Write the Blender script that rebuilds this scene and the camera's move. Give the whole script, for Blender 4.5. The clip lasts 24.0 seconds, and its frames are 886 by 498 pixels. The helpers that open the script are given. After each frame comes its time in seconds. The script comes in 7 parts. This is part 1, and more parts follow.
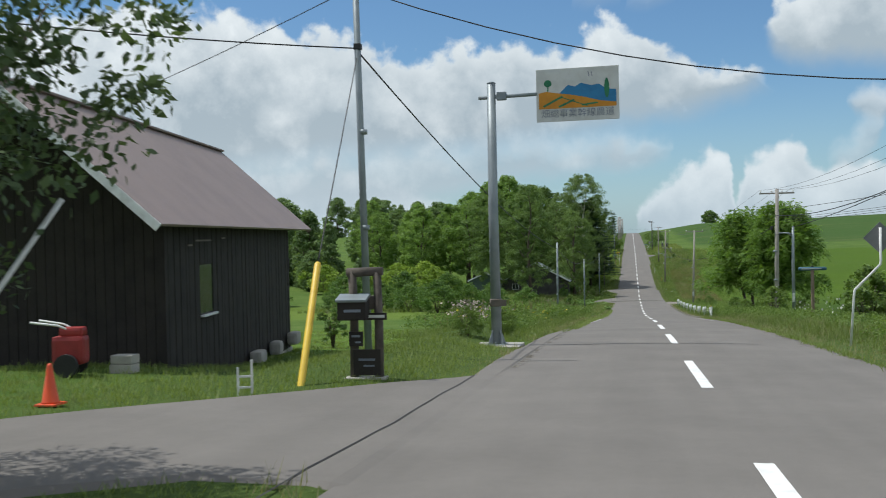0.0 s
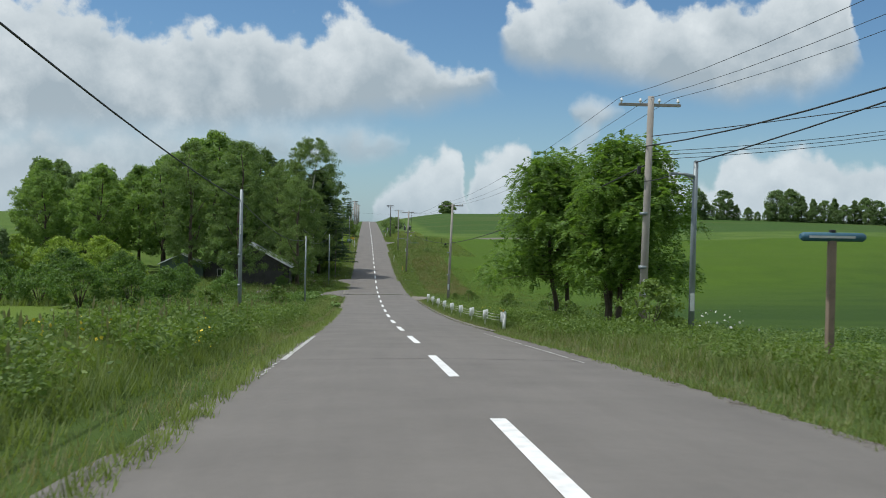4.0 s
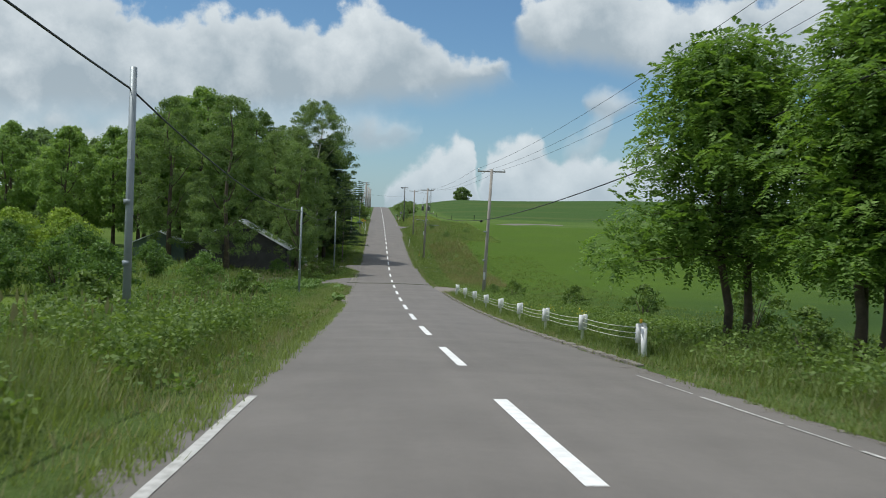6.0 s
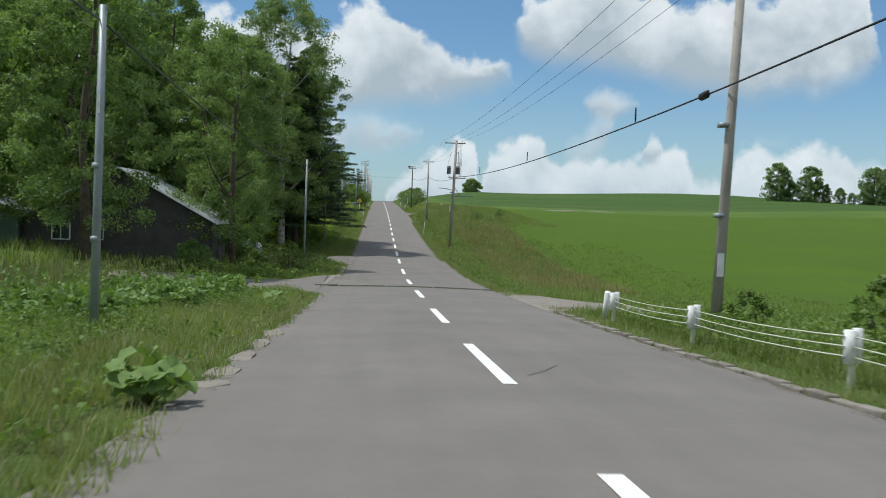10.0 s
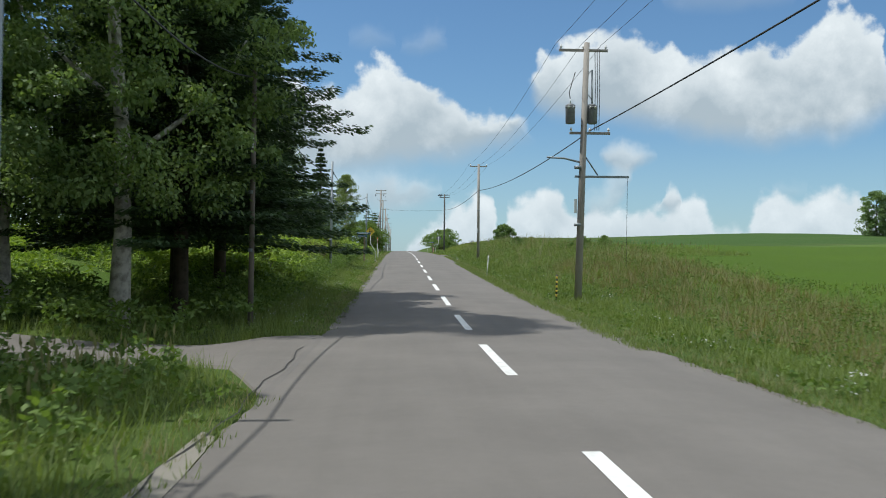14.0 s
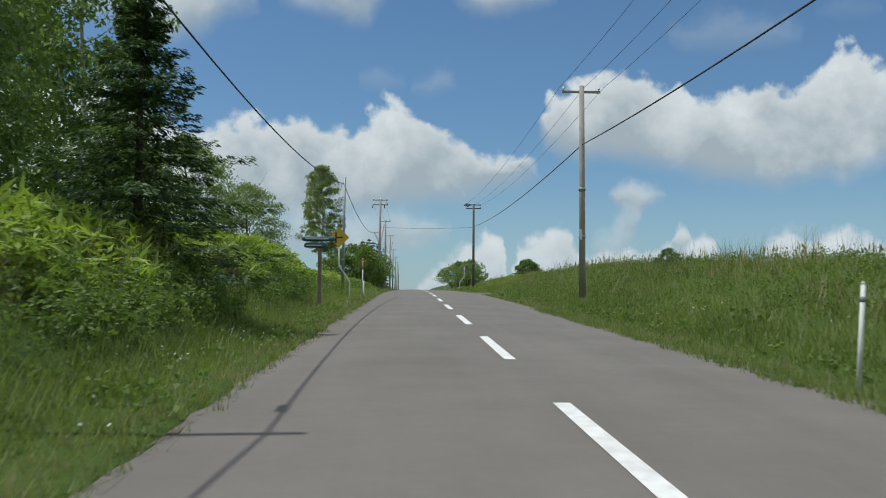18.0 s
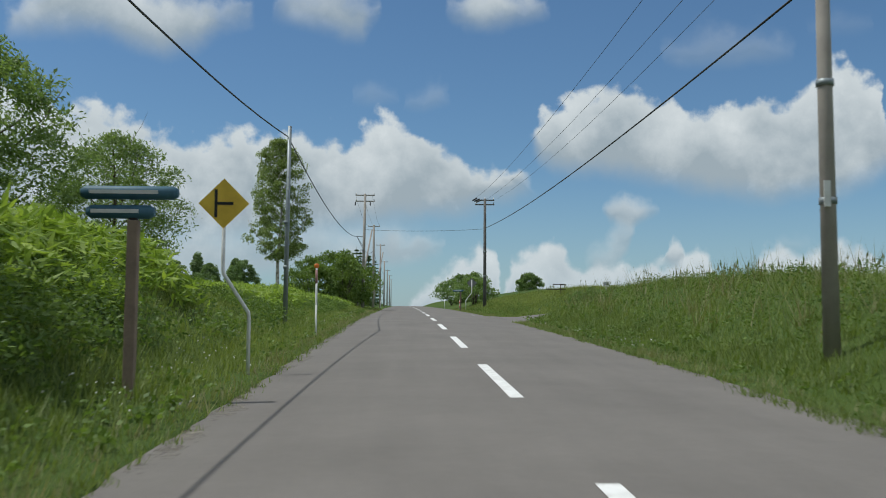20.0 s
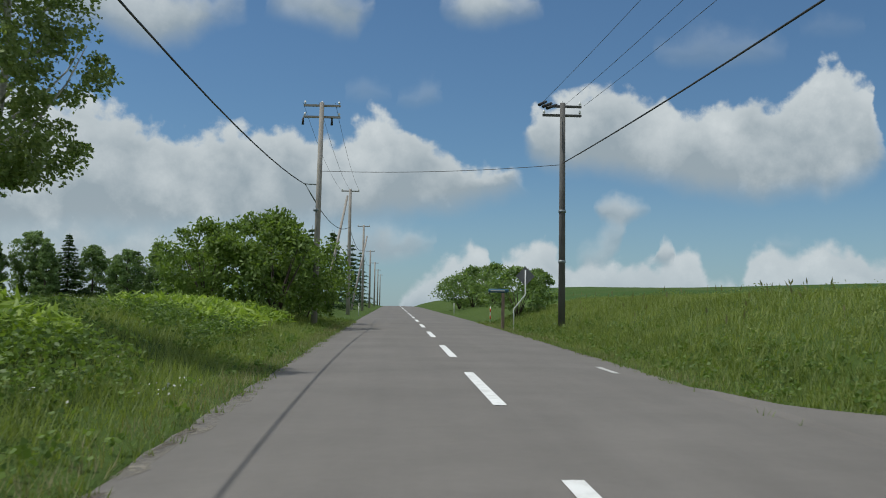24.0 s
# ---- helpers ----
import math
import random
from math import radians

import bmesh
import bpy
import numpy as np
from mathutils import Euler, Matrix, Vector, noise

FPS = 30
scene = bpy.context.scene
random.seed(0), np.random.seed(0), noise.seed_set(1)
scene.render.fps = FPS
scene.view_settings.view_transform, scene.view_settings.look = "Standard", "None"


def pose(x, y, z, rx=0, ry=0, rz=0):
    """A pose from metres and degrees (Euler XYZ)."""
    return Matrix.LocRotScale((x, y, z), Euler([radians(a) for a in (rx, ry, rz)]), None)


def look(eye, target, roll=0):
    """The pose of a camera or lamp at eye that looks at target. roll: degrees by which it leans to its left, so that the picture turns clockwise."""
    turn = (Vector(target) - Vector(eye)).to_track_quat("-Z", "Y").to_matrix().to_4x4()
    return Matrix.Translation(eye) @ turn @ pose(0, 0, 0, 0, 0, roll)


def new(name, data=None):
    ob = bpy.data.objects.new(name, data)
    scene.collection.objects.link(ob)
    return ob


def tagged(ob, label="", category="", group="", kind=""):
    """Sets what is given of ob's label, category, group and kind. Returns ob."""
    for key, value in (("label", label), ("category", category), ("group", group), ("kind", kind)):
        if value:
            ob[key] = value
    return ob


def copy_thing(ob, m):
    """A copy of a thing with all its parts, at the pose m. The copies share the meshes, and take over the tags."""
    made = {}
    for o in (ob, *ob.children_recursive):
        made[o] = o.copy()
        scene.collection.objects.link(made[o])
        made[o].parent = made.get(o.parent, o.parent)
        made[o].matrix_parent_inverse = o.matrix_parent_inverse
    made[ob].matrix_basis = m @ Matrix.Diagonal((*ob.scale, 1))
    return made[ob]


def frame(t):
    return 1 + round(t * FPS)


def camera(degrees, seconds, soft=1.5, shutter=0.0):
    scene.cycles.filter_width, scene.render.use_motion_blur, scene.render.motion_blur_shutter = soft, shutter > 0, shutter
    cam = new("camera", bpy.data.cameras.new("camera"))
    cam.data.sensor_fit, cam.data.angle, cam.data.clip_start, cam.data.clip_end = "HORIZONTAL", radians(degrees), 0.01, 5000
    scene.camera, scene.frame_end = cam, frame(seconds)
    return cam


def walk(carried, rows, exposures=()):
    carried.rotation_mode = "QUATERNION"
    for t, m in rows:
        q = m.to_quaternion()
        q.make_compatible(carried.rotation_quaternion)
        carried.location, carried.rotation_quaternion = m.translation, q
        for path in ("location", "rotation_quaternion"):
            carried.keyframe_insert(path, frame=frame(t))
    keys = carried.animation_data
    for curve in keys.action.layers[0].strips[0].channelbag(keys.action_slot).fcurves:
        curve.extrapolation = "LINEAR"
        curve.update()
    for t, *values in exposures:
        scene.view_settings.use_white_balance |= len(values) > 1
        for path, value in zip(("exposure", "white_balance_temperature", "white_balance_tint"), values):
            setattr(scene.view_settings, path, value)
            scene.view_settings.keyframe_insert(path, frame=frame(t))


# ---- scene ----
cam = camera(50.0, 24.0, soft=0.95, shutter=0.18)
walk(cam, [
    (0.0, pose(-1.088, 0.105, 0.110, 89.25, 1.35, 11.18)),
    (0.5, pose(-1.451, 2.969, -0.045, 89.20, 0.60, 6.40)),
    (1.0, pose(-1.618, 6.421, -0.243, 89.04, -0.04, 1.63)),
    (1.5, pose(-1.696, 9.666, -0.422, 88.86, -0.54, -1.56)),
    (2.0, pose(-1.681, 13.412, -0.600, 88.73, -0.76, -4.06)),
    (2.5, pose(-1.648, 17.468, -0.849, 88.65, -0.50, -6.09)),
    (4.5, pose(-1.388, 34.366, -2.006, 88.52, -1.18, -3.89)),
    (5.0, pose(-1.448, 38.879, -2.336, 88.58, -1.38, -3.39)),
    (5.5, pose(-1.545, 43.641, -2.647, 88.31, -1.76, -3.58)),
    (6.0, pose(-1.571, 48.477, -2.992, 87.88, -1.95, -3.94)),
    (6.5, pose(-1.527, 53.561, -3.380, 87.90, -1.83, -3.70)),
    (7.0, pose(-1.513, 59.002, -3.847, 87.81, -1.55, -3.83)),
    (7.5, pose(-1.479, 64.341, -4.278, 87.75, -1.19, -3.94)),
    (8.0, pose(-1.490, 69.897, -4.674, 87.55, -1.20, -4.13)),
    (8.5, pose(-1.497, 75.515, -5.138, 87.76, -1.73, -4.16)),
    (9.0, pose(-1.504, 81.199, -5.540, 88.09, -2.11, -4.10)),
    (9.5, pose(-1.496, 86.765, -5.867, 87.86, -1.54, -4.06)),
    (10.0, pose(-1.555, 92.685, -6.248, 87.95, -1.99, -3.88)),
    (10.5, pose(-1.671, 98.944, -6.511, 88.36, -2.25, -3.46)),
    (12.5, pose(-1.711, 123.716, -7.729, 89.72, -0.59, -2.45)),
    (13.0, pose(-1.668, 129.427, -7.900, 89.97, -1.31, -2.68)),
    (13.5, pose(-1.625, 135.788, -8.013, 91.32, -1.22, -2.88)),
    (14.0, pose(-1.711, 141.775, -8.025, 91.28, -0.45, -2.64)),
    (14.5, pose(-1.672, 147.733, -8.064, 91.73, -0.12, -2.26)),
    (15.0, pose(-1.664, 153.824, -8.140, 92.07, -0.83, -2.21)),
    (15.5, pose(-1.663, 159.621, -8.114, 92.08, -1.62, -2.07)),
    (16.0, pose(-1.719, 165.203, -8.005, 92.12, -1.95, -2.19)),
    (16.5, pose(-1.722, 170.998, -7.914, 92.71, -1.64, -2.04)),
    (17.0, pose(-1.686, 176.622, -7.799, 93.03, -1.10, -2.09)),
    (17.5, pose(-1.610, 182.169, -7.627, 93.42, -0.62, -1.99)),
    (18.0, pose(-1.507, 187.670, -7.481, 93.69, -0.37, -2.06)),
    (18.5, pose(-1.440, 193.239, -7.264, 94.16, -0.44, -2.09)),
    (19.0, pose(-1.411, 198.606, -7.036, 94.40, -0.47, -2.29)),
    (19.5, pose(-1.387, 204.018, -6.817, 94.46, -0.27, -2.41)),
    (21.5, pose(-1.491, 225.783, -5.871, 94.95, -0.68, -2.38)),
    (22.0, pose(-1.395, 231.034, -5.690, 94.97, -0.92, -2.18)),
    (22.5, pose(-1.361, 235.693, -5.492, 94.81, -0.81, -2.24)),
    (23.0, pose(-1.368, 240.017, -5.371, 94.80, -0.49, -2.48)),
    (23.5, pose(-1.405, 244.015, -5.228, 94.68, -0.78, -2.77)),
    (24.0, pose(-1.361, 247.560, -5.118, 94.39, -0.82, -3.00)),
], exposures=[(0.0, -0.02, 6300, 7), (2.5, -0.10, 6300, 7), (5.0, -0.15, 6300, 7), (7.5, -0.10, 6300, 7), (10.0, 0.00, 6300, 7), (13.0, 0.05, 6300, 7), (15.0, 0.06, 6300, 6), (16.5, -0.12, 6330, 6), (19.0, -0.24, 6330, 6), (22.0, -0.39, 6330, 6), (24.0, -0.41, 6330, 6)])

# ---- sky and sun ----
SUN_TO = Vector((-0.85, 0.05, 1.75)).normalized()
SUN_EL = math.asin(SUN_TO.z)
SUN_AZ = math.atan2(SUN_TO.x, SUN_TO.y)


class Graph:
    """Short way of wiring math nodes."""

    def __init__(self, tree):
        self.t = tree

    def node(self, kind, **sets):
        n = self.t.nodes.new(kind)
        for key, value in sets.items():
            n.inputs[key.replace("_", " ")].default_value = value
        return n

    def put(self, socket, value):
        if isinstance(value, (int, float)):
            socket.default_value = value
        elif isinstance(value, (tuple, list)):
            socket.default_value = value
        else:
            self.t.links.new(value, socket)

    def math(self, op, a, b=None, c=None, clamp=False):
        n = self.t.nodes.new("ShaderNodeMath")
        n.operation, n.use_clamp = op, clamp
        for i, v in enumerate((a, b, c)):
            if v is not None:
                self.put(n.inputs[i], v)
        return n.outputs[0]

    def step(self, v, lo, hi, a=0.0, b=1.0):
        n = self.t.nodes.new("ShaderNodeMapRange")
        n.interpolation_type = "SMOOTHSTEP"
        for i, x in enumerate((v, lo, hi, a, b)):
            self.put(n.inputs[i], x)
        return n.outputs[0]

    def mix(self, fac, a, b, blend="MIX"):
        n = self.t.nodes.new("ShaderNodeMix")
        n.data_type, n.blend_type = "RGBA", blend
        self.put(n.inputs[0], fac)
        self.put(n.inputs[6], a)
        self.put(n.inputs[7], b)
        return n.outputs[2]

    def noise(self, vec, scale, detail=4.0, rough=0.5, dims="3D"):
        n = self.t.nodes.new("ShaderNodeTexNoise")
        n.noise_dimensions = dims
        if vec is not None:
            self.t.links.new(vec, n.inputs["Vector"])
        n.inputs["Scale"].default_value = scale
        n.inputs["Detail"].default_value = detail
        n.inputs["Roughness"].default_value = rough
        return n


# bank, azimuth at both ends, tops and undersides between them (degrees), puffiness, body, how soft its rim is
SKY_BANKS = []


def cloud(a0, a1, tops, lows, puff=1.0, body=1.0, rim=0.22):
    SKY_BANKS.append((a0, a1, tops, lows, puff, body, rim))


# high veils first, then the far row over the horizon, then the large near banks
cloud(15.4, 23.2, (15.9, 16.5, 16.9, 16.9, 16.6, 16.7, 16.4, 15.6), (15.8, 15.5, 15.4, 15.3, 15.2, 15.3, 15.4, 15.5), .6, .42, .9)
cloud(-3.2, -.3, (13.7, 14.2, 14.2, 13.8), (13.7, 13.5, 13.6, 13.8), .5, .3, .6)
cloud(0.0, 2.8, (13.5, 13.9, 14.2, 14.3, 13.7), (13.5, 13.3, 13.2, 13.4, 13.7), .5, .38, .6)
cloud(23.6, 27.3, (16.7, 17.1, 17.0, 16.5), (16.8, 16.5, 16.4, 16.5), .5, .25, .7)
cloud(21.6, 23.7, (4.8, 5.1, 5.1, 4.8), (4.8, 4.6, 4.6, 4.8), .4, .35, .4)
cloud(2.5, 9.0, (19.1, 20.0, 20.2, 20.1, 19.8, 19.0), (19.1, 18.3, 18.1, 18.3, 18.6, 19.0), .9, .9, .5)
cloud(-8.2, -1.4, (18.8, 19.9, 20.3, 20.6, 20.3, 19.9, 19.0), (18.6, 18.3, 18.0, 17.7, 17.3, 17.3, 18.8), .9, .8, .8)
cloud(-23, -9.1, (17.5, 19.0, 19.8, 20.1, 19.8, 19.5, 19.2, 18.9, 18.5), (16.3, 16.5, 16.7, 16.8, 16.2, 15.8, 16.4, 17.7, 18.4), 1.0, .92, .7)
cloud(-40, -10.5, (5.2, 5.3, 5.5, 5.3, 4.9, 4.4, 4.0, 3.9, 4.4, 4.1, 3.1, 2.0), (-3, -3, -3, -3, -3, -3, -3, -3, -3, -3, -3, 1), 1.0, .95, .5)
cloud(.3, 6.2, (1.2, 2.0, 2.4, 2.9, 3.4, 3.9, 4.2, 4.5, 4.8, 4.6, 4.1, 1.6), (.6, .3, 0, -.5, -1, -1, -1, -1, -1, -1, 0, .7), .75, .97, .25)
cloud(5.9, 18.8, (1.6, 4.0, 4.4, 4.9, 5.1, 4.8, 3.7, 3.7, 3.7, 3.8, 3.7, 3.6, 3.7, 3.8, 4.0, 4.2, 4.0, 2.6), (.7, -.5, -1, -1, -1, -1, -1, -1, -1, -1, -1, -1, -1, -1, -1, -1, -.5, 1.5), .75, .97, .25)
cloud(17.8, 20.7, (1.8, 2.6, 2.8, 2.9, 2.6, 1.8), (1.1, .6, .4, .4, .7, 1.2), .6, .9, .3)
cloud(19.8, 36, (1.8, 4.2, 4.7, 4.3, 4.6, 5.0, 4.8, 3.9, 3.9, 3.9, 4.3, 4.6, 5.0, 4.9, 4.7, 4.0), (1.0, 0, -1, -1, -1, -1, -1, -1, -1, -1, -1, -1, -1, -1, -1, 0), .75, .97, .25)
cloud(15.6, 16.8, (4.1, 4.8, 5.1, 5.0, 4.8, 4.0), (4.1, 3.9, 3.7, 3.7, 3.9, 4.0), .45, .95, .2)
cloud(12.0, 15.4, (7.2, 7.6, 7.8, 7.8, 7.6, 7.5, 7.4, 7.1), (7.2, 6.6, 6.2, 5.9, 6.4, 6.7, 6.9, 7.1), .45, .8, .3)
cloud(10.9, 13.8, (3.9, 4.4, 4.8, 5.1, 5.9, 6.6, 6.6, 5.8), (3.8, 3.6, 3.5, 3.5, 3.7, 4.1, 4.7, 5.8), .5, .55, .5)
cloud(-1.6, 2.5, (4.5, 5.2, 5.3, 5.3, 4.9), (4.3, 3.9, 4.0, 4.3, 4.9), .6, .6, .5)
cloud(-28, 2.6, (5.8, 5.9, 6.1, 6.2, 6.2, 6.3, 6.3, 6.3, 6.3, 6.1, 5.9, 5.0), (-2, .5, 1.3, 1.8, 1.9, 2.0, 2.5, 3.1, 3.5, 3.8, 4.2, 5.0), .8, .85, 1.0)
cloud(-40, 8.5, (12.0, 12.4, 12.8, 12.8, 12.7, 13.0, 13.4, 13.6, 13.4, 13.2, 13.5, 12.9, 12.4, 12.3, 12.0, 11.5, 11.0, 10.9, 11.5, 11.4, 11.8, 11.4, 11.3, 12.6, 12.1, 11.2, 10.6, 9.6, 9.2, 8.4), (3.4, 3.4, 3.4, 3.4, 3.4, 3.3, 3.3, 3.5, 3.9, 4.2, 4.5, 4.8, 5.0, 5.1, 5.2, 5.3, 5.4, 5.5, 5.6, 5.7, 5.9, 6.1, 6.2, 6.5, 6.7, 6.9, 7.0, 7.5, 8.0, 8.4), 1.0, .97, .24)
cloud(7.6, 28.3, (10.9, 12.5, 13.0, 13.5, 13.9, 14.2, 14.4, 14.2, 14.0, 13.6, 13.2, 12.9, 12.9, 13.0, 12.9, 12.7, 13.0, 13.3, 12.9, 13.3, 14.0, 14.7, 15.0, 14.2, 13.5, 9.6), (11.1, 10.2, 9.7, 9.4, 9.3, 9.3, 9.2, 9.2, 9.0, 8.9, 8.7, 8.5, 8.2, 8.0, 7.8, 7.7, 7.6, 7.5, 7.8, 8.0, 8.1, 7.8, 8.2, 8.5, 9.0, 9.7), .95, .97, .22)


def make_world():
    world = bpy.data.worlds.new("summer_sky")
    scene.world = world
    world.use_nodes = True
    tree = world.node_tree
    tree.nodes.clear()
    g = Graph(tree)
    out = tree.nodes.new("ShaderNodeOutputWorld")
    back = tree.nodes.new("ShaderNodeBackground")
    sky = tree.nodes.new("ShaderNodeTexSky")
    sky.sky_type, sky.sun_disc = "NISHITA", False
    sky.sun_elevation, sky.sun_rotation = SUN_EL, SUN_AZ
    sky.air_density, sky.dust_density, sky.ozone_density = 1.0, 0.6, 2.5
    co = tree.nodes.new("ShaderNodeTexCoord")
    way = co.outputs["Generated"]
    sep = tree.nodes.new("ShaderNodeSeparateXYZ")
    tree.links.new(way, sep.inputs[0])
    x, y, z = sep.outputs

    def cells(scale):
        n = tree.nodes.new("ShaderNodeTexVoronoi")
        n.feature = "SMOOTH_F1"
        n.inputs["Scale"].default_value = scale
        n.inputs["Smoothness"].default_value = 0.35
        tree.links.new(shifted, n.inputs["Vector"])
        return g.math("SUBTRACT", 0.5, n.outputs["Distance"])

    swirl = g.noise(way, 30.0, 3.0, 0.55)
    off = tree.nodes.new("ShaderNodeVectorMath")
    off.operation = "MULTIPLY_ADD"
    tree.links.new(swirl.outputs["Color"], off.inputs[0])
    off.inputs[1].default_value = (0.02, 0.02, 0.02)
    tree.links.new(way, off.inputs[2])
    shifted = off.outputs[0]
    lump, knob = cells(26.0), cells(64.0)
    fine = g.noise(way, 52.0, 7.0, 0.58).outputs[0]
    wide = g.noise(way, 13.0, 4.0, 0.55).outputs[0]
    slow = g.noise(way, 24.0, 4.0, 0.6).outputs[0]
    deg = 180 / math.pi
    az = g.math("MULTIPLY", g.math("ARCTAN2", x, y), deg)
    el = g.math("MULTIPLY", g.math("ARCSINE", z), deg)
    az = g.math("MULTIPLY_ADD", g.math("SUBTRACT", slow, 0.5), 1.3, az)
    # cauliflower heads: round lumps with smaller knobs on them, in degrees
    heads = g.math("ADD", g.math("MULTIPLY_ADD", lump, 1.5, -0.32), g.math("MULTIPLY_ADD", knob, 0.75, -0.16))
    heads = g.math("ADD", heads, g.math("MULTIPLY_ADD", fine, 2.2, -0.75))
    fray = g.math("ADD", g.math("MULTIPLY_ADD", wide, 2.2, -1.1), g.math("MULTIPLY_ADD", fine, 0.9, -0.45))
    haze = g.step(el, -2.0, 10.0, 0.5, 0.0)
    blue = g.mix(1.0, sky.outputs[0], (0.72, 0.90, 1.02, 1), "MULTIPLY")
    full = g.mix(haze, blue, (4.3, 5.9, 7.0, 1))
    # light and shade inside a cloud: bright knobs, grey hollows
    hollow = g.math("SUBTRACT", g.math("MULTIPLY_ADD", lump, -1.0, 0.42), g.math("MULTIPLY_ADD", knob, 0.5, -0.12))
    mottle = g.math("ADD", g.math("MULTIPLY", hollow, 0.6), g.math("MULTIPLY_ADD", wide, 1.7, -0.9))
    mottle = g.math("ADD", mottle, g.math("ADD", g.math("MULTIPLY_ADD", fine, -1.2, 0.6), g.math("MULTIPLY_ADD", slow, 1.1, -0.55)))
    for a0, a1, tops, lows, puff, body, rim in SKY_BANKS:
        ramp = tree.nodes.new("ShaderNodeValToRGB")
        stops = ramp.color_ramp.elements
        ramp.color_ramp.interpolation = "LINEAR"
        n = len(tops)
        for k in range(n):
            u = k / (n - 1)
            e = stops[0] if k == 0 else (stops[len(stops) - 1] if k == n - 1 else stops.new(u))
            e.position = u
            e.color = ((tops[k] + 5) / 30, (lows[k] + 5) / 30, 0, 1)
        f = g.math("MULTIPLY", g.math("SUBTRACT", az, a0), 1 / (a1 - a0))
        g.put(ramp.inputs[0], f)
        rgb = tree.nodes.new("ShaderNodeSeparateColor")
        tree.links.new(ramp.outputs[0], rgb.inputs[0])
        top = g.math("MULTIPLY_ADD", rgb.outputs[0], 30, -5)
        low = g.math("MULTIPLY_ADD", rgb.outputs[1], 30, -5)
        above = g.math("SUBTRACT", g.math("MULTIPLY_ADD", heads, puff, top), el)
        below = g.math("SUBTRACT", el, g.math("MULTIPLY_ADD", fray, 0.45 * puff, g.math("SUBTRACT", low, 0.25)))
        cover = g.math("MULTIPLY", g.step(above, -rim * 1.1, rim * 2.6), g.step(below, -0.9 * puff, 1.1 * puff + .1), clamp=True)
        ends = g.math("MULTIPLY", g.step(f, 0.0, 0.035), g.step(f, 1.0, 0.965))
        cover = g.math("MULTIPLY", g.math("MULTIPLY", cover, ends), body)
        deep = g.math("DIVIDE", above, g.math("MAXIMUM", g.math("SUBTRACT", top, low), 0.6))
        grey = g.math("ADD", g.step(deep, 0.15, 1.0, 0.12, 0.78), g.math("MULTIPLY", mottle, g.step(above, 0.1, 1.6, 0.3, 1.0)), clamp=True)
        white = g.mix(grey, (8.2, 8.5, 8.65, 1), (4.1, 4.75, 5.25, 1))
        far = g.step(el, 0.0, 7.5, 0.5, 0.0)
        white = g.mix(far, white, (5.6, 6.5, 7.2, 1))
        full = g.mix(cover, full, white)
    # unseen cover like the cumulus ahead, added overhead and behind as fill light
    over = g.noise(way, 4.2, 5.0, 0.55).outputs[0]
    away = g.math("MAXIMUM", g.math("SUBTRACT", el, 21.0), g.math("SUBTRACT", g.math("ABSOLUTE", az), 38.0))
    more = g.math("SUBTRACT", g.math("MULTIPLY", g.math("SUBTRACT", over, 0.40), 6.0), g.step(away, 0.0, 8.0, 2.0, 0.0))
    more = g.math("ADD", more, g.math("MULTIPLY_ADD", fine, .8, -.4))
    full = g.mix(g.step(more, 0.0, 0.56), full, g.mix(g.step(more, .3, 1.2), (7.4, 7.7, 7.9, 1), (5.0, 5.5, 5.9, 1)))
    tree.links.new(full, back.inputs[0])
    back.inputs[1].default_value = 0.104
    tree.links.new(back.outputs[0], out.inputs[0])


make_world()
sun_data = bpy.data.lights.new("sun", "SUN")
sun_data.energy, sun_data.angle, sun_data.color = 3.45, radians(0.55), (1.0, 0.965, 0.90)
sun = new("sun", sun_data)
sun.matrix_world = look(SUN_TO * 100, (0, 0, 0))

# ---- the lie of the land ----
ROAD_Y = [-200, -60, -20, 0, 8.6, 19.3, 29.8, 40.1, 50.2, 60.1, 69.8, 79.7, 89.3, 98.8, 108.4, 117.8, 130, 141.6, 152.8, 163.5, 173.8, 187.5, 197.3, 206.5,
          216.3, 226.2, 245.2, 254.7, 264.7, 274.8, 300, 350, 400, 450, 500, 550, 600, 700, 1000, 2600]
ROAD_Z = [5, 1.5, -.4, -1.38, -1.9, -2.46, -3.04, -3.72, -4.44, -5.24, -6.01, -6.75, -7.36, -7.9, -8.38, -8.78, -9.2, -9.6, -9.62, -9.5, -9.22, -8.74, -8.36, -8.0,
          -7.62, -7.25, -6.55, -6.26, -5.99, -5.72, -5.1, -4.0, -2.9, -1.9, -1.1, -.6, -.5, -1.5, -8, -26]
_yy = np.arange(-200, 2600, 1.0)
_zz = np.interp(_yy, ROAD_Y, ROAD_Z)
_k = np.exp(-0.5 * (np.arange(-12, 13) / 4.5) ** 2)
_zs = np.convolve(np.pad(_zz, 12, mode="edge"), _k / _k.sum(), "valid")


def road_z(y):
    return np.interp(y, _yy, _zs)


def sstep(v, a, b):
    t = np.clip((np.asarray(v, float) - a) / (b - a), 0, 1)
    return t * t * (3 - 2 * t)


LEFT_EDGE, RIGHT_EDGE = -3.45, 3.4


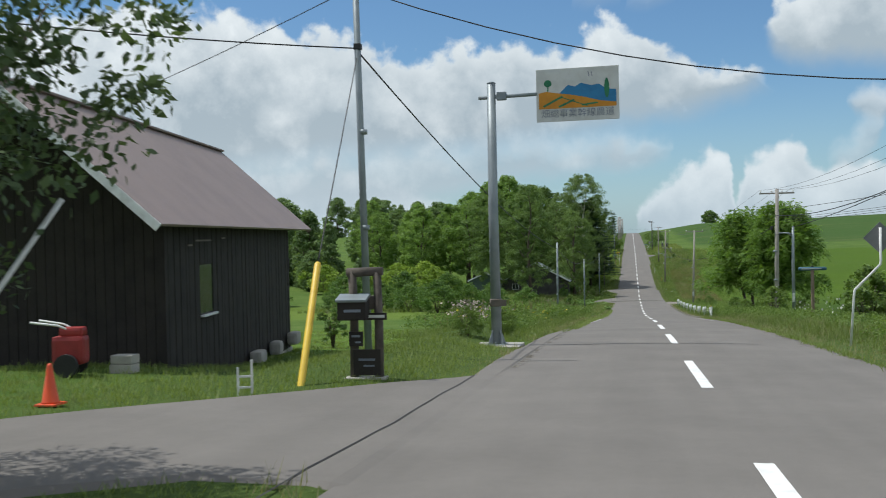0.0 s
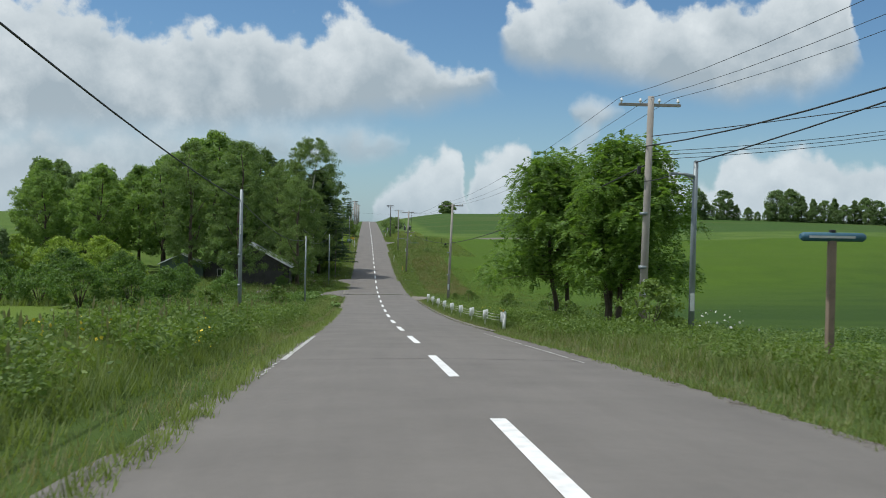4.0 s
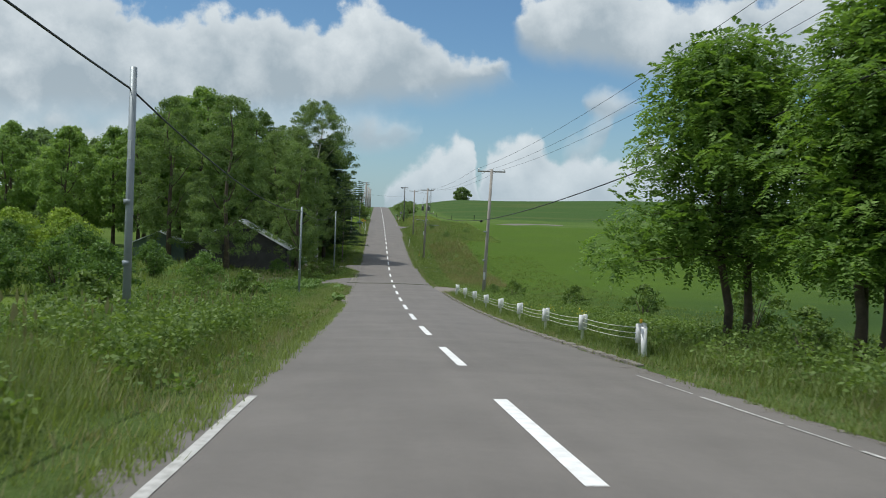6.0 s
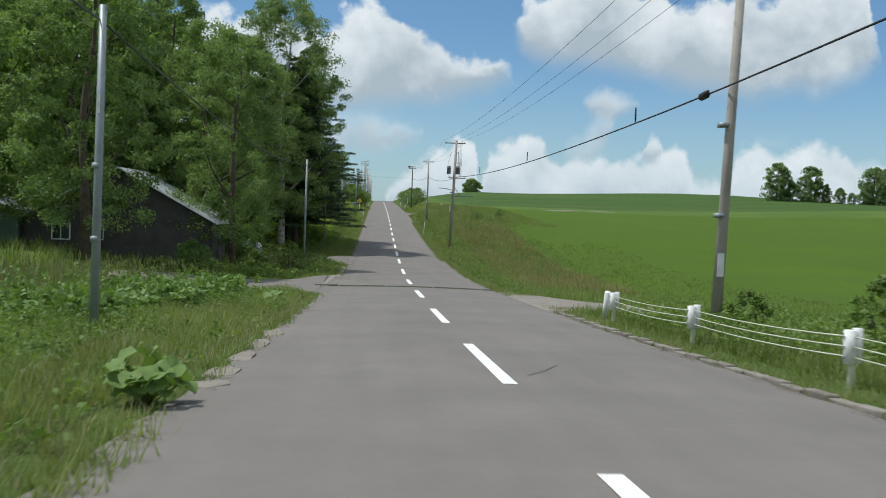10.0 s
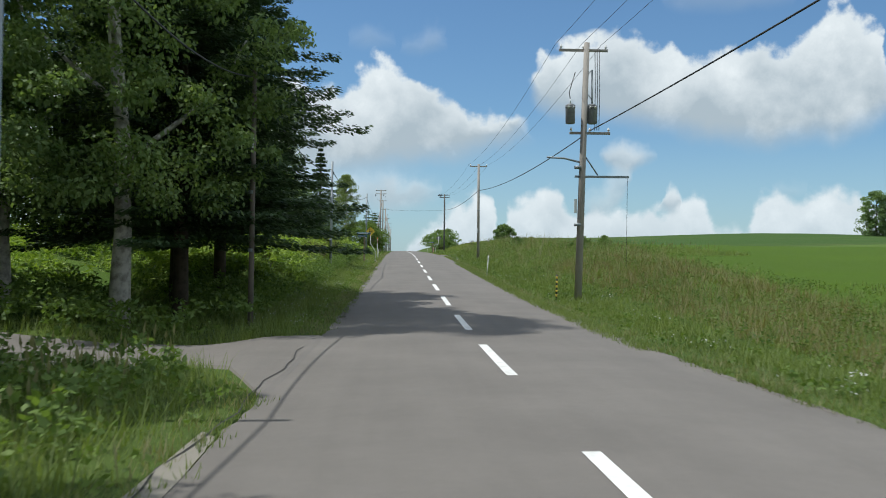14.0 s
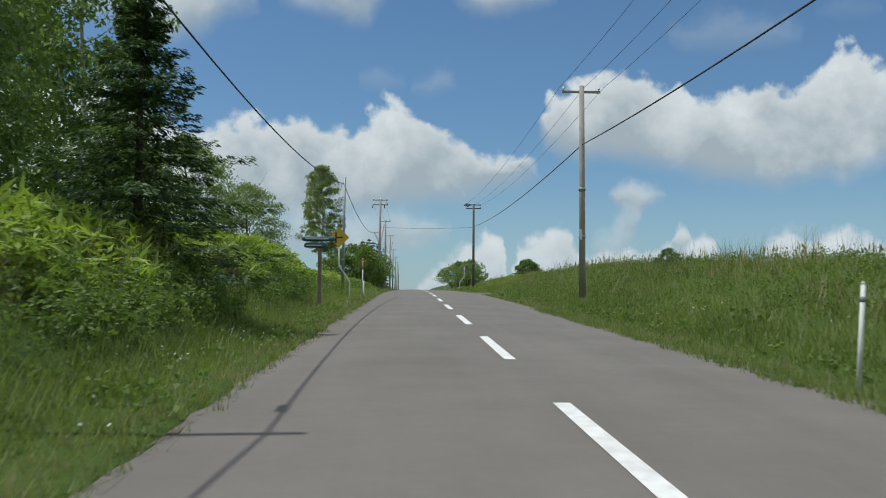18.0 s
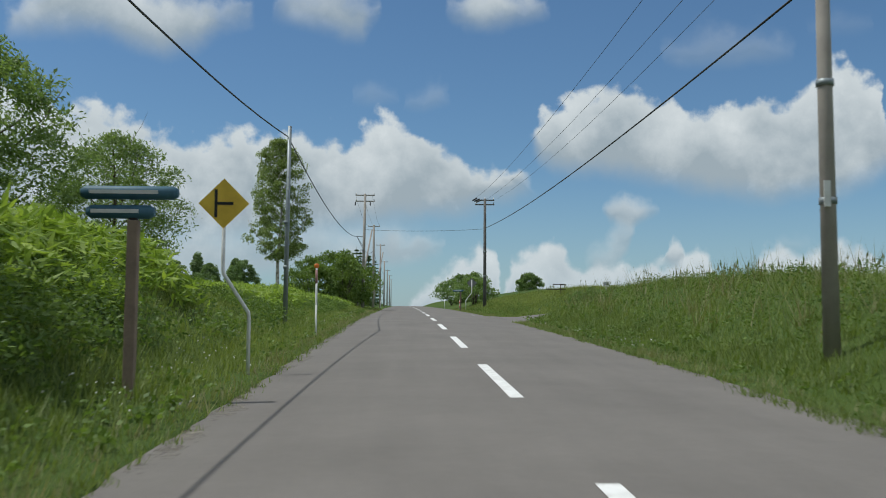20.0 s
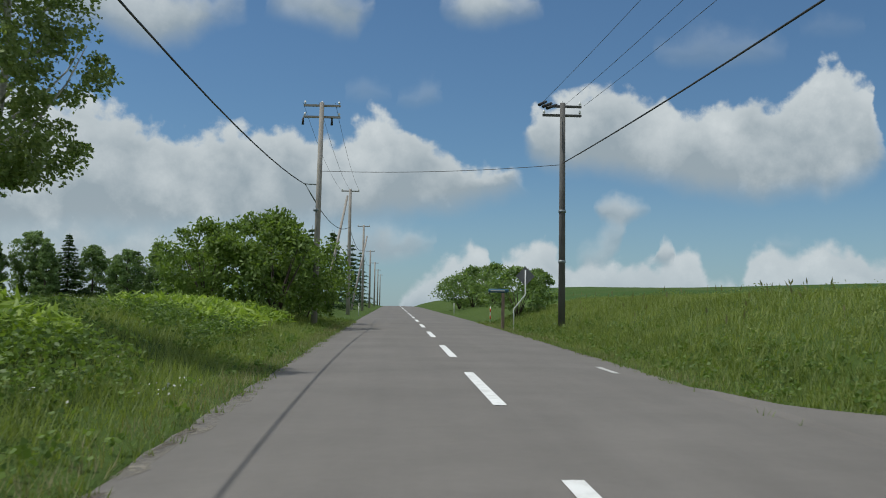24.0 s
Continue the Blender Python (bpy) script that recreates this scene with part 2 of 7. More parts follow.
def ground_z(x, y):
    """Height of the soil: the road's level, with verges, banks and fields to either side."""
    x, y = np.asarray(x, float), np.asarray(y, float)
    base = road_z(y)
    r = x - RIGHT_EDGE
    l = LEFT_EDGE - x
    cut = (1 - sstep(y, 248.5, 252.5) * (1 - sstep(y, 257.8, 263)) * (1 - sstep(x, 14, 34)))
    bank = (1.35 * sstep(y, 156, 196) - 0.35 * sstep(y, 240, 300)) * cut
    right = bank * sstep(r, 0.6, 6.0) + 0.22 * sstep(y, 150, 180) * sstep(r, .4, 2.4) * cut - 0.3 * sstep(r, 2, 8) * (1 - sstep(y, 120, 170)) + 2.0 * sstep(x, 40, 130) + 4.0 * sstep(x, 7, 40) * np.exp(-((y - 485) / 120) ** 2) * (1 - .9 * sstep(x, 120, 235))
    side = sstep(y, 14, 24)
    left = (-0.9 * side * (1 - sstep(y, 60, 100)) * sstep(l, 2.5, 7) + 1.35 * sstep(y, 172, 196) * (1 - 0.72 * sstep(y, 228, 246)) * sstep(l, 1.0, 4.2) + 0.25 * sstep(y, 230, 270) * sstep(l, 2, 7)
            + 1.2 * sstep(y, 110, 140) * (1 - .95 * sstep(y, 228, 256)) * sstep(l, 4, 18) + 1.5 * sstep(l, 60, 200))
    z = base + np.where(r > 0, right, 0) + np.where(l > 0, left, 0)
    z = z + 0.38 * np.exp(-((x + 12.8) / 5) ** 2 - ((y - 24) / 9) ** 2) * (l > 0)
    z = z - 0.1 * np.exp(-((x + 7.5) / 3.2) ** 2 - ((y - 13.5) / 4) ** 2) * (l > 0)
    wob = 0.05 * np.sin(x * 0.9 + 1.3 * np.sin(y * 0.31)) * np.sin(y * 0.53 + x * 0.2) + 0.25 * np.sin(x * 0.045 + 2) * np.sin(y * 0.03)
    z = z - 0.17 * np.exp(-((x + 4.75) / .9) ** 2 - ((y - 25.7) / 1.2) ** 2) * (l > 0)
    return z + wob * sstep(np.maximum(r, l), 0.5, 3.0) - 0.05 - 0.3 * (1 - sstep(np.maximum(r, l), -0.16, 0.03))


# ---- materials ----
def shader(name, rough=0.8, metal=0.0, spec=0.5):
    m = bpy.data.materials.new(name)
    m.use_nodes = True
    g = Graph(m.node_tree)
    b = m.node_tree.nodes["Principled BSDF"]
    b.inputs["Roughness"].default_value = rough
    b.inputs["Metallic"].default_value = metal
    b.inputs["Specular IOR Level"].default_value = spec
    return m, g, b


def place(g):
    return g.t.nodes.new("ShaderNodeNewGeometry").outputs["Position"]


def bump(g, b, height, strength=0.3, dist=0.02):
    n = g.t.nodes.new("ShaderNodeBump")
    n.inputs["Strength"].default_value = strength
    n.inputs["Distance"].default_value = dist
    g.t.links.new(height, n.inputs["Height"])
    g.t.links.new(n.outputs[0], b.inputs["Normal"])


def plain(name, col, dark=None, rough=0.7, metal=0.0, scale=3.0, fine=40.0, spread=0.25, relief=0.15):
    """A surface with two scales of wear and a fine relief."""
    m, g, b = shader(name, rough, metal)
    p = place(g)
    n1, n2 = g.noise(p, scale, 5, 0.6), g.noise(p, fine, 3, 0.6)
    dark = dark or tuple(c * 0.55 for c in col)
    f = g.math("ADD", g.math("MULTIPLY", g.step(n1.outputs[0], 0.35, 0.72), 0.75), g.math("MULTIPLY", n2.outputs[0], spread))
    info = g.t.nodes.new("ShaderNodeObjectInfo")
    f = g.math("ADD", f, g.math("MULTIPLY_ADD", info.outputs["Random"], 0.2, -0.2), clamp=True)
    g.t.links.new(g.mix(f, (*col, 1), (*dark, 1)), b.inputs["Base Color"])
    g.put(b.inputs["Roughness"], g.math("MULTIPLY_ADD", n2.outputs[0], 0.2, rough - 0.1, clamp=True))
    bump(g, b, n2.outputs[0], relief, 0.01)
    return m


def leafy(name, light, dark, trans=0.35, rough=0.55):
    """Leaves and blades: each one its own tint, light coming through."""
    m, g, b = shader(name, rough, 0.0, 0.3)
    geo = g.t.nodes.new("ShaderNodeNewGeometry")
    big = g.noise(geo.outputs["Position"], 0.35, 3, 0.6)
    mid = g.noise(geo.outputs["Position"], 2.2, 2, 0.6)
    info = g.t.nodes.new("ShaderNodeObjectInfo")
    f = g.math("ADD", g.math("MULTIPLY", geo.outputs["Random Per Island"], 0.55), g.math("MULTIPLY", g.math("ADD", g.step(big.outputs[0], .3, .7), g.step(mid.outputs[0], .3, .7)), 0.25))
    f = g.math("ADD", f, g.math("MULTIPLY_ADD", info.outputs["Random"], 0.25, -0.12), clamp=True)
    col = g.mix(f, (*dark, 1), (*light, 1))
    g.t.links.new(col, b.inputs["Base Color"])
    tr = g.t.nodes.new("ShaderNodeBsdfTranslucent")
    g.t.links.new(g.mix(1.0, col, (1.25, 1.3, 0.6, 1), "MULTIPLY"), tr.inputs[0])
    mx = g.t.nodes.new("ShaderNodeMixShader")
    mx.inputs[0].default_value = trans
    g.t.links.new(b.outputs[0], mx.inputs[1])
    g.t.links.new(tr.outputs[0], mx.inputs[2])
    g.t.links.new(mx.outputs[0], g.t.nodes["Material Output"].inputs[0])
    return m


def asphalt_material():
    m, g, b = shader("asphalt", 0.85, 0, 0.35)
    p = place(g)
    grain, mid, big = g.noise(p, 160, 2, 0.7), g.noise(p, 9, 4, 0.6), g.noise(p, 0.5, 4, 0.6)
    st = g.t.nodes.new("ShaderNodeMapping")
    g.t.links.new(p, st.inputs[0])
    st.inputs["Scale"].default_value = (1.6, 0.06, 1)
    track = g.noise(st.outputs[0], 1.4, 3, 0.55)
    f = g.math("ADD", g.math("MULTIPLY", grain.outputs[0], 0.5), g.math("MULTIPLY", mid.outputs[0], 0.25))
    f = g.math("ADD", f, g.math("MULTIPLY", track.outputs[0], 0.35))
    f = g.math("ADD", f, g.math("MULTIPLY_ADD", big.outputs[0], 0.75, -0.475), clamp=True)
    g.t.links.new(g.mix(f, (0.116, 0.106, 0.097, 1), (0.23, 0.21, 0.193, 1)), b.inputs["Base Color"])
    bump(g, b, grain.outputs[0], 0.35, 0.006)
    return m


def ground_material():
    """Soil and sward: mown green, dry straw and crop fields by their place."""
    m, g, b = shader("sward", 0.95, 0, 0.1)
    p = place(g)
    sep = g.t.nodes.new("ShaderNodeSeparateXYZ")
    g.t.links.new(p, sep.inputs[0])
    x, y, _ = sep.outputs
    n1, n2, n3 = g.noise(p, 0.12, 5, 0.6), g.noise(p, 1.6, 5, 0.65), g.noise(p, 14, 3, 0.7)
    wide = g.t.nodes.new("ShaderNodeMapping")
    g.t.links.new(p, wide.inputs[0])
    wide.inputs["Scale"].default_value = (0.012, 0.11, 0.05)
    n4 = g.noise(wide.outputs[0], 1.0, 4, 0.6)
    col = g.mix(g.step(n1.outputs[0], 0.35, 0.65), (0.075, 0.14, 0.025, 1), (0.125, 0.19, 0.042, 1))
    col = g.mix(g.step(n2.outputs[0], 0.45, 0.75, 0, 0.5), col, (0.15, 0.17, 0.05, 1))
    verge = g.step(g.math("ABSOLUTE", x), 7.0, 12.0, 0.72, 0.0)
    col = g.mix(verge, col, (0.070, 0.102, 0.028, 1))
    # crop fields with drill rows
    edge = g.math("MULTIPLY_ADD", n2.outputs[0], 1.2, x)
    crop_r = g.math("MULTIPLY", g.step(edge, 10.0, 12.5), g.math("MULTIPLY", g.step(y, 62, 66), g.step(y, 250, 245)))
    crop_far = g.math("MULTIPLY", g.step(edge, 16.0, 20), g.step(y, 285, 292))
    crop_l = g.math("MULTIPLY", g.step(edge, -8.5, -10), g.math("MULTIPLY", g.step(y, 26, 27.5), g.step(y, 64, 62)))
    rows = g.math("SINE", g.math("MULTIPLY", g.math("MULTIPLY_ADD", x, 0.25, y), 5.0))
    green = g.mix(g.math("MULTIPLY_ADD", rows, 0.12, g.math("MULTIPLY", n1.outputs[0], 1.0), clamp=True), (0.062, 0.118, 0.010, 1), (0.098, 0.165, 0.015, 1))
    deep = g.mix(n1.outputs[0], (0.045, 0.092, 0.022, 1), (0.066, 0.125, 0.03, 1))
    # the crop turns darker towards small y and large x
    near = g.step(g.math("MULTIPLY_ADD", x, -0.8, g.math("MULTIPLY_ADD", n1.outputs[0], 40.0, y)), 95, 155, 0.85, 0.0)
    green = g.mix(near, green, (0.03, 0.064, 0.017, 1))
    green = g.mix(g.step(n4.outputs[0], 0.42, 0.62, 0, 0.45), green, (0.075, 0.125, 0.02, 1))
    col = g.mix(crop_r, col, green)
    deep = g.mix(g.step(n4.outputs[0], 0.5, 0.66, 0, 0.6), deep, (0.13, 0.145, 0.05, 1))
    col = g.mix(crop_far, col, deep)
    col = g.mix(crop_l, col, (0.115, 0.19, 0.028, 1))
    lawn = g.math("MULTIPLY", g.step(edge, -7.0, -8.5), g.math("MULTIPLY", g.step(y, 80, 86), g.step(y, 120, 114)))
    col = g.mix(lawn, col, (0.14, 0.205, 0.035, 1))
    g.t.links.new(g.mix(g.math("MULTIPLY", n3.outputs[0], 0.5), col, (0.04, 0.07, 0.015, 1)), b.inputs["Base Color"])
    bump(g, b, n3.outputs[0], 0.6, 0.08)
    return m


ASPHALT = asphalt_material()
SWARD = ground_material()
PAINT = plain("road_paint", (0.84, 0.84, 0.83), (0.60, 0.59, 0.57), 0.7, 0, 5.0, 60.0, 0.3, 0.2)
OLD_PAINT = plain("worn_road_paint", (0.56, 0.55, 0.53), (0.30, 0.29, 0.27), 0.8, 0, 7.0, 50.0, 0.3, 0.2)
DIRT = plain("dry_dirt", (0.235, 0.21, 0.18), (0.15, 0.13, 0.11), 0.95, 0, 2.0, 30)
TAR_AND_SHADE = plain("crack_tar_and_shade", (0.03, 0.028, 0.027), None, 0.7)
GALV = plain("galvanised_steel", (0.28, 0.315, 0.335), (0.19, 0.22, 0.24), 0.5, 0.35, 1.5, 30)
CONC_POLE = plain("pole_concrete", (0.37, 0.34, 0.31), (0.25, 0.23, 0.21), 0.85, 0, 1.2, 50)
DARK_POLE = plain("dark_pole_concrete", (0.14, 0.135, 0.13), (0.09, 0.085, 0.085), 0.8, 0, 1.2, 50)
WOOD_POLE = plain("grey_timber", (0.20, 0.17, 0.145), (0.10, 0.085, 0.07), 0.85, 0, 2.5, 40)
CONCRETE = plain("concrete", (0.42, 0.40, 0.37), (0.25, 0.24, 0.22), 0.9, 0, 1.8, 40)
WHITE = plain("white_paint", (0.78, 0.79, 0.79), (0.55, 0.55, 0.53), 0.5, 0, 4.0, 40)
YELLOW = plain("yellow_plastic", (0.80, 0.55, 0.06), (0.62, 0.40, 0.04), 0.45, 0, 3.0, 40)
ORANGE = plain("orange_plastic", (0.80, 0.10, 0.03), (0.6, 0.07, 0.02), 0.45)
BLACK = plain("black_rubber", (0.02, 0.02, 0.022), None, 0.6)
WIRE = plain("cable_black", (0.03, 0.03, 0.033), None, 0.6)
BARK = plain("bark", (0.12, 0.095, 0.07), (0.05, 0.04, 0.03), 0.95, 0, 4.0, 30, 0.4, 0.6)
BIRCH_BARK = plain("birch_bark", (0.62, 0.60, 0.56), (0.16, 0.14, 0.12), 0.8, 0, 5.0, 25, 0.3, 0.4)
BOARD = plain("tarred_boards", (0.032, 0.026, 0.022), (0.016, 0.013, 0.012), 0.85, 0, 2.0, 30, 0.4, 0.4)
ROOF = plain("brown_roof_sheet", (0.27, 0.205, 0.185), (0.22, 0.168, 0.152), 0.55, 0, 0.8, 25, 0.2, 0.1)
LEAF_MAPLE = leafy("maple_leaf", (0.30, 0.425, 0.13), (0.11, 0.195, 0.062), 0.46)
LEAF_DARK = leafy("dark_leaf", (0.235, 0.325, 0.125), (0.085, 0.15, 0.056), 0.45)
LEAF_FAR = leafy("far_leaf", (0.235, 0.325, 0.14), (0.11, 0.18, 0.075), 0.35)
LEAF_BIRCH = leafy("birch_leaf", (0.265, 0.355, 0.14), (0.09, 0.155, 0.058), 0.42)
LEAF_ACACIA = leafy("acacia_leaf", (0.25, 0.385, 0.085), (0.085, 0.16, 0.042), 0.45)
LEAF_ROBINIA = leafy("robinia_leaf", (0.18, 0.29, 0.075), (0.055, 0.11, 0.034), 0.4)
NEEDLE = leafy("needles", (0.12, 0.19, 0.07), (0.04, 0.078, 0.035), 0.28)
PINE = leafy("pine_needles", (0.095, 0.15, 0.062), (0.034, 0.066, 0.032), 0.2)
LEAF_WEED = leafy("weed_leaf", (0.21, 0.295, 0.075), (0.07, 0.128, 0.034), 0.38)
LEAF_VINE = leafy("knotweed_leaf", (0.41, 0.52, 0.11), (0.12, 0.21, 0.034), 0.38)
BLADE = leafy("grass_blade", (0.245, 0.305, 0.092), (0.088, 0.135, 0.038), 0.36)
STRAW = leafy("dry_grass", (0.31, 0.295, 0.155), (0.17, 0.17, 0.075), 0.3)
BANK_GREEN = leafy("bank_green", (0.31, 0.36, 0.105), (0.13, 0.18, 0.05), 0.36)


# ---- mesh helpers ----
def quads(name, v, mat, smooth=False):
    """A mesh from an array of faces: n x k x 3 corners."""
    n, k = v.shape[:2]
    me = bpy.data.meshes.new(name)
    me.vertices.add(n * k)
    me.vertices.foreach_set("co", np.ascontiguousarray(v, np.float32).ravel())
    me.loops.add(n * k)
    me.loops.foreach_set("vertex_index", np.arange(n * k, dtype=np.int32))
    me.polygons.add(n)
    me.polygons.foreach_set("loop_start", np.arange(0, n * k, k, dtype=np.int32))
    me.polygons.foreach_set("loop_total", np.full(n, k, np.int32))
    me.materials.append(mat)
    me.update(calc_edges=True)
    return me


def sheet(name, xs, ys, zfun, mat):
    """A grid over xs and ys at the height zfun(x, y)."""
    X, Y = np.meshgrid(xs, ys)
    Z = zfun(X, Y)
    verts = np.stack([X, Y, Z], -1).reshape(-1, 3)
    w = len(xs)
    i = (np.arange(len(ys) - 1)[:, None] * w + np.arange(w - 1)[None]).ravel()
    faces = np.stack([i, i + 1, i + w + 1, i + w], -1)
    me = bpy.data.meshes.new(name)
    me.vertices.add(len(verts))
    me.vertices.foreach_set("co", verts.astype(np.float32).ravel())
    me.loops.add(faces.size)
    me.loops.foreach_set("vertex_index", faces.astype(np.int32).ravel())
    me.polygons.add(len(faces))
    me.polygons.foreach_set("loop_start", np.arange(0, faces.size, 4, dtype=np.int32))
    me.polygons.foreach_set("loop_total", np.full(len(faces), 4, np.int32))
    me.polygons.foreach_set("use_smooth", np.ones(len(faces), bool))
    me.materials.append(mat)
    me.update(calc_edges=True)
    return me


def part(name, data, material=None, parent=None, label=""):
    """Links a bmesh or a mesh as one object under a thing or a part."""
    if isinstance(data, bmesh.types.BMesh):
        me = bpy.data.meshes.new(name)
        data.to_mesh(me)
        data.free()
        me.materials.append(material)
    else:
        me = data
    ob = new(name, me)
    ob.parent = parent
    if label:
        ob["label"] = label
    return ob


def thing(name, at, label, category, group="", turn=0.0, scale=1.0, kind=""):
    ob = new(name)
    ob.empty_display_size = 0.3
    ob.matrix_basis = pose(*at, 0, 0, turn) @ Matrix.Scale(scale, 4)
    return tagged(ob, label, category, group, kind)


def box(bm, cx, cy, cz, sx, sy, sz, bev=0.0, m=None):
    """A box into bm, its edges rounded by bev."""
    geo = bmesh.ops.create_cube(bm, size=1.0)
    vs = geo["verts"]
    bmesh.ops.scale(bm, vec=(sx, sy, sz), verts=vs)
    if bev:
        es = list({e for v in vs for e in v.link_edges})
        r = bmesh.ops.bevel(bm, geom=es, offset=bev, segments=2, affect="EDGES", profile=0.6)
        vs = list({v for f in r["faces"] for v in f.verts} | {v for v in vs if v.is_valid})
    bmesh.ops.translate(bm, vec=(cx, cy, cz), verts=vs)
    if m is not None:
        bmesh.ops.transform(bm, matrix=m, verts=vs)
    return vs


def tube(bm, pts, radii, sides=10, cap=True):
    """A round bar through pts with a radius at each."""
    pts = [Vector(p) for p in pts]
    if isinstance(radii, (int, float)):
        radii = [radii] * len(pts)
    rings = []
    side = None
    for i, p in enumerate(pts):
        d = (pts[min(i + 1, len(pts) - 1)] - pts[max(i - 1, 0)]).normalized()
        if side is None:
            side = d.orthogonal().normalized()
        side = (side - d * side.dot(d)).normalized()
        up = d.cross(side)
        rings.append([bm.verts.new(p + (side * math.cos(a) + up * math.sin(a)) * radii[i]) for a in (2 * math.pi * k / sides for k in range(sides))])
    for a, b in zip(rings, rings[1:]):
        for k in range(sides):
            f = bm.faces.new((a[k], a[(k + 1) % sides], b[(k + 1) % sides], b[k]))
            f.smooth = True
    if cap:
        bm.faces.new(reversed(rings[0]))
        bm.faces.new(rings[-1])


def bm_tube(pts, radii, sides=10):
    bm = bmesh.new()
    tube(bm, pts, radii, sides)
    return bm


def bm_box(*a, **k):
    bm = bmesh.new()
    box(bm, *a, **k)
    return bm


def gz(x, y):
    return float(ground_z(x, y))


# ---- ground and road ----
xs = np.concatenate([-np.geomspace(60, 1500, 26)[::-1], np.arange(-58, -12, 2.0), np.arange(-12, -3.7, 0.4), [-3.65, -3.45, -3.3], [0], [3.25, 3.4, 3.55], np.arange(3.8, 14, 0.4), np.arange(14, 60, 2.0), np.geomspace(62, 1500, 26)])
ys = np.concatenate([np.arange(-150, -12, 6.0), np.arange(-12, 300, 1.0), np.arange(300, 700, 5.0), np.geomspace(710, 2500, 24)])
ground = tagged(new("ground", sheet("ground", xs, ys, ground_z, SWARD)), "rolling green farmland with grassy verges and crop fields", "ground", kind="structure")


def road_edge(y, side):
    """Where the tarmac ends: slightly ragged."""
    w = 0.03 * np.sin(y * 0.43) + 0.03 * np.sin(y * 2.1 + 1) + 0.03 * np.sin(y * 5.3)
    if side < 0:
        return LEFT_EDGE + w * 0.9
    return RIGHT_EDGE + w * 0.9


def make_road():
    y = np.concatenate([np.arange(-30, 300, 0.5), np.arange(300, 760, 5.0)])
    cols = [road_edge(y, -1), np.full_like(y, -1.5), np.zeros_like(y), np.full_like(y, 1.5), road_edge(y, 1)]
    crown = [-0.06, -0.015, 0.0, -0.015, -0.06]
    P = np.stack([np.stack([c, y, road_z(y) + h + 0.01], -1) for c, h in zip(cols, crown)], 1)
    faces = np.concatenate([np.stack([P[:-1, k], P[:-1, k + 1], P[1:, k + 1], P[1:, k]], 1) for k in range(4)])
    return quads("road", faces, ASPHALT)


road = tagged(new("road", make_road()), "grey weathered two-lane asphalt country road", "road", kind="structure")


def surface(x, y):
    return road_top(x, y)


def road_top(x, y):
    a = abs(x)
    return float(road_z(y)) + 0.01 - (0.01 * a if a < 1.5 else 0.015 + 0.0228 * (a - 1.5))


def strip(name, pts, width, mat, lift, parent, label=""):
    """A flat band along pts (x, y) lying on the road."""
    fs = []
    for i in range(len(pts) - 1):
        (x0, y0), (x1, y1) = pts[i], pts[i + 1]
        d = Vector((x1 - x0, y1 - y0)).normalized()
        nx, ny = d.y * width / 2, -d.x * width / 2
        fs.append([(x - s * nx, y - s * ny, surface(x - s * nx, y - s * ny) + lift) for x, y, s in ((x0, y0, 1), (x0, y0, -1), (x1, y1, -1), (x1, y1, 1))])
    v = np.array(fs)[:, ::-1]
    return part(name, quads(name, v, mat), None, parent, label)


DASH_ENDS = [-12.8, -2.3, 8.45, 19.45, 30.2, 39.75, 49.55, 59.75, 69.65, 79.6, 89.2, 98.6, 108.1, 117.95, 128.6, 139.4, 150.0, 160.75, 169.4, 178.55, 187.75, 196.85, 206.45, 215.85, 225.85, 235.5, 245.2, 254.55, 264.25, 273.35]
DASH_ENDS += [283.6 + 10 * k for k in range(26)]
for far in DASH_ENDS:
    n = 5
    strip("line_dash", [(-.03, far - 5 + 5 * k / n) for k in range(n + 1)], 0.17, PAINT, 0.006, road)


# ---- side roads, worn edges, cracks, a painted shadow line ----
def apron_z(x, y):
    d = max(LEFT_EDGE - x, x - RIGHT_EDGE)
    w = float(sstep(d, 0.1, 1.6))
    edge = max(LEFT_EDGE, min(RIGHT_EDGE, x))
    z = (road_top(edge, y) - 0.022 + 0.016 * float(sstep(d, -0.12, 0.0))) * (1 - w) + (gz(x, y) + 0.03) * w
    return max(z, gz(x, y) + 0.012)


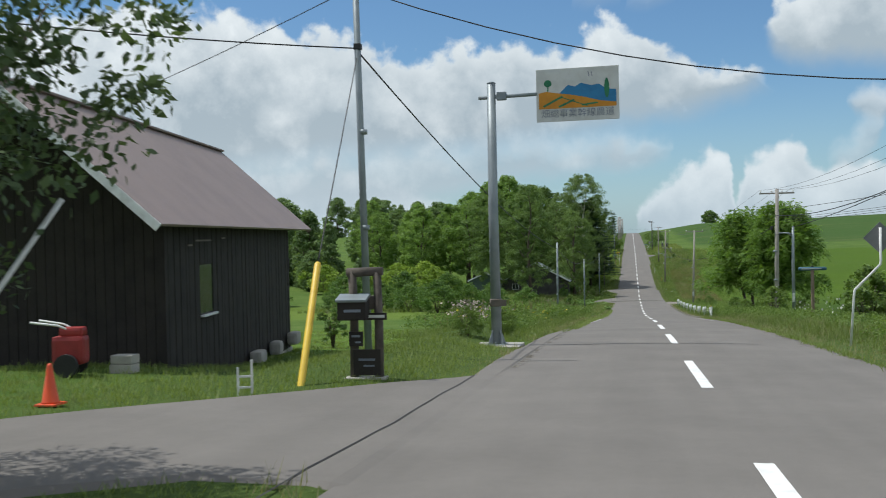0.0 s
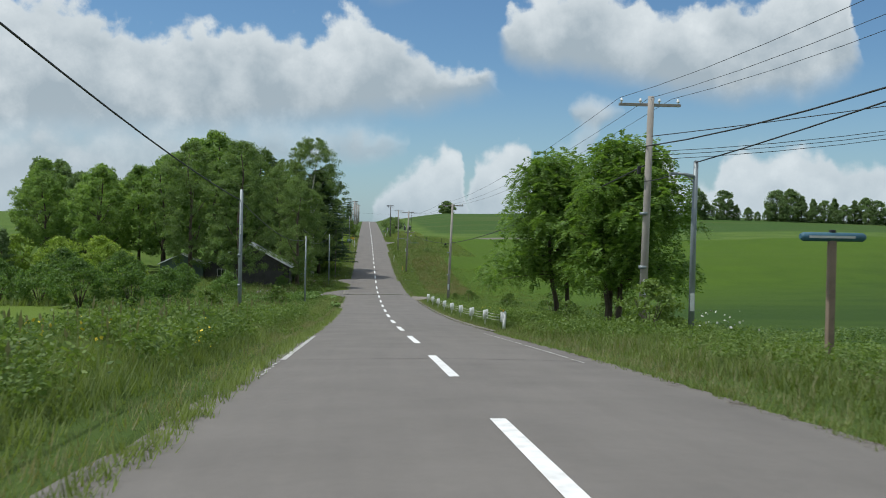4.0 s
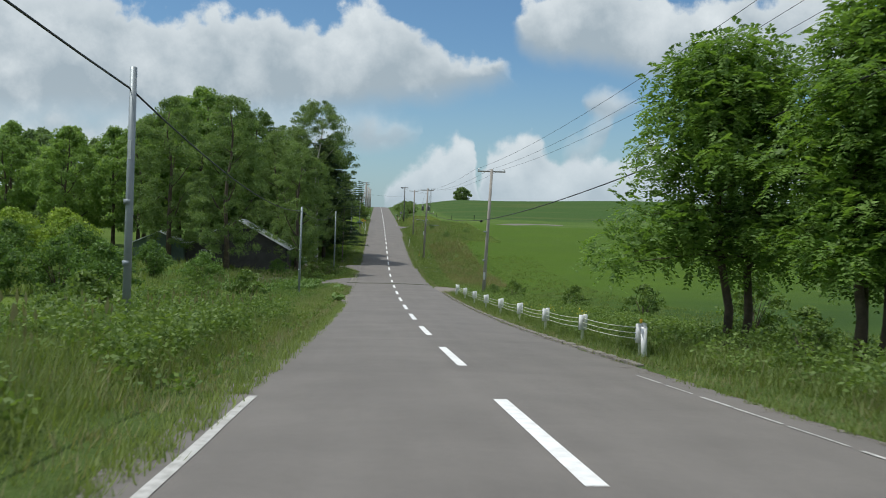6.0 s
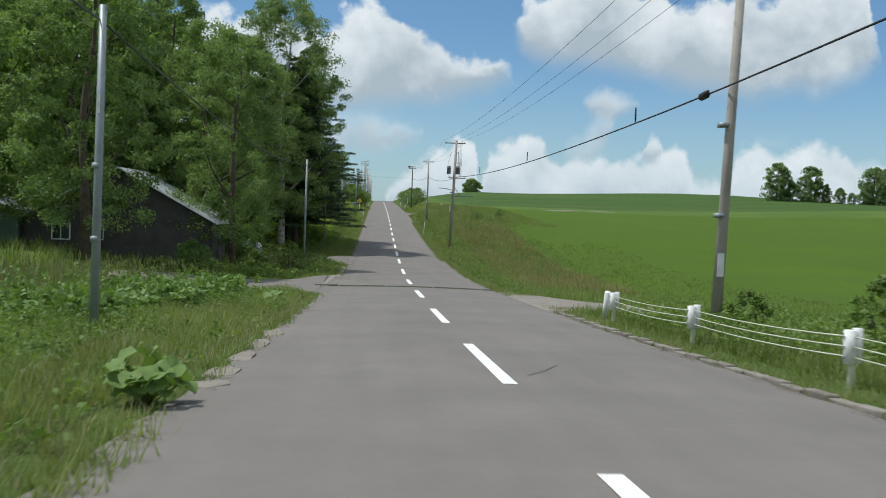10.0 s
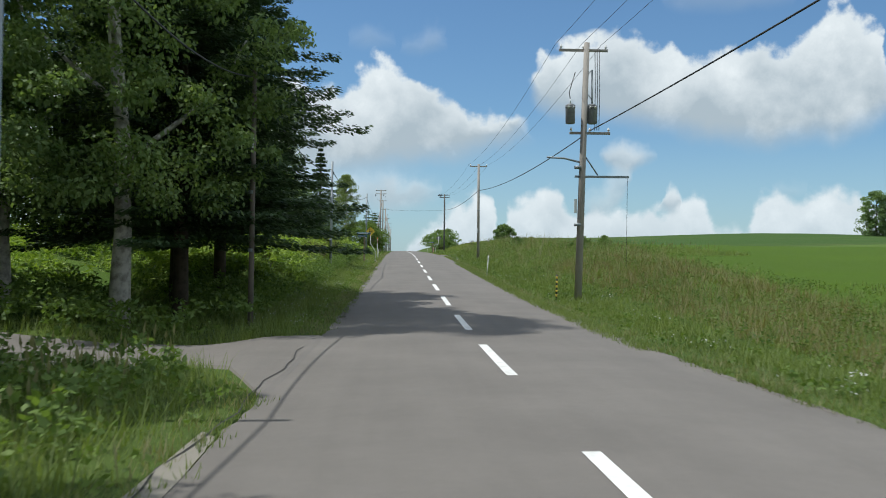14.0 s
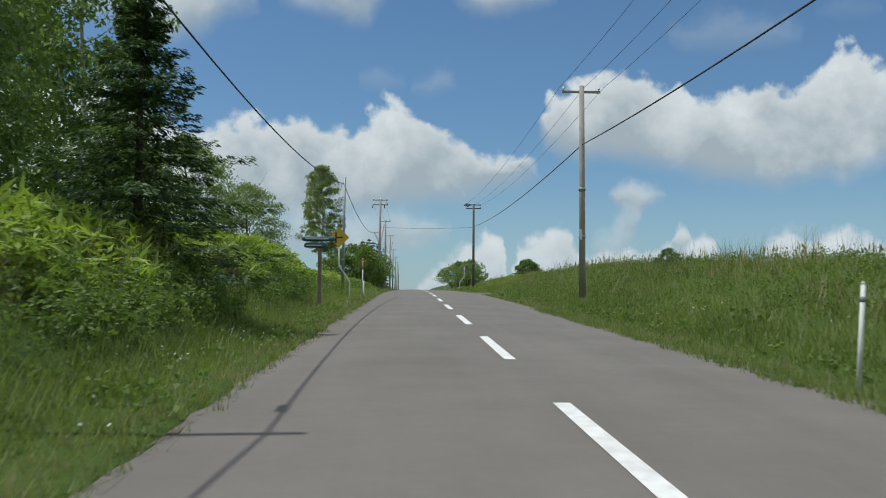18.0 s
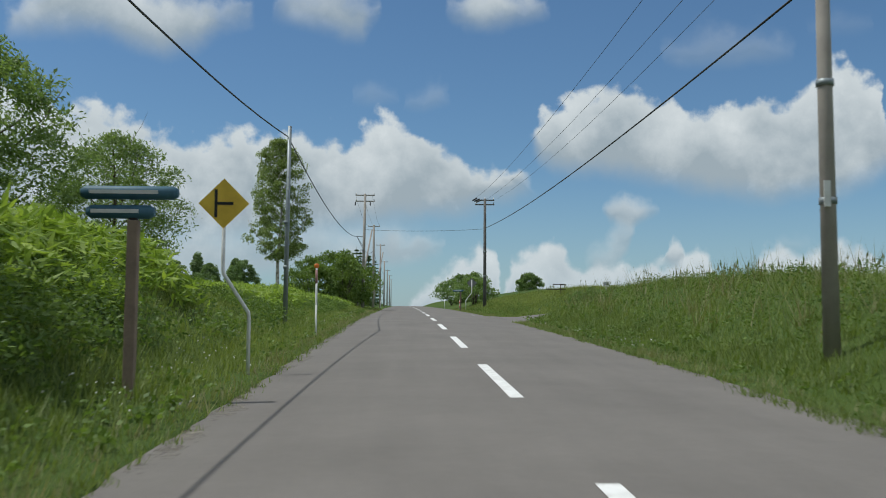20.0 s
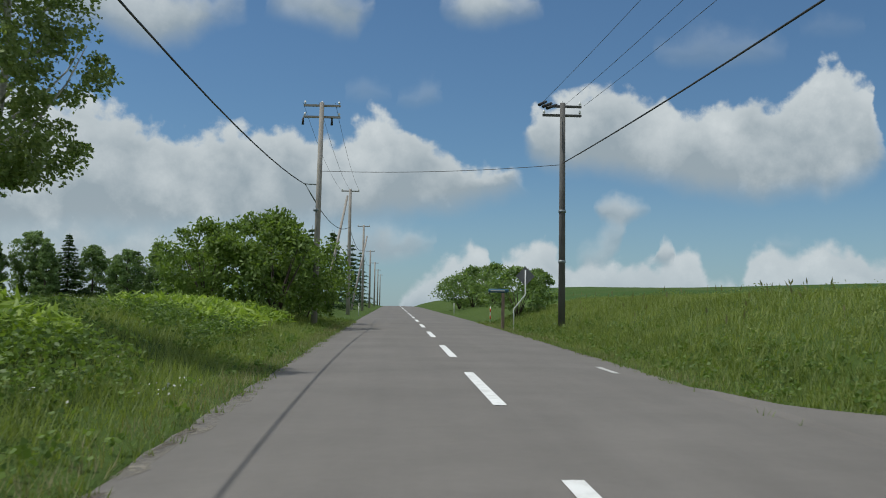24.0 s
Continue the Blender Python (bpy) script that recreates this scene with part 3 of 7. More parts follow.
def apron(name, outline, lift, mat, label):
    """A paved patch beside the road, given by its two edges (pairs of points)."""
    fs = []
    for (a0, b0), (a1, b1) in zip(outline, outline[1:]):
        n = 8
        for k in range(n):
            for j in range(24):
                c = []
                for s, u in ((k, j), (k + 1, j), (k + 1, j + 1), (k, j + 1)):
                    s, u = s / n, u / 24
                    a = np.array(a0) * (1 - s) + np.array(a1) * s
                    b = np.array(b0) * (1 - s) + np.array(b1) * s
                    p = a * (1 - u) + b * u
                    c.append((p[0], p[1], apron_z(p[0], p[1]) + lift))
                fs.append(c)
    for (a0, b0), (a1, b1) in zip(outline, outline[1:]):
        for p0, p1, q0, q1 in ((a0, a1, b0, b1), (b0, b1, a0, a1)):
            for k in range(8):
                c = []
                for s, o in ((k / 8, 0), ((k + 1) / 8, 0), ((k + 1) / 8, 1), (k / 8, 1)):
                    p = np.array(p0) * (1 - s) + np.array(p1) * s
                    q = np.array(q0) * (1 - s) + np.array(q1) * s
                    p = p + (p - q) / np.linalg.norm(p - q) * 0.45 * o
                    c.append((p[0], p[1], apron_z(p[0], p[1]) + lift - 0.14 * o))
                if p0 is b0:
                    c = c[::-1]
                fs.append(c[::-1])
    v = np.array(fs)
    nrm = np.cross(v[0, 1] - v[0, 0], v[0, 2] - v[0, 0])
    if nrm[2] < 0:
        v = v[:, ::-1]
    return tagged(new(name, quads(name, v, mat)), label, "road", kind="structure")


apron("side_road", [((-3.33, 17.4), (-3.33, 7.4)), ((-4.9, 15.1), (-4.7, 7.5)), ((-7.1, 11.8), (-5.6, 6.6)), ((-8.4, 9.9), (-7.5, 3.5)), ((-13, 3.5), (-11, -2.5)), ((-22, -9), (-19, -16))], 0.015, ASPHALT, "grey asphalt side lane joining the country road")
apron("road_shoulder", [((-3.33, 15.5), (-3.8, 15.5)), ((-3.33, 20), (-3.88, 20)), ((-3.33, 25), (-3.86, 25)), ((-3.33, 31), (-3.78, 31)), ((-3.33, 38), (-3.46, 38))], 0.012, ASPHALT, "worn asphalt shoulder widening beside the sign post")
apron("driveway", [((-3.33, 125.0), (-3.33, 142.8)), ((-4.3, 127.2), (-4.3, 141.8)), ((-7.5, 129.6), (-7.5, 139.6)), ((-13, 131), (-13, 137.4))], 0.015, ASPHALT, "grey asphalt driveway between grass verges")
apron("farm_track", [((-3.33, 153.5), (-3.33, 163.2)), ((-4.4, 157.2), (-4.4, 163.0)), ((-5.6, 158.8), (-5.5, 163.0)), ((-8.1, 159.4), (-8, 163.4)), ((-11, 160.3), (-11, 164.2)), ((-26, 163), (-26, 167))], 0.015, ASPHALT, "narrow shaded asphalt farm entrance under trees")
apron("field_track", [((3.28, 119), (3.28, 131)), ((5, 121), (5, 127)), ((10, 123), (10, 126.5))], 0.012, DIRT, "pale gravel field entrance beside the road")
BRANCH_X, BRANCH_NEAR, BRANCH_FAR = [3.28, 3.75, 4.6, 6, 9, 16, 40], [249.6, 250.6, 251.8, 253.0, 253.7, 254.6, 257.5], [263.0, 260.0, 258.3, 257.8, 257.7, 258.8, 262]
apron("branch_road", [((x, n), (x, f)) for x, n, f in zip(BRANCH_X, BRANCH_NEAR, BRANCH_FAR)], 0.02, ASPHALT, "asphalt branch road leaving between grassy banks")

rng = np.random.default_rng(5)


def surface(x, y):
    if LEFT_EDGE < x < RIGHT_EDGE:
        return road_top(x, y)
    return apron_z(x, y) + 0.018


def wavy(x0, y0, y1, amp, step=0.7, drift=0.0):
    n = max(2, int(abs(y1 - y0) / step))
    return [(x0 + drift * k / n + amp * math.sin(k * 0.9 + x0) + amp * 0.6 * math.sin(k * 2.3), y0 + (y1 - y0) * k / n) for k in range(n + 1)]


def across(y, x0, x1, amp=0.04, slope=0.0):
    n = max(2, int(abs(x1 - x0) / 0.4))
    return [(x0 + (x1 - x0) * k / n, y + slope * k / n + amp * math.sin(k * 1.7 + y)) for k in range(n + 1)]


# the line at y 25.4 is the sign post's cast shadow, painted dark
for pts, w in ((wavy(-3.86, 6.5, 16.6, .015), .024), (across(25.4, -3.2, 2.0, .03, -.3), .05), (across(26.4, -3.4, -1.5, .05), .03), (across(48.6, -3.1, 3.3, .03), .035), 
               (across(243, 1.2, 2.6, .02), .03), (across(72.2, -1.8, -.2, .03), .03), (across(104, .3, .9, .1, 1.2), .012),
               (wavy(-3.55, 148, 160.5, .05), .02), (wavy(-3.75, 130.2, 142.2, .012, drift=-.3), .055), (across(145.5, .9, 3.2, .03), .03)):
    strip("crack", pts, w, TAR_AND_SHADE, 0.005, road)
strip("edge_line", wavy(-3.0, 48.7, 60.0, .006, 1.2), 0.11, OLD_PAINT, 0.006, road, "worn white edge line")
for k, y0 in enumerate((44.9, 45.3, 45.65, 46.0, 46.45, 46.8, 47.2, 47.55, 48.0)):
    strip("edge_line", wavy(-3.06 + .02 * (k % 3), y0, y0 + .16 + .05 * (k % 4), .01, .15), 0.05, OLD_PAINT, 0.006, road, "flaked remnant of a white edge line")
for k in range(11):
    y0 = 48.2 + k * 1.45
    strip("edge_line", wavy(2.85, y0, y0 + 1.1 + .1 * (k % 4), .006, .5), 0.035 + .012 * (k % 3), OLD_PAINT, 0.006, road, "thin worn remnant of a white edge line")
strip("edge_line", wavy(2.75, 264.9, 266.5, .006, .5), 0.13, OLD_PAINT, 0.006, road, "worn white edge line")
strip("joint_band", across(131.78, -3.4, 3.35, .0), 1.0, plain("brown_patch", (0.13, 0.12, 0.085), (0.085, 0.085, 0.06), .9, 0, 4, 30), 0.003, road, "mossy brown joint across the road")


def drain_grating():
    """Cross drain: steel gratings laid end to end over a channel."""
    MOSSY = plain("mossy_steel", (0.15, 0.16, 0.10), (0.07, 0.08, 0.045), 0.8, 0.1, 6, 40, 0.5, 0.4)
    ob = thing("drain_grating", (-.1, 131.76, float(road_z(131.76)) - .002), "mossy steel drain grating running across the road", "drain", kind="structure")
    bm = bmesh.new()
    for s in (-1, 1):
        box(bm, 0, s * .225, .012, .95, .03, .022)
    for k in range(4):
        box(bm, 0, -.13 + k * .087, .012, .95, .016, .018)
    for k in range(24):
        box(bm, -.46 + k * .04, 0, .011, .014, .44, .016)
    me = bpy.data.meshes.new("grating_panel")
    bm.to_mesh(me)
    bm.free()
    me.materials.append(MOSSY)
    for k in range(8):
        o = new("grating_panel", me)
        o.parent = ob
        xc = -3.5 + k * .985
        o.matrix_basis = pose(xc, 0, surface(xc - .1, 131.76) - float(road_z(131.76)) - .002, 0, 1.2 * (1 if xc > 0 else -1), 0)
    for x in (-3.0, -1.05, 0.9, 2.85):
        lb = part("lifting_bar", bm_box(0, 0, .006, .05, .44, .012, .003), GALV, ob, "pale worn steel bar")
        lb.location = (x, 0, surface(x - .1, 131.76) - float(road_z(131.76)) + .012)


# no channel is cut: this flat dark strip paints the shade inside it
strip("drain_channel", across(131.76, -3.4, 3.35, .0), 0.5, TAR_AND_SHADE, 0.005, road, "dark drain channel")
drain_grating()


def ragged(name, x0, side, y0, y1, wide, seed, mat, lift, label, gaps=0.0, soft=7):
    """A ragged band of dirt along the tarmac's edge: x0 outward, uneven on the road's side."""
    r = np.random.default_rng(seed)
    n = int((y1 - y0) / .22)
    w = wide * np.clip(np.convolve(r.random(n + soft + 4), np.ones(soft) / soft, "valid")[:n + 1] * 1.5 - .25 - gaps * r.random(n + 1), 0.0, 1)
    w[0] = w[-1] = 0
    ys = np.linspace(y0, y1, n + 1)
    fs = []
    for k in range(n):
        if w[k] + w[k + 1] < .01:
            continue
        c = [(x0, ys[k]), (x0 - side * w[k], ys[k]), (x0 - side * w[k + 1], ys[k + 1]), (x0, ys[k + 1])]
        fs.append([(x, y, surface(x, y) + lift) for x, y in (c if side < 0 else c[::-1])])
    v = np.array(fs)
    if np.cross(v[0, 1] - v[0, 0], v[0, 2] - v[0, 0])[2] < 0:
        v = v[:, ::-1]
    return part(name, quads(name, v, mat), None, road, label)


def scattered(name, col, dark, full):
    """Loose grit that thins out in patches and shows the tarmac between."""
    m, g, b = shader(name, 0.95, 0.0, 0.2)
    p = place(g)
    n1, n2, n3 = g.noise(p, 1.6, 3, 0.6), g.noise(p, 11, 4, 0.65), g.noise(p, 90, 2, 0.6)
    g.t.links.new(g.mix(n3.outputs[0], (*col, 1), (*dark, 1)), b.inputs["Base Color"])
    bump(g, b, n3.outputs[0], 0.4, 0.01)
    f = g.math("ADD", g.math("MULTIPLY", n1.outputs[0], 0.7), g.math("MULTIPLY", n2.outputs[0], 0.6))
    f = g.step(g.math("MULTIPLY_ADD", n3.outputs[0], 0.25, f), 0.95 - full, 1.2 - full)
    mx = g.t.nodes.new("ShaderNodeMixShader")
    tr = g.t.nodes.new("ShaderNodeBsdfTransparent")
    g.put(mx.inputs[0], f)
    g.t.links.new(tr.outputs[0], mx.inputs[1])
    g.t.links.new(b.outputs[0], mx.inputs[2])
    g.t.links.new(mx.outputs[0], g.t.nodes["Material Output"].inputs[0])
    return m


PALE = scattered("pale_grit", (0.31, 0.285, 0.245), (0.21, 0.19, 0.16), 0.22)
GUTTER = scattered("gutter_grit", (0.30, 0.275, 0.235), (0.22, 0.205, 0.175), 0.62)
SOIL = scattered("dark_soil", (0.12, 0.10, 0.07), (0.06, 0.05, 0.035), 0.17)
ragged("gutter_grit", -3.85, -1, 132.2, 142.6, .8, 1, GUTTER, .006, "pale grit washed along the gutter", 0, 30)
ragged("gutter_grit", -3.62, -1, 141.5, 151.2, .4, 2, GUTTER, .006, "pale grit washed along the gutter", 0, 24)
for k, (s, x0, y0, y1, w) in enumerate(((-1, -3.44, 18, 62, .34), (-1, -3.44, 62, 118, .5), (1, 3.39, 20, 66, .55), (1, 3.39, 66, 119, .3), (-1, -3.44, 168, 216, .42), (-1, -3.44, 216, 262, .42), (1, 3.39, 128, 190, .3), (1, 3.39, 190, 249, .3), (-1, -3.44, 262, 300, .3), (1, 3.39, 268, 300, .3))):
    ragged("edge_grit", x0, s, y0, y1, w, 10 + k, PALE, .004, "pale grit along the tarmac edge", .25)
    ragged("edge_soil", x0, s, y0, y1, w * .75, 30 + k, SOIL, .008, "dark crumbling soil at the tarmac edge", .55)

# broken kerb slabs at the eroded edge
r_slab = random.Random(5)
for x, y, w, l in ((-3.3, 102.9, .44, .5), (-3.36, 104.0, .5, .8), (-3.36, 105.7, .4, 1.1), (-3.37, 107.5, .38, 1.3), (-3.38, 109.7, .36, 1.6)):
    b = bmesh.new()
    rim = []
    for k in range(9):
        a = 2 * math.pi * k / 9
        q = .62 + .6 * r_slab.random()
        rim.append(b.verts.new((math.cos(a) * w / 2 * q, math.sin(a) * l / 2 * q, .014 + .012 * r_slab.random())))
    foot = [b.verts.new((v.co.x * 1.06, v.co.y * 1.06, -.08)) for v in rim]
    b.faces.new(rim)
    for k in range(9):
        b.faces.new((foot[k], foot[(k + 1) % 9], rim[(k + 1) % 9], rim[k]))
    slab = part("kerb_slab", b, DIRT, road, "pale broken slab at the tarmac edge")
    slab.location = (x, y, surface(x, y) - .005)

# ---- plants ----
def rhombs(c, length, width, tip, side):
    """Leaf shapes: centres c, unit vectors tip and side."""
    L, W = length[:, None] / 2, width[:, None] / 2
    return np.stack([c - tip * L, c + side * W - tip * L * 0.15, c + tip * L, c - side * W - tip * L * 0.15], 1)


def unit(v):
    return v / (np.linalg.norm(v, axis=-1, keepdims=True) + 1e-9)


def leaves(centres, radii, per, size, aspect, r, droop=0.0, flat=0.0, lay=0.0):
    """Leaves scattered in clumps: sparse within, thicker to the outside. lay: how far blades turn their faces up and outward."""
    n = len(centres) * per
    c = np.repeat(centres, per, 0)
    rad = np.repeat(radii, per)[:, None]
    d = unit(r.normal(size=(n, 3)))
    if lay:
        d[:, 2] = d[:, 2] * 0.8 + 0.25
        d = unit(d)
    c = c + d * rad * (r.random((n, 1)) ** 0.45) * np.array([1, 1, 0.8])
    tip = unit(d + r.normal(size=(n, 3)) * 0.9 + np.array([0, 0, -droop]))
    tip[:, 2] *= 1 - flat
    tip = unit(tip)
    side = unit(np.cross(tip, r.normal(size=(n, 3)) + lay * (d + np.array([0, 0, 0.8]))))
    s = size * (0.6 + 0.8 * r.random(n))
    return rhombs(c, s, s * aspect, tip, side)


def crown_points(r, n, rx, h, profile, inner=0.35):
    """Clump centres inside a crown of half width rx and height h; profile(0..1) gives the width up the crown."""
    u = r.random(n)
    a = r.random(n) * 2 * math.pi
    rad = rx * profile(u) * (inner + (1 - inner) * r.random(n) ** 0.5)
    lump = 1 + 0.18 * np.sin(3 * a + 5 * u) + 0.12 * np.sin(7 * a + 11 * u + 1)
    return np.stack([np.cos(a) * rad * lump, np.sin(a) * rad * lump, u * h], -1)


def round_top(u):
    return np.clip(np.sin(np.clip(u * 0.92 + 0.1, 0, 1) * math.pi) ** 0.6, 0.1, 1)


def cone_top(u):
    return np.clip((1 - u) ** 0.75 * 0.95 + 0.06, 0, 1) * np.clip(u * 6 + 0.35, 0, 1)


def column_top(u):
    return np.clip(np.sin(np.clip(u * 0.86 + 0.12, 0, 1) * math.pi) ** 0.5, 0.12, 1)


def trunk_bm(r, h, r0, limbs, spread, lean=0.0, first=0.35, sides=8):
    bm = bmesh.new()
    n = 7
    spine = [Vector((lean * h * (k / n) ** 2 + 0.03 * h * math.sin(k * 1.1 + r0 * 30) * k / n, 0.02 * h * math.sin(k * 1.7) * k / n, h * k / n - 0.15 * (k == 0))) for k in range(n + 1)]
    tube(bm, spine, [r0 * (1.25 if k == 0 else 1) * (1 - 0.85 * k / n) + 0.01 for k in range(n + 1)], sides)
    for i in range(limbs):
        u = first + (0.95 - first) * (i + 0.5) / limbs
        p = spine[min(n - 1, int(u * n))].lerp(spine[min(n, int(u * n) + 1)], u * n - int(u * n))
        a = i * 2.4 + r.random()
        l = spread * (1.1 - 0.6 * u) * (0.7 + 0.5 * r.random())
        d = Vector((math.cos(a), math.sin(a), 0.5 + 0.5 * r.random()))
        q = [p, p + d * l * 0.45, p + d * l * 0.8 + Vector((0, 0, 0.1 * l)), p + d * l + Vector((0, 0, 0.3 * l))]
        rr = r0 * (1 - 0.8 * u) * 0.5
        tube(bm, q, [rr, rr * 0.7, rr * 0.45, rr * 0.2], 5)
    return bm


PROTO = {}


def tree(key, seed, name, label, category, h, clear, rx, profile, clumps, per, leaf, leafmat, bark, r0, at, turn=0.0, scale=1.0, aspect=0.6, clump=0.2, group="", droop=0.25, lean=0.0, inner=0.35, limbs=9, sink=0.0, lay=1.1):
    """A tree: tapered trunk with limbs, crown of leaf clumps. Alike ones share their meshes."""
    x, y = at
    z = gz(x, y) - 0.05 - sink
    if key in PROTO:
        ob = copy_thing(PROTO[key], pose(x, y, z, 0, 0, turn) @ Matrix.Scale(scale / PROTO[key].scale.x, 4))
        return tagged(ob, label, category, group)
    r = np.random.default_rng(seed)
    ob = thing(name, (x, y, z), label, category, group, turn, scale)
    part("trunk", trunk_bm(r, h * 0.92, r0, limbs, rx * 0.9, lean, max(0.2, clear / h)), bark, ob)
    c = crown_points(r, clumps, rx, h - clear, profile, inner)
    c[:, 0] += lean * h * (np.clip((c[:, 2] + clear) / h, 0, 1) ** 2)
    c[:, 2] += clear
    rad = rx * clump * (0.6 + 0.8 * r.random(clumps))
    part("crown", quads("crown", leaves(c, rad, per, leaf, aspect, r, droop, 0.0, lay), leafmat), None, ob)
    PROTO[key] = ob
    return ob


def spruce(key, seed, label, h, rx, at, turn=0.0, scale=1.0, tiers=26, clear=0.6, group="", needle=0.3, per=34, power=0.8, mat=None, slim=0.3):
    x, y = at
    z = gz(x, y) - 0.05
    if key in PROTO:
        return tagged(copy_thing(PROTO[key], pose(x, y, z, 0, 0, turn) @ Matrix.Scale(scale / PROTO[key].scale.x, 4)), label, "conifer", group)
    r = np.random.default_rng(seed)
    ob = thing("spruce_tree", (x, y, z), label, "conifer", group, turn, scale)
    part("trunk", bm_tube([(0, 0, -0.2), (0, 0, h * 0.5), (0, 0, h)], [h * 0.016, h * 0.009, 0.015], 8), BARK, ob)
    out = []
    for i in range(tiers):
        u = (i + r.random() * 0.4) / tiers
        zc = clear + (h - clear) * u
        reach = rx * (1 - u) ** power * (0.75 + 0.5 * r.random()) + 0.12
        for b in range(7):
            a = b * 0.9 + i * 1.37 + r.random() * 0.5
            l = reach * (0.7 + 0.45 * r.random())
            t = r.random(per) ** 0.7
            lat = (r.random(per) - 0.5) * 0.5 * l * (1 - t * 0.65)
            ca, sa = math.cos(a), math.sin(a)
            c = np.stack([ca * t * l - sa * lat, sa * t * l + ca * lat, zc - 0.32 * l * t + 0.18 * l * t * t + (r.random(per) - 0.6) * 0.18], -1)
            tip = unit(np.stack([ca - sa * np.sign(lat) * 0.8, sa + ca * np.sign(lat) * 0.8, -0.35 + 0.3 * r.normal(size=per)], -1))
            side = unit(np.cross(tip, r.normal(size=(per, 3)) * 0.4 + np.array([0, 0, 1])))
            s = needle * (0.6 + 0.8 * r.random(per)) * (0.6 + 0.4 * (1 - u))
            out.append(rhombs(c, s, s * slim, tip, side))
    part("crown", quads("crown", np.concatenate(out), mat or NEEDLE), None, ob)
    PROTO[key] = ob
    return ob


def shrub(key, seed, label, h, rx, at, mat, leaf=0.1, clumps=60, per=40, turn=0.0, scale=1.0, group="", aspect=0.55, name="shrub"):
    x, y = at
    z = gz(x, y) - 0.05
    if key in PROTO:
        return tagged(copy_thing(PROTO[key], pose(x, y, z, 0, 0, turn) @ Matrix.Scale(scale / PROTO[key].scale.x, 4)), label, "shrub", group)
    r = np.random.default_rng(seed)
    ob = thing(name, (x, y, z), label, "shrub", group, turn, scale)
    bm = bmesh.new()
    for i in range(7):
        a = i * 0.9
        d = Vector((math.cos(a), math.sin(a), 0)) * rx * 0.5
        tube(bm, [(0, 0, -0.1), d * 0.4 + Vector((0, 0, h * 0.35)), d + Vector((0, 0, h * 0.75))], [0.03 * h / 2, 0.02 * h / 2, 0.008], 5)
    part("stem", bm, BARK, ob)
    c = crown_points(r, clumps, rx, h * 0.92, round_top, 0.3)
    rad = rx * 0.24 * (0.6 + 0.8 * r.random(clumps))
    part("foliage", quads("foliage", leaves(c + np.array([0, 0, 0.1 * h]), rad, per, leaf, aspect, r, 0.1, 0.0, 1.2), mat), None, ob)
    PROTO[key] = ob
    return ob

def far_top(u):
    return np.interp(u, [0, .2, .45, .6, .8, 1], [.7, 1, .7, .85, .45, .12])


# ---- trees: the grove, the field edge, the banks ----
G1 = "grove of tall trees"
for i, (x, y, s, k) in enumerate([(-34.6, 152, 0.95, 0), (-31, 157, 0.97, 1), (-29, 163, 1.09, 2), (-26.5, 150, 1.00, 1), (-24, 158, 1.25, 0), (-20.5, 153, 1.28, 2), (-22, 168, 1.30, 1), (-39, 168, 1.00, 2), (-44, 160, 0.90, 0), (-18.5, 170.5, 1.22, 0), (-30, 176, 1.14, 1), (-50, 178, 1.04, 2)]):
    tree("maple%d" % k, 20 + k, "broadleaf_tree", "tall green broadleaf tree with a dark trunk in the grove", "tree", 14.0, 3.0, 3.7, round_top, 190, 110, 0.25, LEAF_MAPLE, BARK, 0.24, (x, y), i * 73.0, s, 0.62, 0.17, G1, inner=0.55)
for i, (x, y, s, k) in enumerate([(-15.8, 140, 1.02, 0), (-9.7, 146.6, .84, 1), (-15.5, 157, 1.05, 0), (-12.6, 153.6, .92, 1), (-22, 143.6, 1.0, 1)]):
    tree("dark%d" % k, 40 + k, "broadleaf_tree", "dense dark green roadside tree with hanging foliage", "tree", 16.0, 1.6, 3.6, column_top, 260, 150, 0.17, LEAF_DARK, BARK, 0.26, (x, y), i * 61.0, s, 0.55, 0.16, G1, inner=0.5)
for i, (x, y, s) in enumerate([(-9.1, 167.2, 1.1), (-18, 156.5, .85), (-13, 169.5, .92)]):
    tree("birch", 50, "birch_tree", "tall birch with a white trunk and grey-green leaves", "tree", 18.0, 2.8, 4.0, column_top, 420, 180, 0.135, LEAF_BIRCH, BIRCH_BARK, 0.23, (x, y), i * 95.0, s, 0.6, 0.15, G1, 0.9, inner=0.45)
for i, (x, y, s) in enumerate([(-8.3, 170.8, 1.0), (-8.7, 179.2, .98), (-9.4, 175, .95), (-17, 189, 1.0)]):
    spruce("pine", 61, "tall dark pine with drooping needle branches beside the road", 16.0, 5.0, (x, y), i * 50.0, s, 38, 3.0, G1, 0.19, 560, 0.42, PINE, .42)
spruce("spruce", 62, "dark young spruce with layered branches above dwarf bamboo", 7.2, 3.0, (-7.2, 207.7), 0, 1.0, 26, 0.3, "", 0.17, 210, 1.15)
for i, (x, y, s) in enumerate([(-14.3, 214, 1.0), (-12.7, 220, 1.1), (-17, 223, .95), (-11, 205, .7), (-13.2, 210, .9)]):
    tree("poplarwood", 70, "birch_tree", "slender birch with pale trunk and fine leaves", "tree", 11.0, 1.4, 2.3, column_top, 330, 62, 0.17, LEAF_BIRCH, BIRCH_BARK, 0.12, (x, y), i * 77.0, s, 0.6, 0.24, "birches on the bank")
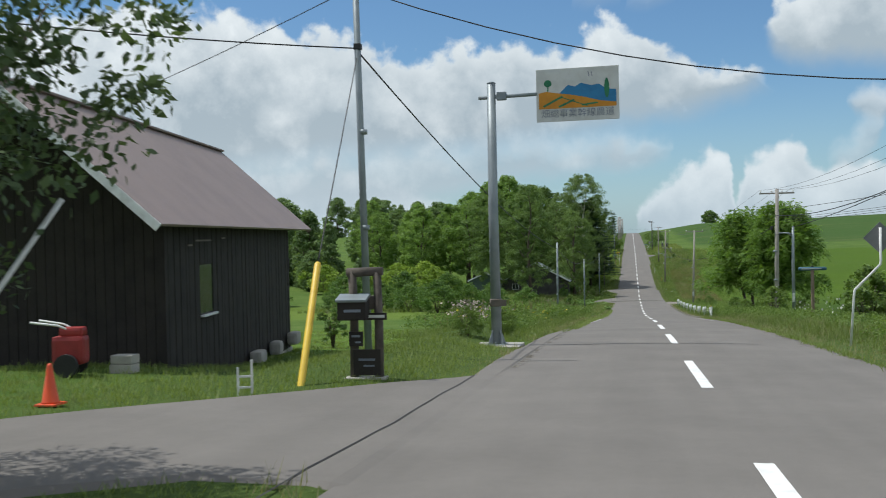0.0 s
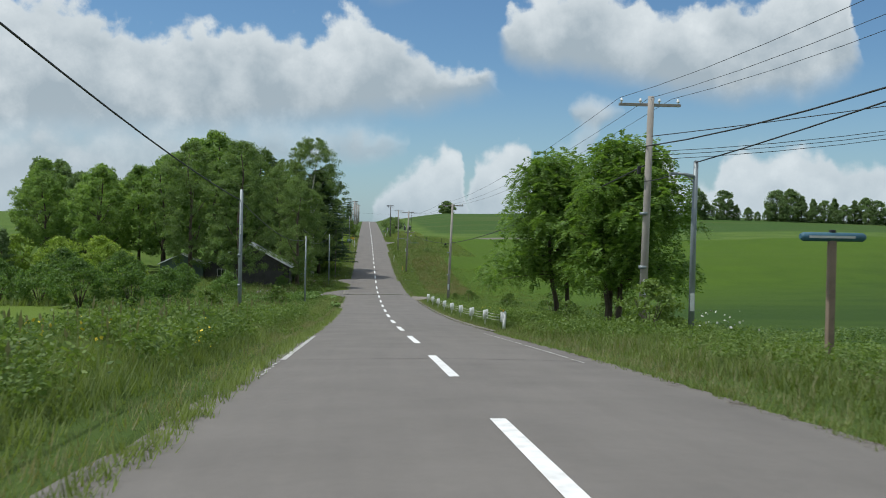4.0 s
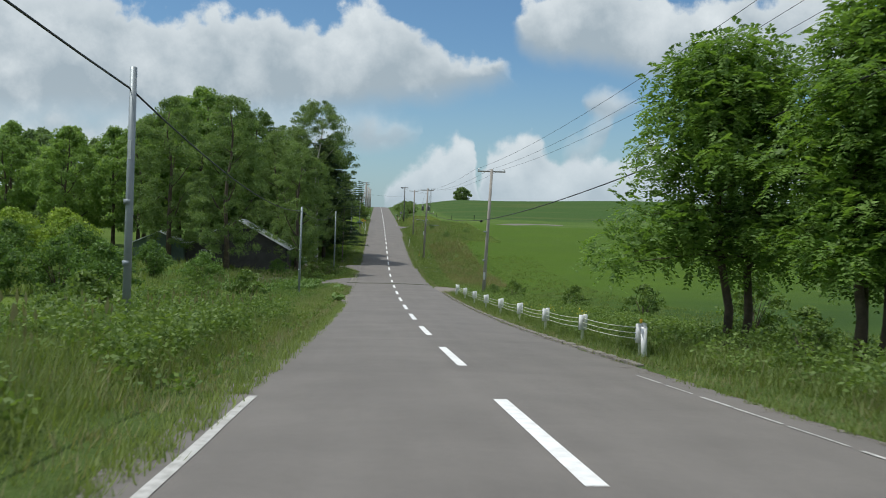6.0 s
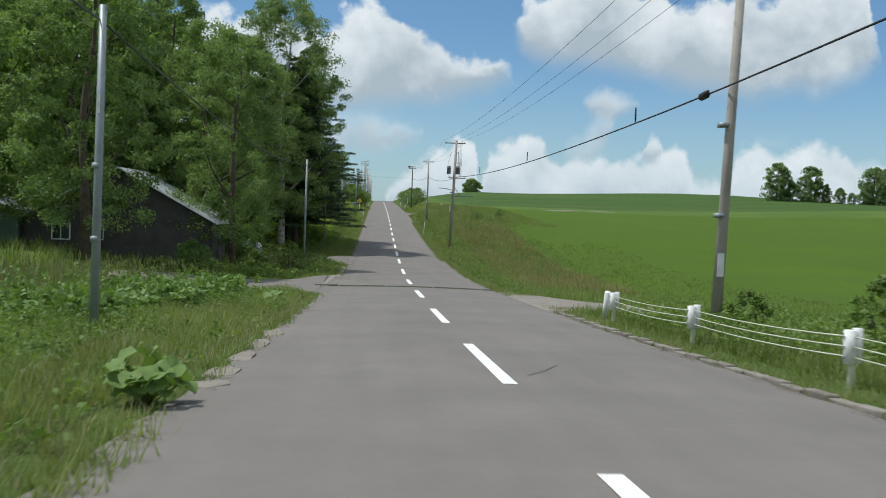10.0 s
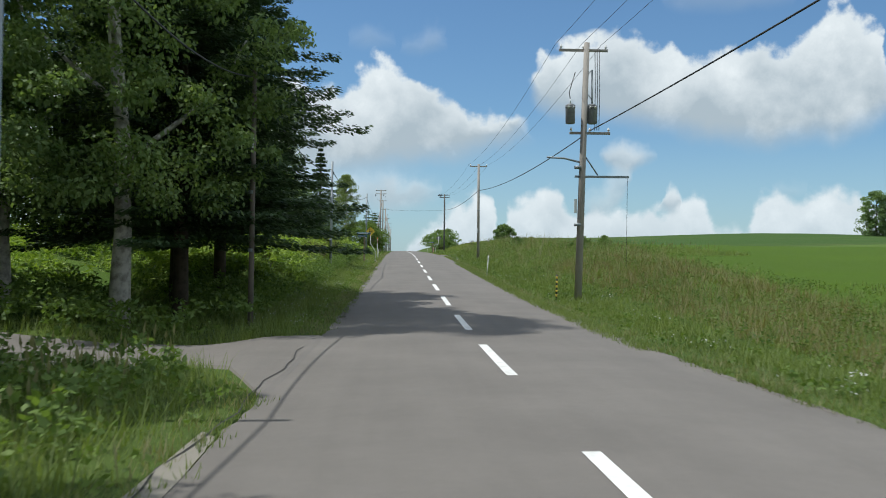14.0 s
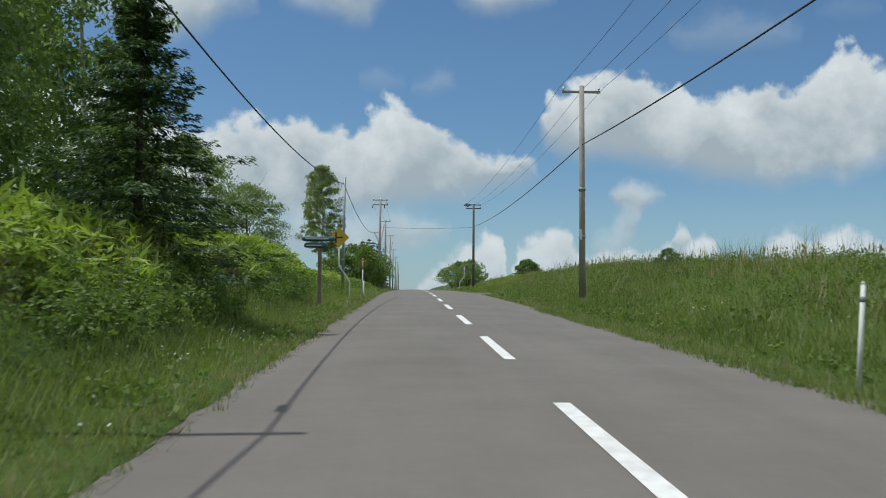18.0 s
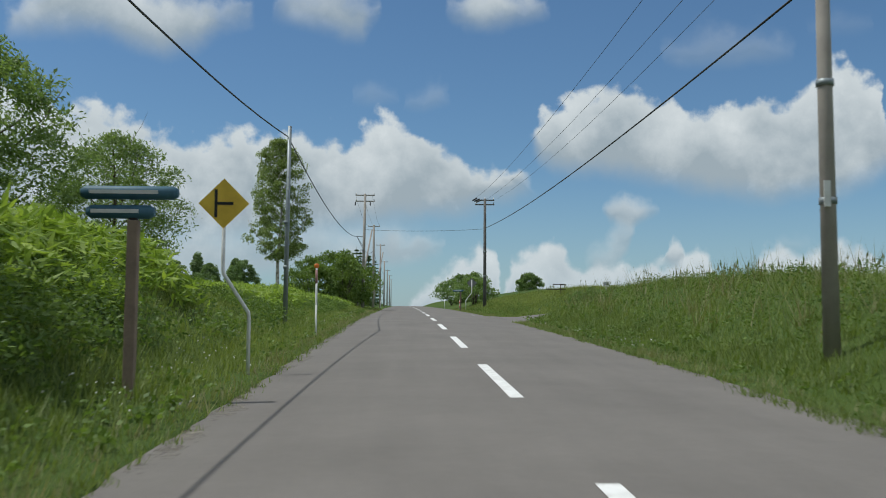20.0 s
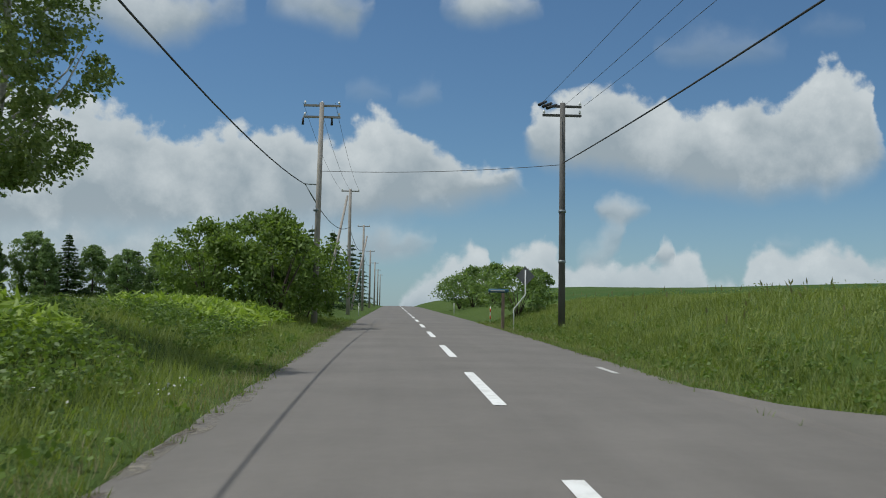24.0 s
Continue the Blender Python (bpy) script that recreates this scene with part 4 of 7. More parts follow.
for i, (x, y, s) in enumerate([(-12.4, 234, 1.0), (-10.2, 238.5, .8), (-15.5, 232, 1.05)]):
    tree("willow", 72, "willow_tree", "many-stemmed willow with olive leaves behind the bank", "tree", 6.2, 1.1, 2.7, round_top, 230, 95, 0.14, LEAF_BIRCH, BARK, 0.11, (x, y), i * 60.0, s, 0.4, 0.2, "willows on the bank", limbs=16)
tree("poplar", 75, "poplar_tree", "slender poplar with a pale trunk standing alone", "tree", 9.4, 2.5, 1.85, lambda u: np.interp(u, [0, .1, .25, .5, .8, 1], [.3, .85, 1, .9, .7, .25]), 300, 110, 0.095, leafy("poplar_leaf", (0.31, 0.37, 0.16), (0.12, 0.18, 0.07), 0.42), BIRCH_BARK, 0.11, (-8.65, 265), 20, 1.0, 0.7, 0.19, inner=0.15, limbs=26, lay=.5)
# feathery acacias by the fence
def fronds(c, way, r, length=.3, pairs=5, leaf=.115):
    """Pinnate leaves: leaflets in pairs along a drooping rib that starts at c and runs along way."""
    n = len(c)
    across = unit(np.cross(way, np.array([0, 0, 1.0]) + r.normal(size=(n, 3)) * .25))
    size = (.7 + .6 * r.random(n))[:, None]
    out = []
    for k in range(pairs):
        u = (k + .8) / pairs
        rib = c + way * length * u * size + np.array([0, 0, -.5 * length]) * u * u * size
        for sgn in (-1, 1):
            tip = unit(across * sgn + way * .45 + np.array([0, 0, -.25]) + r.normal(size=(n, 3)) * .12)
            face = unit(np.cross(tip, way + r.normal(size=(n, 3)) * .2))
            ln = leaf * (.8 + .5 * r.random(n)) * (1.1 - .4 * abs(u - .5))
            out.append(rhombs(rib + tip * (ln * .5)[:, None], ln, ln * .52, tip, unit(np.cross(face, tip))))
    return np.concatenate(out)


def acacia(at, seed, h, rx, stems, label, shift=0.0):
    """Several slim forking stems; foliage in overlapping tilted pads of pinnate leaves."""
    x, y = at
    r = np.random.default_rng(seed)
    ob = thing("acacia_tree", (x, y, gz(x, y) - .05), label, "tree", "acacias beside the fence")
    pads, limbs = [], bmesh.new()
    for i, (bx, by, ang, reach, top) in enumerate(stems):
        spine = [Vector((bx, by, -.15))]
        for k in range(1, 8):
            u = k / 7
            spine.append(Vector((bx + math.cos(ang) * reach * u ** 1.4 + .1 * math.sin(k * 1.9 + i), by + math.sin(ang) * reach * u ** 1.4 + .1 * math.cos(k * 1.5 + i), top * h * u)))
        b = bmesh.new()
        tube(b, spine, [.105 * (1 - .82 * k / 7) + .012 for k in range(8)], 9)
        part("trunk", b, BARK, ob)
        for k in range(22):
            u = .3 + .7 * (k + r.random() * .6) / 22
            p = spine[min(6, int(u * 7))].lerp(spine[min(7, int(u * 7) + 1)], u * 7 - int(u * 7))
            a = k * 2.4 + r.random() * .8 + i
            wide = rx * float(np.interp(u, [.2, .35, .55, .8, 1], [.8, 1.0, 1.0, .72, .25])) * (.45 + .6 * r.random())
            q = Vector((math.cos(a) * wide + bx * .3 + shift, math.sin(a) * wide + by * .3, p.z + (.2 - .3 * (u < .5)) * wide + .1))
            q.z = min(q.z, h * .97)
            tube(limbs, [p, p.lerp(q, .5) + Vector((0, 0, .12)), q], [.035 * (1.2 - u), .022, .006], 5)
            pads.append((q.x, q.y, q.z, .6 + .45 * r.random()))
            m = p.lerp(q, .5)
            pads.append((m.x, m.y, m.z + .1, .55 + .3 * r.random()))
    part("branchwork", limbs, BARK, ob)
    pads = np.array(pads)
    per = 90
    n = len(pads) * per
    c0, rad = np.repeat(pads[:, :3], per, 0), np.repeat(pads[:, 3], per)[:, None]
    d = unit(r.normal(size=(n, 3)) * np.array([1, 1, .6]) + np.array([0, 0, .28]))
    c = c0 + d * rad * (.3 + .7 * r.random((n, 1)) ** .6) * np.array([1, 1, .8])
    way = unit(d * np.array([1, 1, .7]) + r.normal(size=(n, 3)) * .6 + np.array([0, 0, -.15]))
    part("crown", quads("crown", fronds(c, way, r), LEAF_ACACIA), None, ob)
    return ob


acacia((7.0, 70.4), 80, 7.3, 2.55, [(-.22, 0, 2.6, .9, .97), (.25, .1, .6, .7, .9)], "young acacia with two slim trunks and feathery leaves", -.4)
acacia((8.25, 66.6), 81, 7.6, 2.45, [(-.2, .1, 2.4, .5, .97), (.15, -.1, .2, 1.3, .9), (0, .3, .9, .9, .8)], "spreading many-stemmed acacia with feathery green leaves", .6)
tree("apple", 82, "apple_tree", "old apple tree with small dark leaves beside the lane", "tree", 6.4, 1.2, 2.85, round_top, 420, 190, 0.085, leafy("apple_leaf", (.135, .19, .085), (.05, .085, .04), .25), BARK, 0.12, (-7.3, 4.9), 0, 1.0, 0.55, 0.17, limbs=22)
# distant trees on the skyline
RIDGE = [(126.6, 392, 1.0), (131, 390, .5), (138.6, 394, .95), (143, 392, .5), (148.6, 394, .42), (151.1, 391, .3), (156, 393, .4), (160.9, 396, 1.02), (164, 392, .55), (167.6, 398, 1.05), (171.3, 396, .85), (174, 392, .5), (177, 398, .8), (181.4, 397, .75), (184, 392, .45), (186, 398, .85), (188.9, 396, .62), (193.8, 397, .78), (197, 392, .5), (199, 398, .88), (203.9, 398, .82), (208, 393, .5), (211, 400, .75), (222, 402, .8), (232, 404, .7), (246, 405, .8), (262, 408, .72), (280, 405, .8), (300, 410, .8)]
for i, (x, y, s) in enumerate(RIDGE):
    k = (0, 2, 0, 1, 2, 2, 2, 0, 2, 2, 1, 2, 3, 0, 2, 3, 2, 1, 2, 2)[i % 20]
    tree("far%d" % k, 90 + k, "distant_tree", "distant bushy green tree on the field ridge" if s > .55 else "low rounded bush between the ridge trees", "tree", 13.0, 0.4, (4.2, 3.4, 4.8, 3.0)[k], (column_top, far_top, round_top, cone_top)[k], 130, 110, 0.42, LEAF_FAR, BARK, 0.3, (x, y), i * 40.0, s, 0.7, 0.26, "trees on the ridge", sink=1.2 * s)
tree("lone", 93, "distant_tree", "small lone dark tree on the skyline", "tree", 7.0, 0.5, 4.2, round_top, 120, 80, 0.5, LEAF_DARK, BARK, 0.3, (40, 520), 0, 1.0, 0.7, 0.22, sink=.6)
for i, (x, y, s) in enumerate([(-48, 118, .5), (-60, 135, .62), (-70, 150, .8), (-82, 165, .9), (-95, 180, 1.0), (-62, 175, .9), (-75, 195, 1.1), (-58, 200, 1.1), (-110, 200, 1.1), (-90, 220, 1.2), (-125, 190, 1.0), (-42, 140, .42), (-52, 148, .5),
                              (-56, 158, 1.0), (-63, 166, 1.1), (-50, 150, .85), (-72, 176, 1.2), (-80, 150, 1.0), (-88, 160, 1.1), (-38, 215, 1.0), (-48, 232, 1.0), (-140, 160, 1.0), (-115, 150, .85), (-100, 130, .7), (-150, 230, 1.2), (-70, 240, 1.2), (-48, 190, .9), (-55, 205, 1.0), (-42, 200, .9), (-62, 225, 1.1), (-36, 195, .9), (-50, 215, 1.0), (-33, 205, .9), (-45, 183, .75)]):
    tree("far%d" % (i % 4), 90 + i % 4, "distant_tree", "green woodland tree behind the meadow", "tree", 13.0, 0.4, (4.2, 3.4, 4.8, 3.0)[i % 4], (column_top, far_top, round_top, cone_top)[i % 4], 130, 110, 0.42, LEAF_FAR, BARK, 0.3, (x, y), i * 47.0, s, 0.7, 0.26, "woodland edge")
for i, (x, y, s) in enumerate([(-88, 505, 2.2), (-79, 540, 1.9), (-97, 520, 1.5), (-112, 500, 1.7), (-62, 520, 1.2)]):
    spruce("skyspruce", 96, "tall dark conifer on the far skyline", 8.0, 2.5, (x, y), i * 60.0, s, 26, 0.3, "conifers beyond the meadow", 0.5, 40)
for i, (x, y, s) in enumerate([(-50, 500, .55), (-55, 515, .6), (-60, 500, .5), (-66, 510, .68), (-71, 500, .55), (-76, 508, .5), (-83, 510, .6), (-92, 500, .62), (-99, 510, .75), (-105, 500, .6), (-116, 512, .8), (-124, 505, .75), (-134, 510, .85), (-146, 500, .8), (-160, 505, .9)]):
    tree("far%d" % (i % 4), 90 + i % 4, "distant_tree", "dark rounded tree on the far skyline", "tree", 13.0, 0.4, (4.2, 3.4, 4.8, 3.0)[i % 4], (column_top, far_top, round_top, cone_top)[i % 4], 130, 110, 0.42, LEAF_FAR, BARK, 0.3, (x, y), i * 47.0, s * 1.8, 0.7, 0.26, "woods on the far skyline")
for i, (x, y, s) in enumerate([(-8.5, 330, .9), (-7.5, 345, 1.0), (-9, 365, 1.2), (-8, 390, 1.2), (-9, 420, 1.4), (-8.5, 450, 1.4)]):
    spruce("farspruce", 95, "dark roadside conifer near the crest", 8.0, 1.8, (x, y), i * 60.0, s, 14, 0.3, "conifers near the crest", 0.6, 16)

# ---- shrubs ----
for x, y, s in ((-30, 139, 1.1), (-36, 141, 1.25), (-27, 134, .8), (-42, 144, 1.3), (-47, 139, 1.2), (-33, 146, 1.3), (-52, 150, 1.5)):
    shrub("paleshrub", 106, "tall yellow-green bush before the grove", 3.4, 2.2, (x, y), LEAF_VINE, 0.2, 90, 80, x * 25, s, "pale bushes before the grove")
for x, y, s, lab in ((-8.9, 286, 1.0, "broad bushy green shrub on the verge"), (-6.2, 287, 1.25, "broad bushy green shrub round the utility pole"), (-7.8, 290.5, 1.2, "broad bushy green shrub on the verge"), (-5.6, 294, .95, "bushy green shrub on the verge"), (-6.4, 300, .85, "bushy green shrub on the verge")):
    shrub("poleshrub", 100, lab, 3.2, 2.1, (x, y), LEAF_WEED, 0.16, 90, 90, x * 40, s, "shrubs by the pole")
for x, y, s in ((6.8, 345, 1.3), (5.9, 352, 1.15), (8.2, 338, 1.2), (5.2, 297.5, .85)):
    shrub("dotty", 101, "dark green roundish bush beside the road", 3.0, 2.2, (x, y), LEAF_DARK, 0.22, 60, 60, x * 30, s, "bushes beside the road")
for x, y, s in ((-6.4, 84.5, .8), (-9.2, 82, .55), (-8, 70, .8), (-8.5, 91, .35), (-11, 100, .7), (8.6, 42.5, 1.2), (8.2, 41.6, .75), (9.2, 43, .9), (9.6, 41.8, .7), (11, 92, .9), (9, 98, .75), (6.2, 65.0, .55), (6.9, 57.2, .85), (9.5, 64, .6), (7.2, 108.5, .7), (13, 84, 1.1), (6.4, 112.5, .5), (-6.4, 146, .9), (-8, 143.6, .7)):
    shrub("weedbush", 102, "leafy green sapling bush on the verge", 1.9, 1.1, (x, y), LEAF_WEED, 0.15, 55, 42, x * 70 + y, s, "bushes on the verge")
for x, y, s in ((-15, 96, 1.0), (-18, 99, 1.1), (-21, 97, 1.2), (-25, 101, 1.1), (-29, 104, 1.2), (-34, 103, 1.0), (-14, 118, .9), (-19, 124, 1.0), (-26, 128, 1.3), (-33, 132, 1.3), (-40, 128, 1.4), (-45, 112, 1.2), (-52, 118, 1.4), (-11.2, 143.2, .6), (-10.4, 151.2, .9)):
    shrub("bushy", 100, "dense green bush at the meadow edge", 3.2, 2.1, (x, y), LEAF_ROBINIA, 0.2, 80, 65, x * 40, s * .8, "bushes at the meadow edge")
shrub("flowerbush", 104, "pink-flowering leafy bush beside the sign post", 1.35, .75, (-5.75, 27.0), LEAF_WEED, 0.05, 110, 90, 0, .62)
shrub("flowerbush", 104, "leafy roadside bush with dusty pink flower heads", 1.35, .75, (-5.0, 29.0), LEAF_WEED, 0.05, 110, 90, 60, .6)
shrub("sapling", 105, "slender young sapling in the small field", 1.9, .5, (-11.8, 33.2), LEAF_DARK, 0.1, 40, 50, 0, 1.0, name="sapling")
for x, y, s in ((9.5, 200, .3), (14, 214, .3), (8.5, 224, .25), (8.0, 260.3, .22), (8.8, 260.5, .24), (9.5, 260.2, .2)):
    shrub("dotty", 101, "low dark bush on the grassy bank", 3.0, 2.2, (x, y), LEAF_DARK, 0.22, 60, 60, x * 30, s, "bushes on the bank")


# ---- poles and lines ----
def crossarm(parent, z, half, mat, x0=0.0, turn=0.0, n=3, r=0.045):
    bm = bmesh.new()
    box(bm, 0, 0, 0, 2 * half, r * 2, r * 2, 0.008)
    arm = part("crossarm", bm, mat, parent)
    arm.matrix_basis = pose(x0, 0.14, z, 0, 0, turn)
    for k in range(n):
        u = -half * 0.92 + 2 * half * 0.92 * (k / (n - 1) if n > 1 else 0.5)
        b = bmesh.new()
        tube(b, [(0, 0, 0), (0, 0, .05), (0, 0, .06), (0, 0, .1), (0, 0, .11), (0, 0, .16)], [.02, .02, .05, .05, .035, .03], 8)
        ins = part("insulator", b, WHITE, arm)
        ins.location = (u, 0, 0.04)
    return arm


def utility_pole(x, y, top, mat, label, r0=0.16, r1=0.11, arms=(), lean=(0, 0), name="utility_pole", group="utility poles along the road", steps=True):
    z = gz(x, y)
    ob = thing(name, (x, y, z - 0.1), label, "pole", group)
    h = top - z + 0.1
    part("shaft", bm_tube([(0, 0, -0.3), (lean[0] * .5, lean[1] * .5, h * .5), (lean[0], lean[1], h)], [r0, (r0 + r1) / 2, r1], 14), mat, ob)
    for dz, half, n, x0 in arms:
        crossarm(ob, h - dz, half, mat if mat is not GALV else GALV, x0 + lean[0], 0, n)
    if steps:
        for zz in (h * .3, h * .52):
            b = bmesh.new()
            tube(b, [(0, 0, zz - .05), (0, 0, zz + .05)], [r0 * 1.04] * 2, 14)
            part("band", b, GALV, ob)
    return ob


def wire(p, q, sag=0.4, r=0.012, name="overhead_cable", label="black overhead cable strung between poles", group="overhead cables"):
    p, q = Vector(p), Vector(q)
    pts = [p.lerp(q, k / 16) - Vector((0, 0, sag * 4 * (k / 16) * (1 - k / 16))) for k in range(17)]
    ob = part(name, bm_tube(pts, r, 5), WIRE)
    return tagged(ob, label, "cable", group)


P1, P3, P4, P5, PR, PL = (7.37, 59.6, 2.48), (5.78, 112.75, .14), (4.78, 176.1, .34), (5.09, 223.65, 1.19), (4.95, 283.0, 3.27), (-4.73, 288.4, 4.29)
p1 = utility_pole(*P1, CONC_POLE, "grey concrete utility pole with one crossarm", .135, .1, [(.25, 1.0, 4, 0)], (.15, 0))
p3 = utility_pole(*P3, CONC_POLE, "grey utility pole with one crossarm beside the field", .125, .09, [(.15, .95, 3, 0)], (.3, 0))
p4 = utility_pole(*P4, CONC_POLE, "grey utility pole carrying two transformers and arms", .14, .1, [(.25, .9, 3, -.1), (3.3, .75, 3, .15)], (.3, 0))
p5 = utility_pole(*P5, CONC_POLE, "grey utility pole with one thin crossarm on the bank", .13, .095, [(.2, .75, 3, 0)])
pr = utility_pole(*PR, DARK_POLE, "dark utility pole with a double crossarm at the junction", .135, .1, [(.1, .75, 3, 0), (.45, .75, 3, 0)])
pl = utility_pole(*PL, CONC_POLE, "grey utility pole with double crossarm above a shrub", .14, .1, [(.1, .8, 3, 0), (.6, .8, 3, 0)], (.12, 0))
p0 = utility_pole(10.2, 6.0, 7.8, CONC_POLE, "grey concrete utility pole beside the junction", .19, .13, [(.25, 1.0, 4, 0)])
pw = utility_pole(16.0, 20.0, 4.6, WOOD_POLE, "grey timber pole holding a cable across the road", .12, .09, [])
for x, y, top in ((-4.9, 322, 5.2), (-4.9, 356, 5.8), (-5.0, 392, 5.6), (-5.0, 428, 6.0), (-5.0, 464, 6.6), (-5.0, 500, 7.2)):
    utility_pole(x, y, top, CONC_POLE, "distant grey utility pole near the crest", .16, .11, [(.15, .7, 3, 0)])


def hang(ob, bits):
    for nm, bm, mat in bits:
        part(nm, bm, mat, ob)


DRUM = plain("weathered_drum_paint", (0.20, 0.21, 0.215), (0.12, 0.125, 0.125), 0.6, 0.1, 6.0, 40, 0.35, 0.2)


def transformer(ob, x, z):
    b = bmesh.new()
    tube(b, [(x, 0, z), (x, 0, z + .03), (x, 0, z + .62), (x, 0, z + .66), (x, 0, z + .72)], [.15, .175, .175, .185, .11], 16)
    t = part("transformer", b, DRUM, ob, "grey steel drum transformer")
    b = bmesh.new()
    tube(b, [(x, 0, z + .72), (x, 0, z + .9)], [.03, .02], 6)
    part("bushing", b, WHITE, t)
    for k in (-.1, .08):
        part("bushing", bm_tube([(x + k, -.15, z + .56), (x + k, -.24, z + .6)], [.035, .025], 8), WHITE, t)
    part("lid_band", bm_tube([(x, 0, z + .57), (x, 0, z + .61)], .188, 16), DRUM, t)
    b = bmesh.new()
    tube(b, [(x, 0, z + .88), (x * .8 - .1, .02, z + 1.15), (x * .4, .02, z + 1.9)], .015, 5)
    part("jumper_lead", b, WIRE, t)


hp4 = P4[2] - gz(P4[0], P4[1]) + .1
transformer(p4, -.3, hp4 - 2.98)
transformer(p4, .5, hp4 - 2.98)
b = bmesh.new()
for k in (.62, .7, .78):
    part("riser_lead", bm_tube([(k, .1, hp4 - .2), (k + .02, .1, hp4 - 1.7), (k, .12, hp4 - 3.2)], .012, 5), WIRE, p4)
tube(b, [(.1, 0, hp4 - 4.4), (-.5, 0, hp4 - 4.25), (-1.15, 0, hp4 - 4.22)], .035, 6)
hang(p4, [("bracket_arm", b, GALV), ("lower_arm", bm_box(.9, .12, hp4 - 4.9, 2.0, .08, .08, .008), GALV), ("stay", bm_tube([(.1, .1, hp4 - 3.9), (.75, .12, hp4 - 4.85)], .025, 6), GALV), ("switch_bar", bm_tube([(.2, 0, hp4 - 1.3), (.5, 0, hp4 - 1.0), (.5, 0, hp4 - 2.6)], .03, 6), GALV), ("marker_plate", bm_box(-.12, -.16, hp4 - 6.0, .1, .02, .5), WHITE), ("drop_line", bm_tube([(1.85, .12, hp4 - 4.9), (1.8, .1, hp4 - 8.2)], .008, 4), WIRE)])
hp3 = P3[2] - gz(P3[0], P3[1]) + .1
hang(p3, [("marker_plate", bm_box(.02, -.16, 1.6, .14, .02, .5), WHITE)])
hang(p1, [("marker_plate", bm_box(0.02, -.19, 1.7, .12, .02, .5), WHITE), ("insulator_rack", bm_box(-.2, 0, 5.4, .1, .14, .24, .02), BLACK)])
hang(p5, [("marker_plate", bm_box(-.08, -.16, 2.6, .1, .02, .4), WHITE)])
hpr = PR[2] - gz(PR[0], PR[1]) + .1
bb = bmesh.new()
for k in range(3):
    tube(bb, [(-.25 - .2 * k, -.1, hpr - .1 + .06 * k), (-.7 - .15 * k, -.6, hpr - .35 + .06 * k)], [.05, .06], 6)
hang(pr, [("spacer", bb, BLACK)])
hpl = PL[2] - gz(PL[0], PL[1]) + .1
hang(pl, [("bracket_arm", bm_tube([(.1, 0, hpl - 3.6), (-.55, 0, hpl - 3.55)], .03, 6), GALV), ("strut", bm_tube([(0, 0, hpl - 4.4), (-.5, 0, hpl - 3.6)], .02, 6), GALV)])
for k in (-.7, .55):
    b = bmesh.new()
    tube(b, [(k, .14, hpl - .65), (k, .14, hpl - .95)], [.04, .06], 6)
    part("hanging_insulator", b, BLACK, pl)
for x0, y0, top in ((-6.6, 318, 4.6), (-6.0, 352, 4.5)):
    b = bm_tube([(0, 0, -.2), (1.5, 3.6, top - gz(x0, y0))], [.12, .09], 10)
    ob = part("brace_pole", b, CONC_POLE)
    ob.location = (x0, y0, gz(x0, y0))
    tagged(ob, "slanting grey brace pole against a utility pole", "pole", "brace poles")

# steel poles on the west verge
L1, L2, L3, L3B, L4, L5 = (-6.17, 66.4, -.49), (-6.43, 109.5, -2.85), (-6.12, 152.2, -3.1), (-5.8, 168.2, -2.4), (-5.58, 195.5, -1.94), (-5.15, 240.0, -.19)
for p, m, lb in ((L1, GALV, "galvanised steel pole among verge weeds"), (L2, GALV, "galvanised steel pole standing in the grass"), (L3, GALV, "thin galvanised steel pole beside the driveway"), (L3B, WOOD_POLE, "shaded grey pole under the pines"), (L4, GALV, "galvanised steel pole above dwarf bamboo"), (L5, GALV, "galvanised steel pole on the grassy bank")):
    o = utility_pole(*p, m, lb, .08, .062, [], (0.05, 0), "steel_pole", "steel poles on the verge")
    part("marker_plate", bm_box(.03, -.1, (p[2] - gz(p[0], p[1])) * .72, .05, .015, .35), WHITE, o)
STEEL = (-6.78, 20.2, 7.0)
sp = utility_pole(*STEEL, GALV, "tall galvanised steel pole behind the letterbox stand", .085, .065, [], (-.12, 0), "steel_pole", "steel poles on the verge")
hang(sp, [("cable_clamp", bm_box(-.08, 0, 4.3 - gz(STEEL[0], STEEL[1]) + .1, .16, .16, .14, .02), BLACK)])

# conductors
tops = [(10.2, 6.0, 7.65), P1, P3, P4, P5, PR]
for a, b_ in zip(tops, tops[1:]):
    for off in (-.85, .1, .85):
        wire((a[0] + off, a[1] + .14, a[2] - .05), (b_[0] + off, b_[1] + .14, b_[2] - .05), 1.8 if a[1] < 10 else .6, .007, "power_line", "thin bare conductor between utility poles", "power lines")
tele = [(P1[0], P1[1], .3), (P3[0], P3[1], -3.3), (P4[0] + .5, P4[1], -2.85), (P5[0], P5[1], -1.1), (PR[0], PR[1], .95)]
for a, b_ in zip(tele, tele[1:]):
    wire(a, b_, .45, .022)
wire((10.1, 6, 7.2), (P1[0], P1[1], .9), 2.0, .02)
wire((10.2, 6, 6.3), (7.83, 56.3, .18), .9, .018)
wire((7.3, 56.3, -.12), (P1[0], P1[1], -.2), .05, .016)
for dz in (0, .12, .25):
    wire((P1[0], P1[1], .72 - dz), (38, 52, 8.3 - dz), 1.5, .01)
wire((P1[0], P1[1], 1.2), (34, 46, 6.0), .5, .014)
sx, sy = STEEL[0] - .1, STEEL[1]
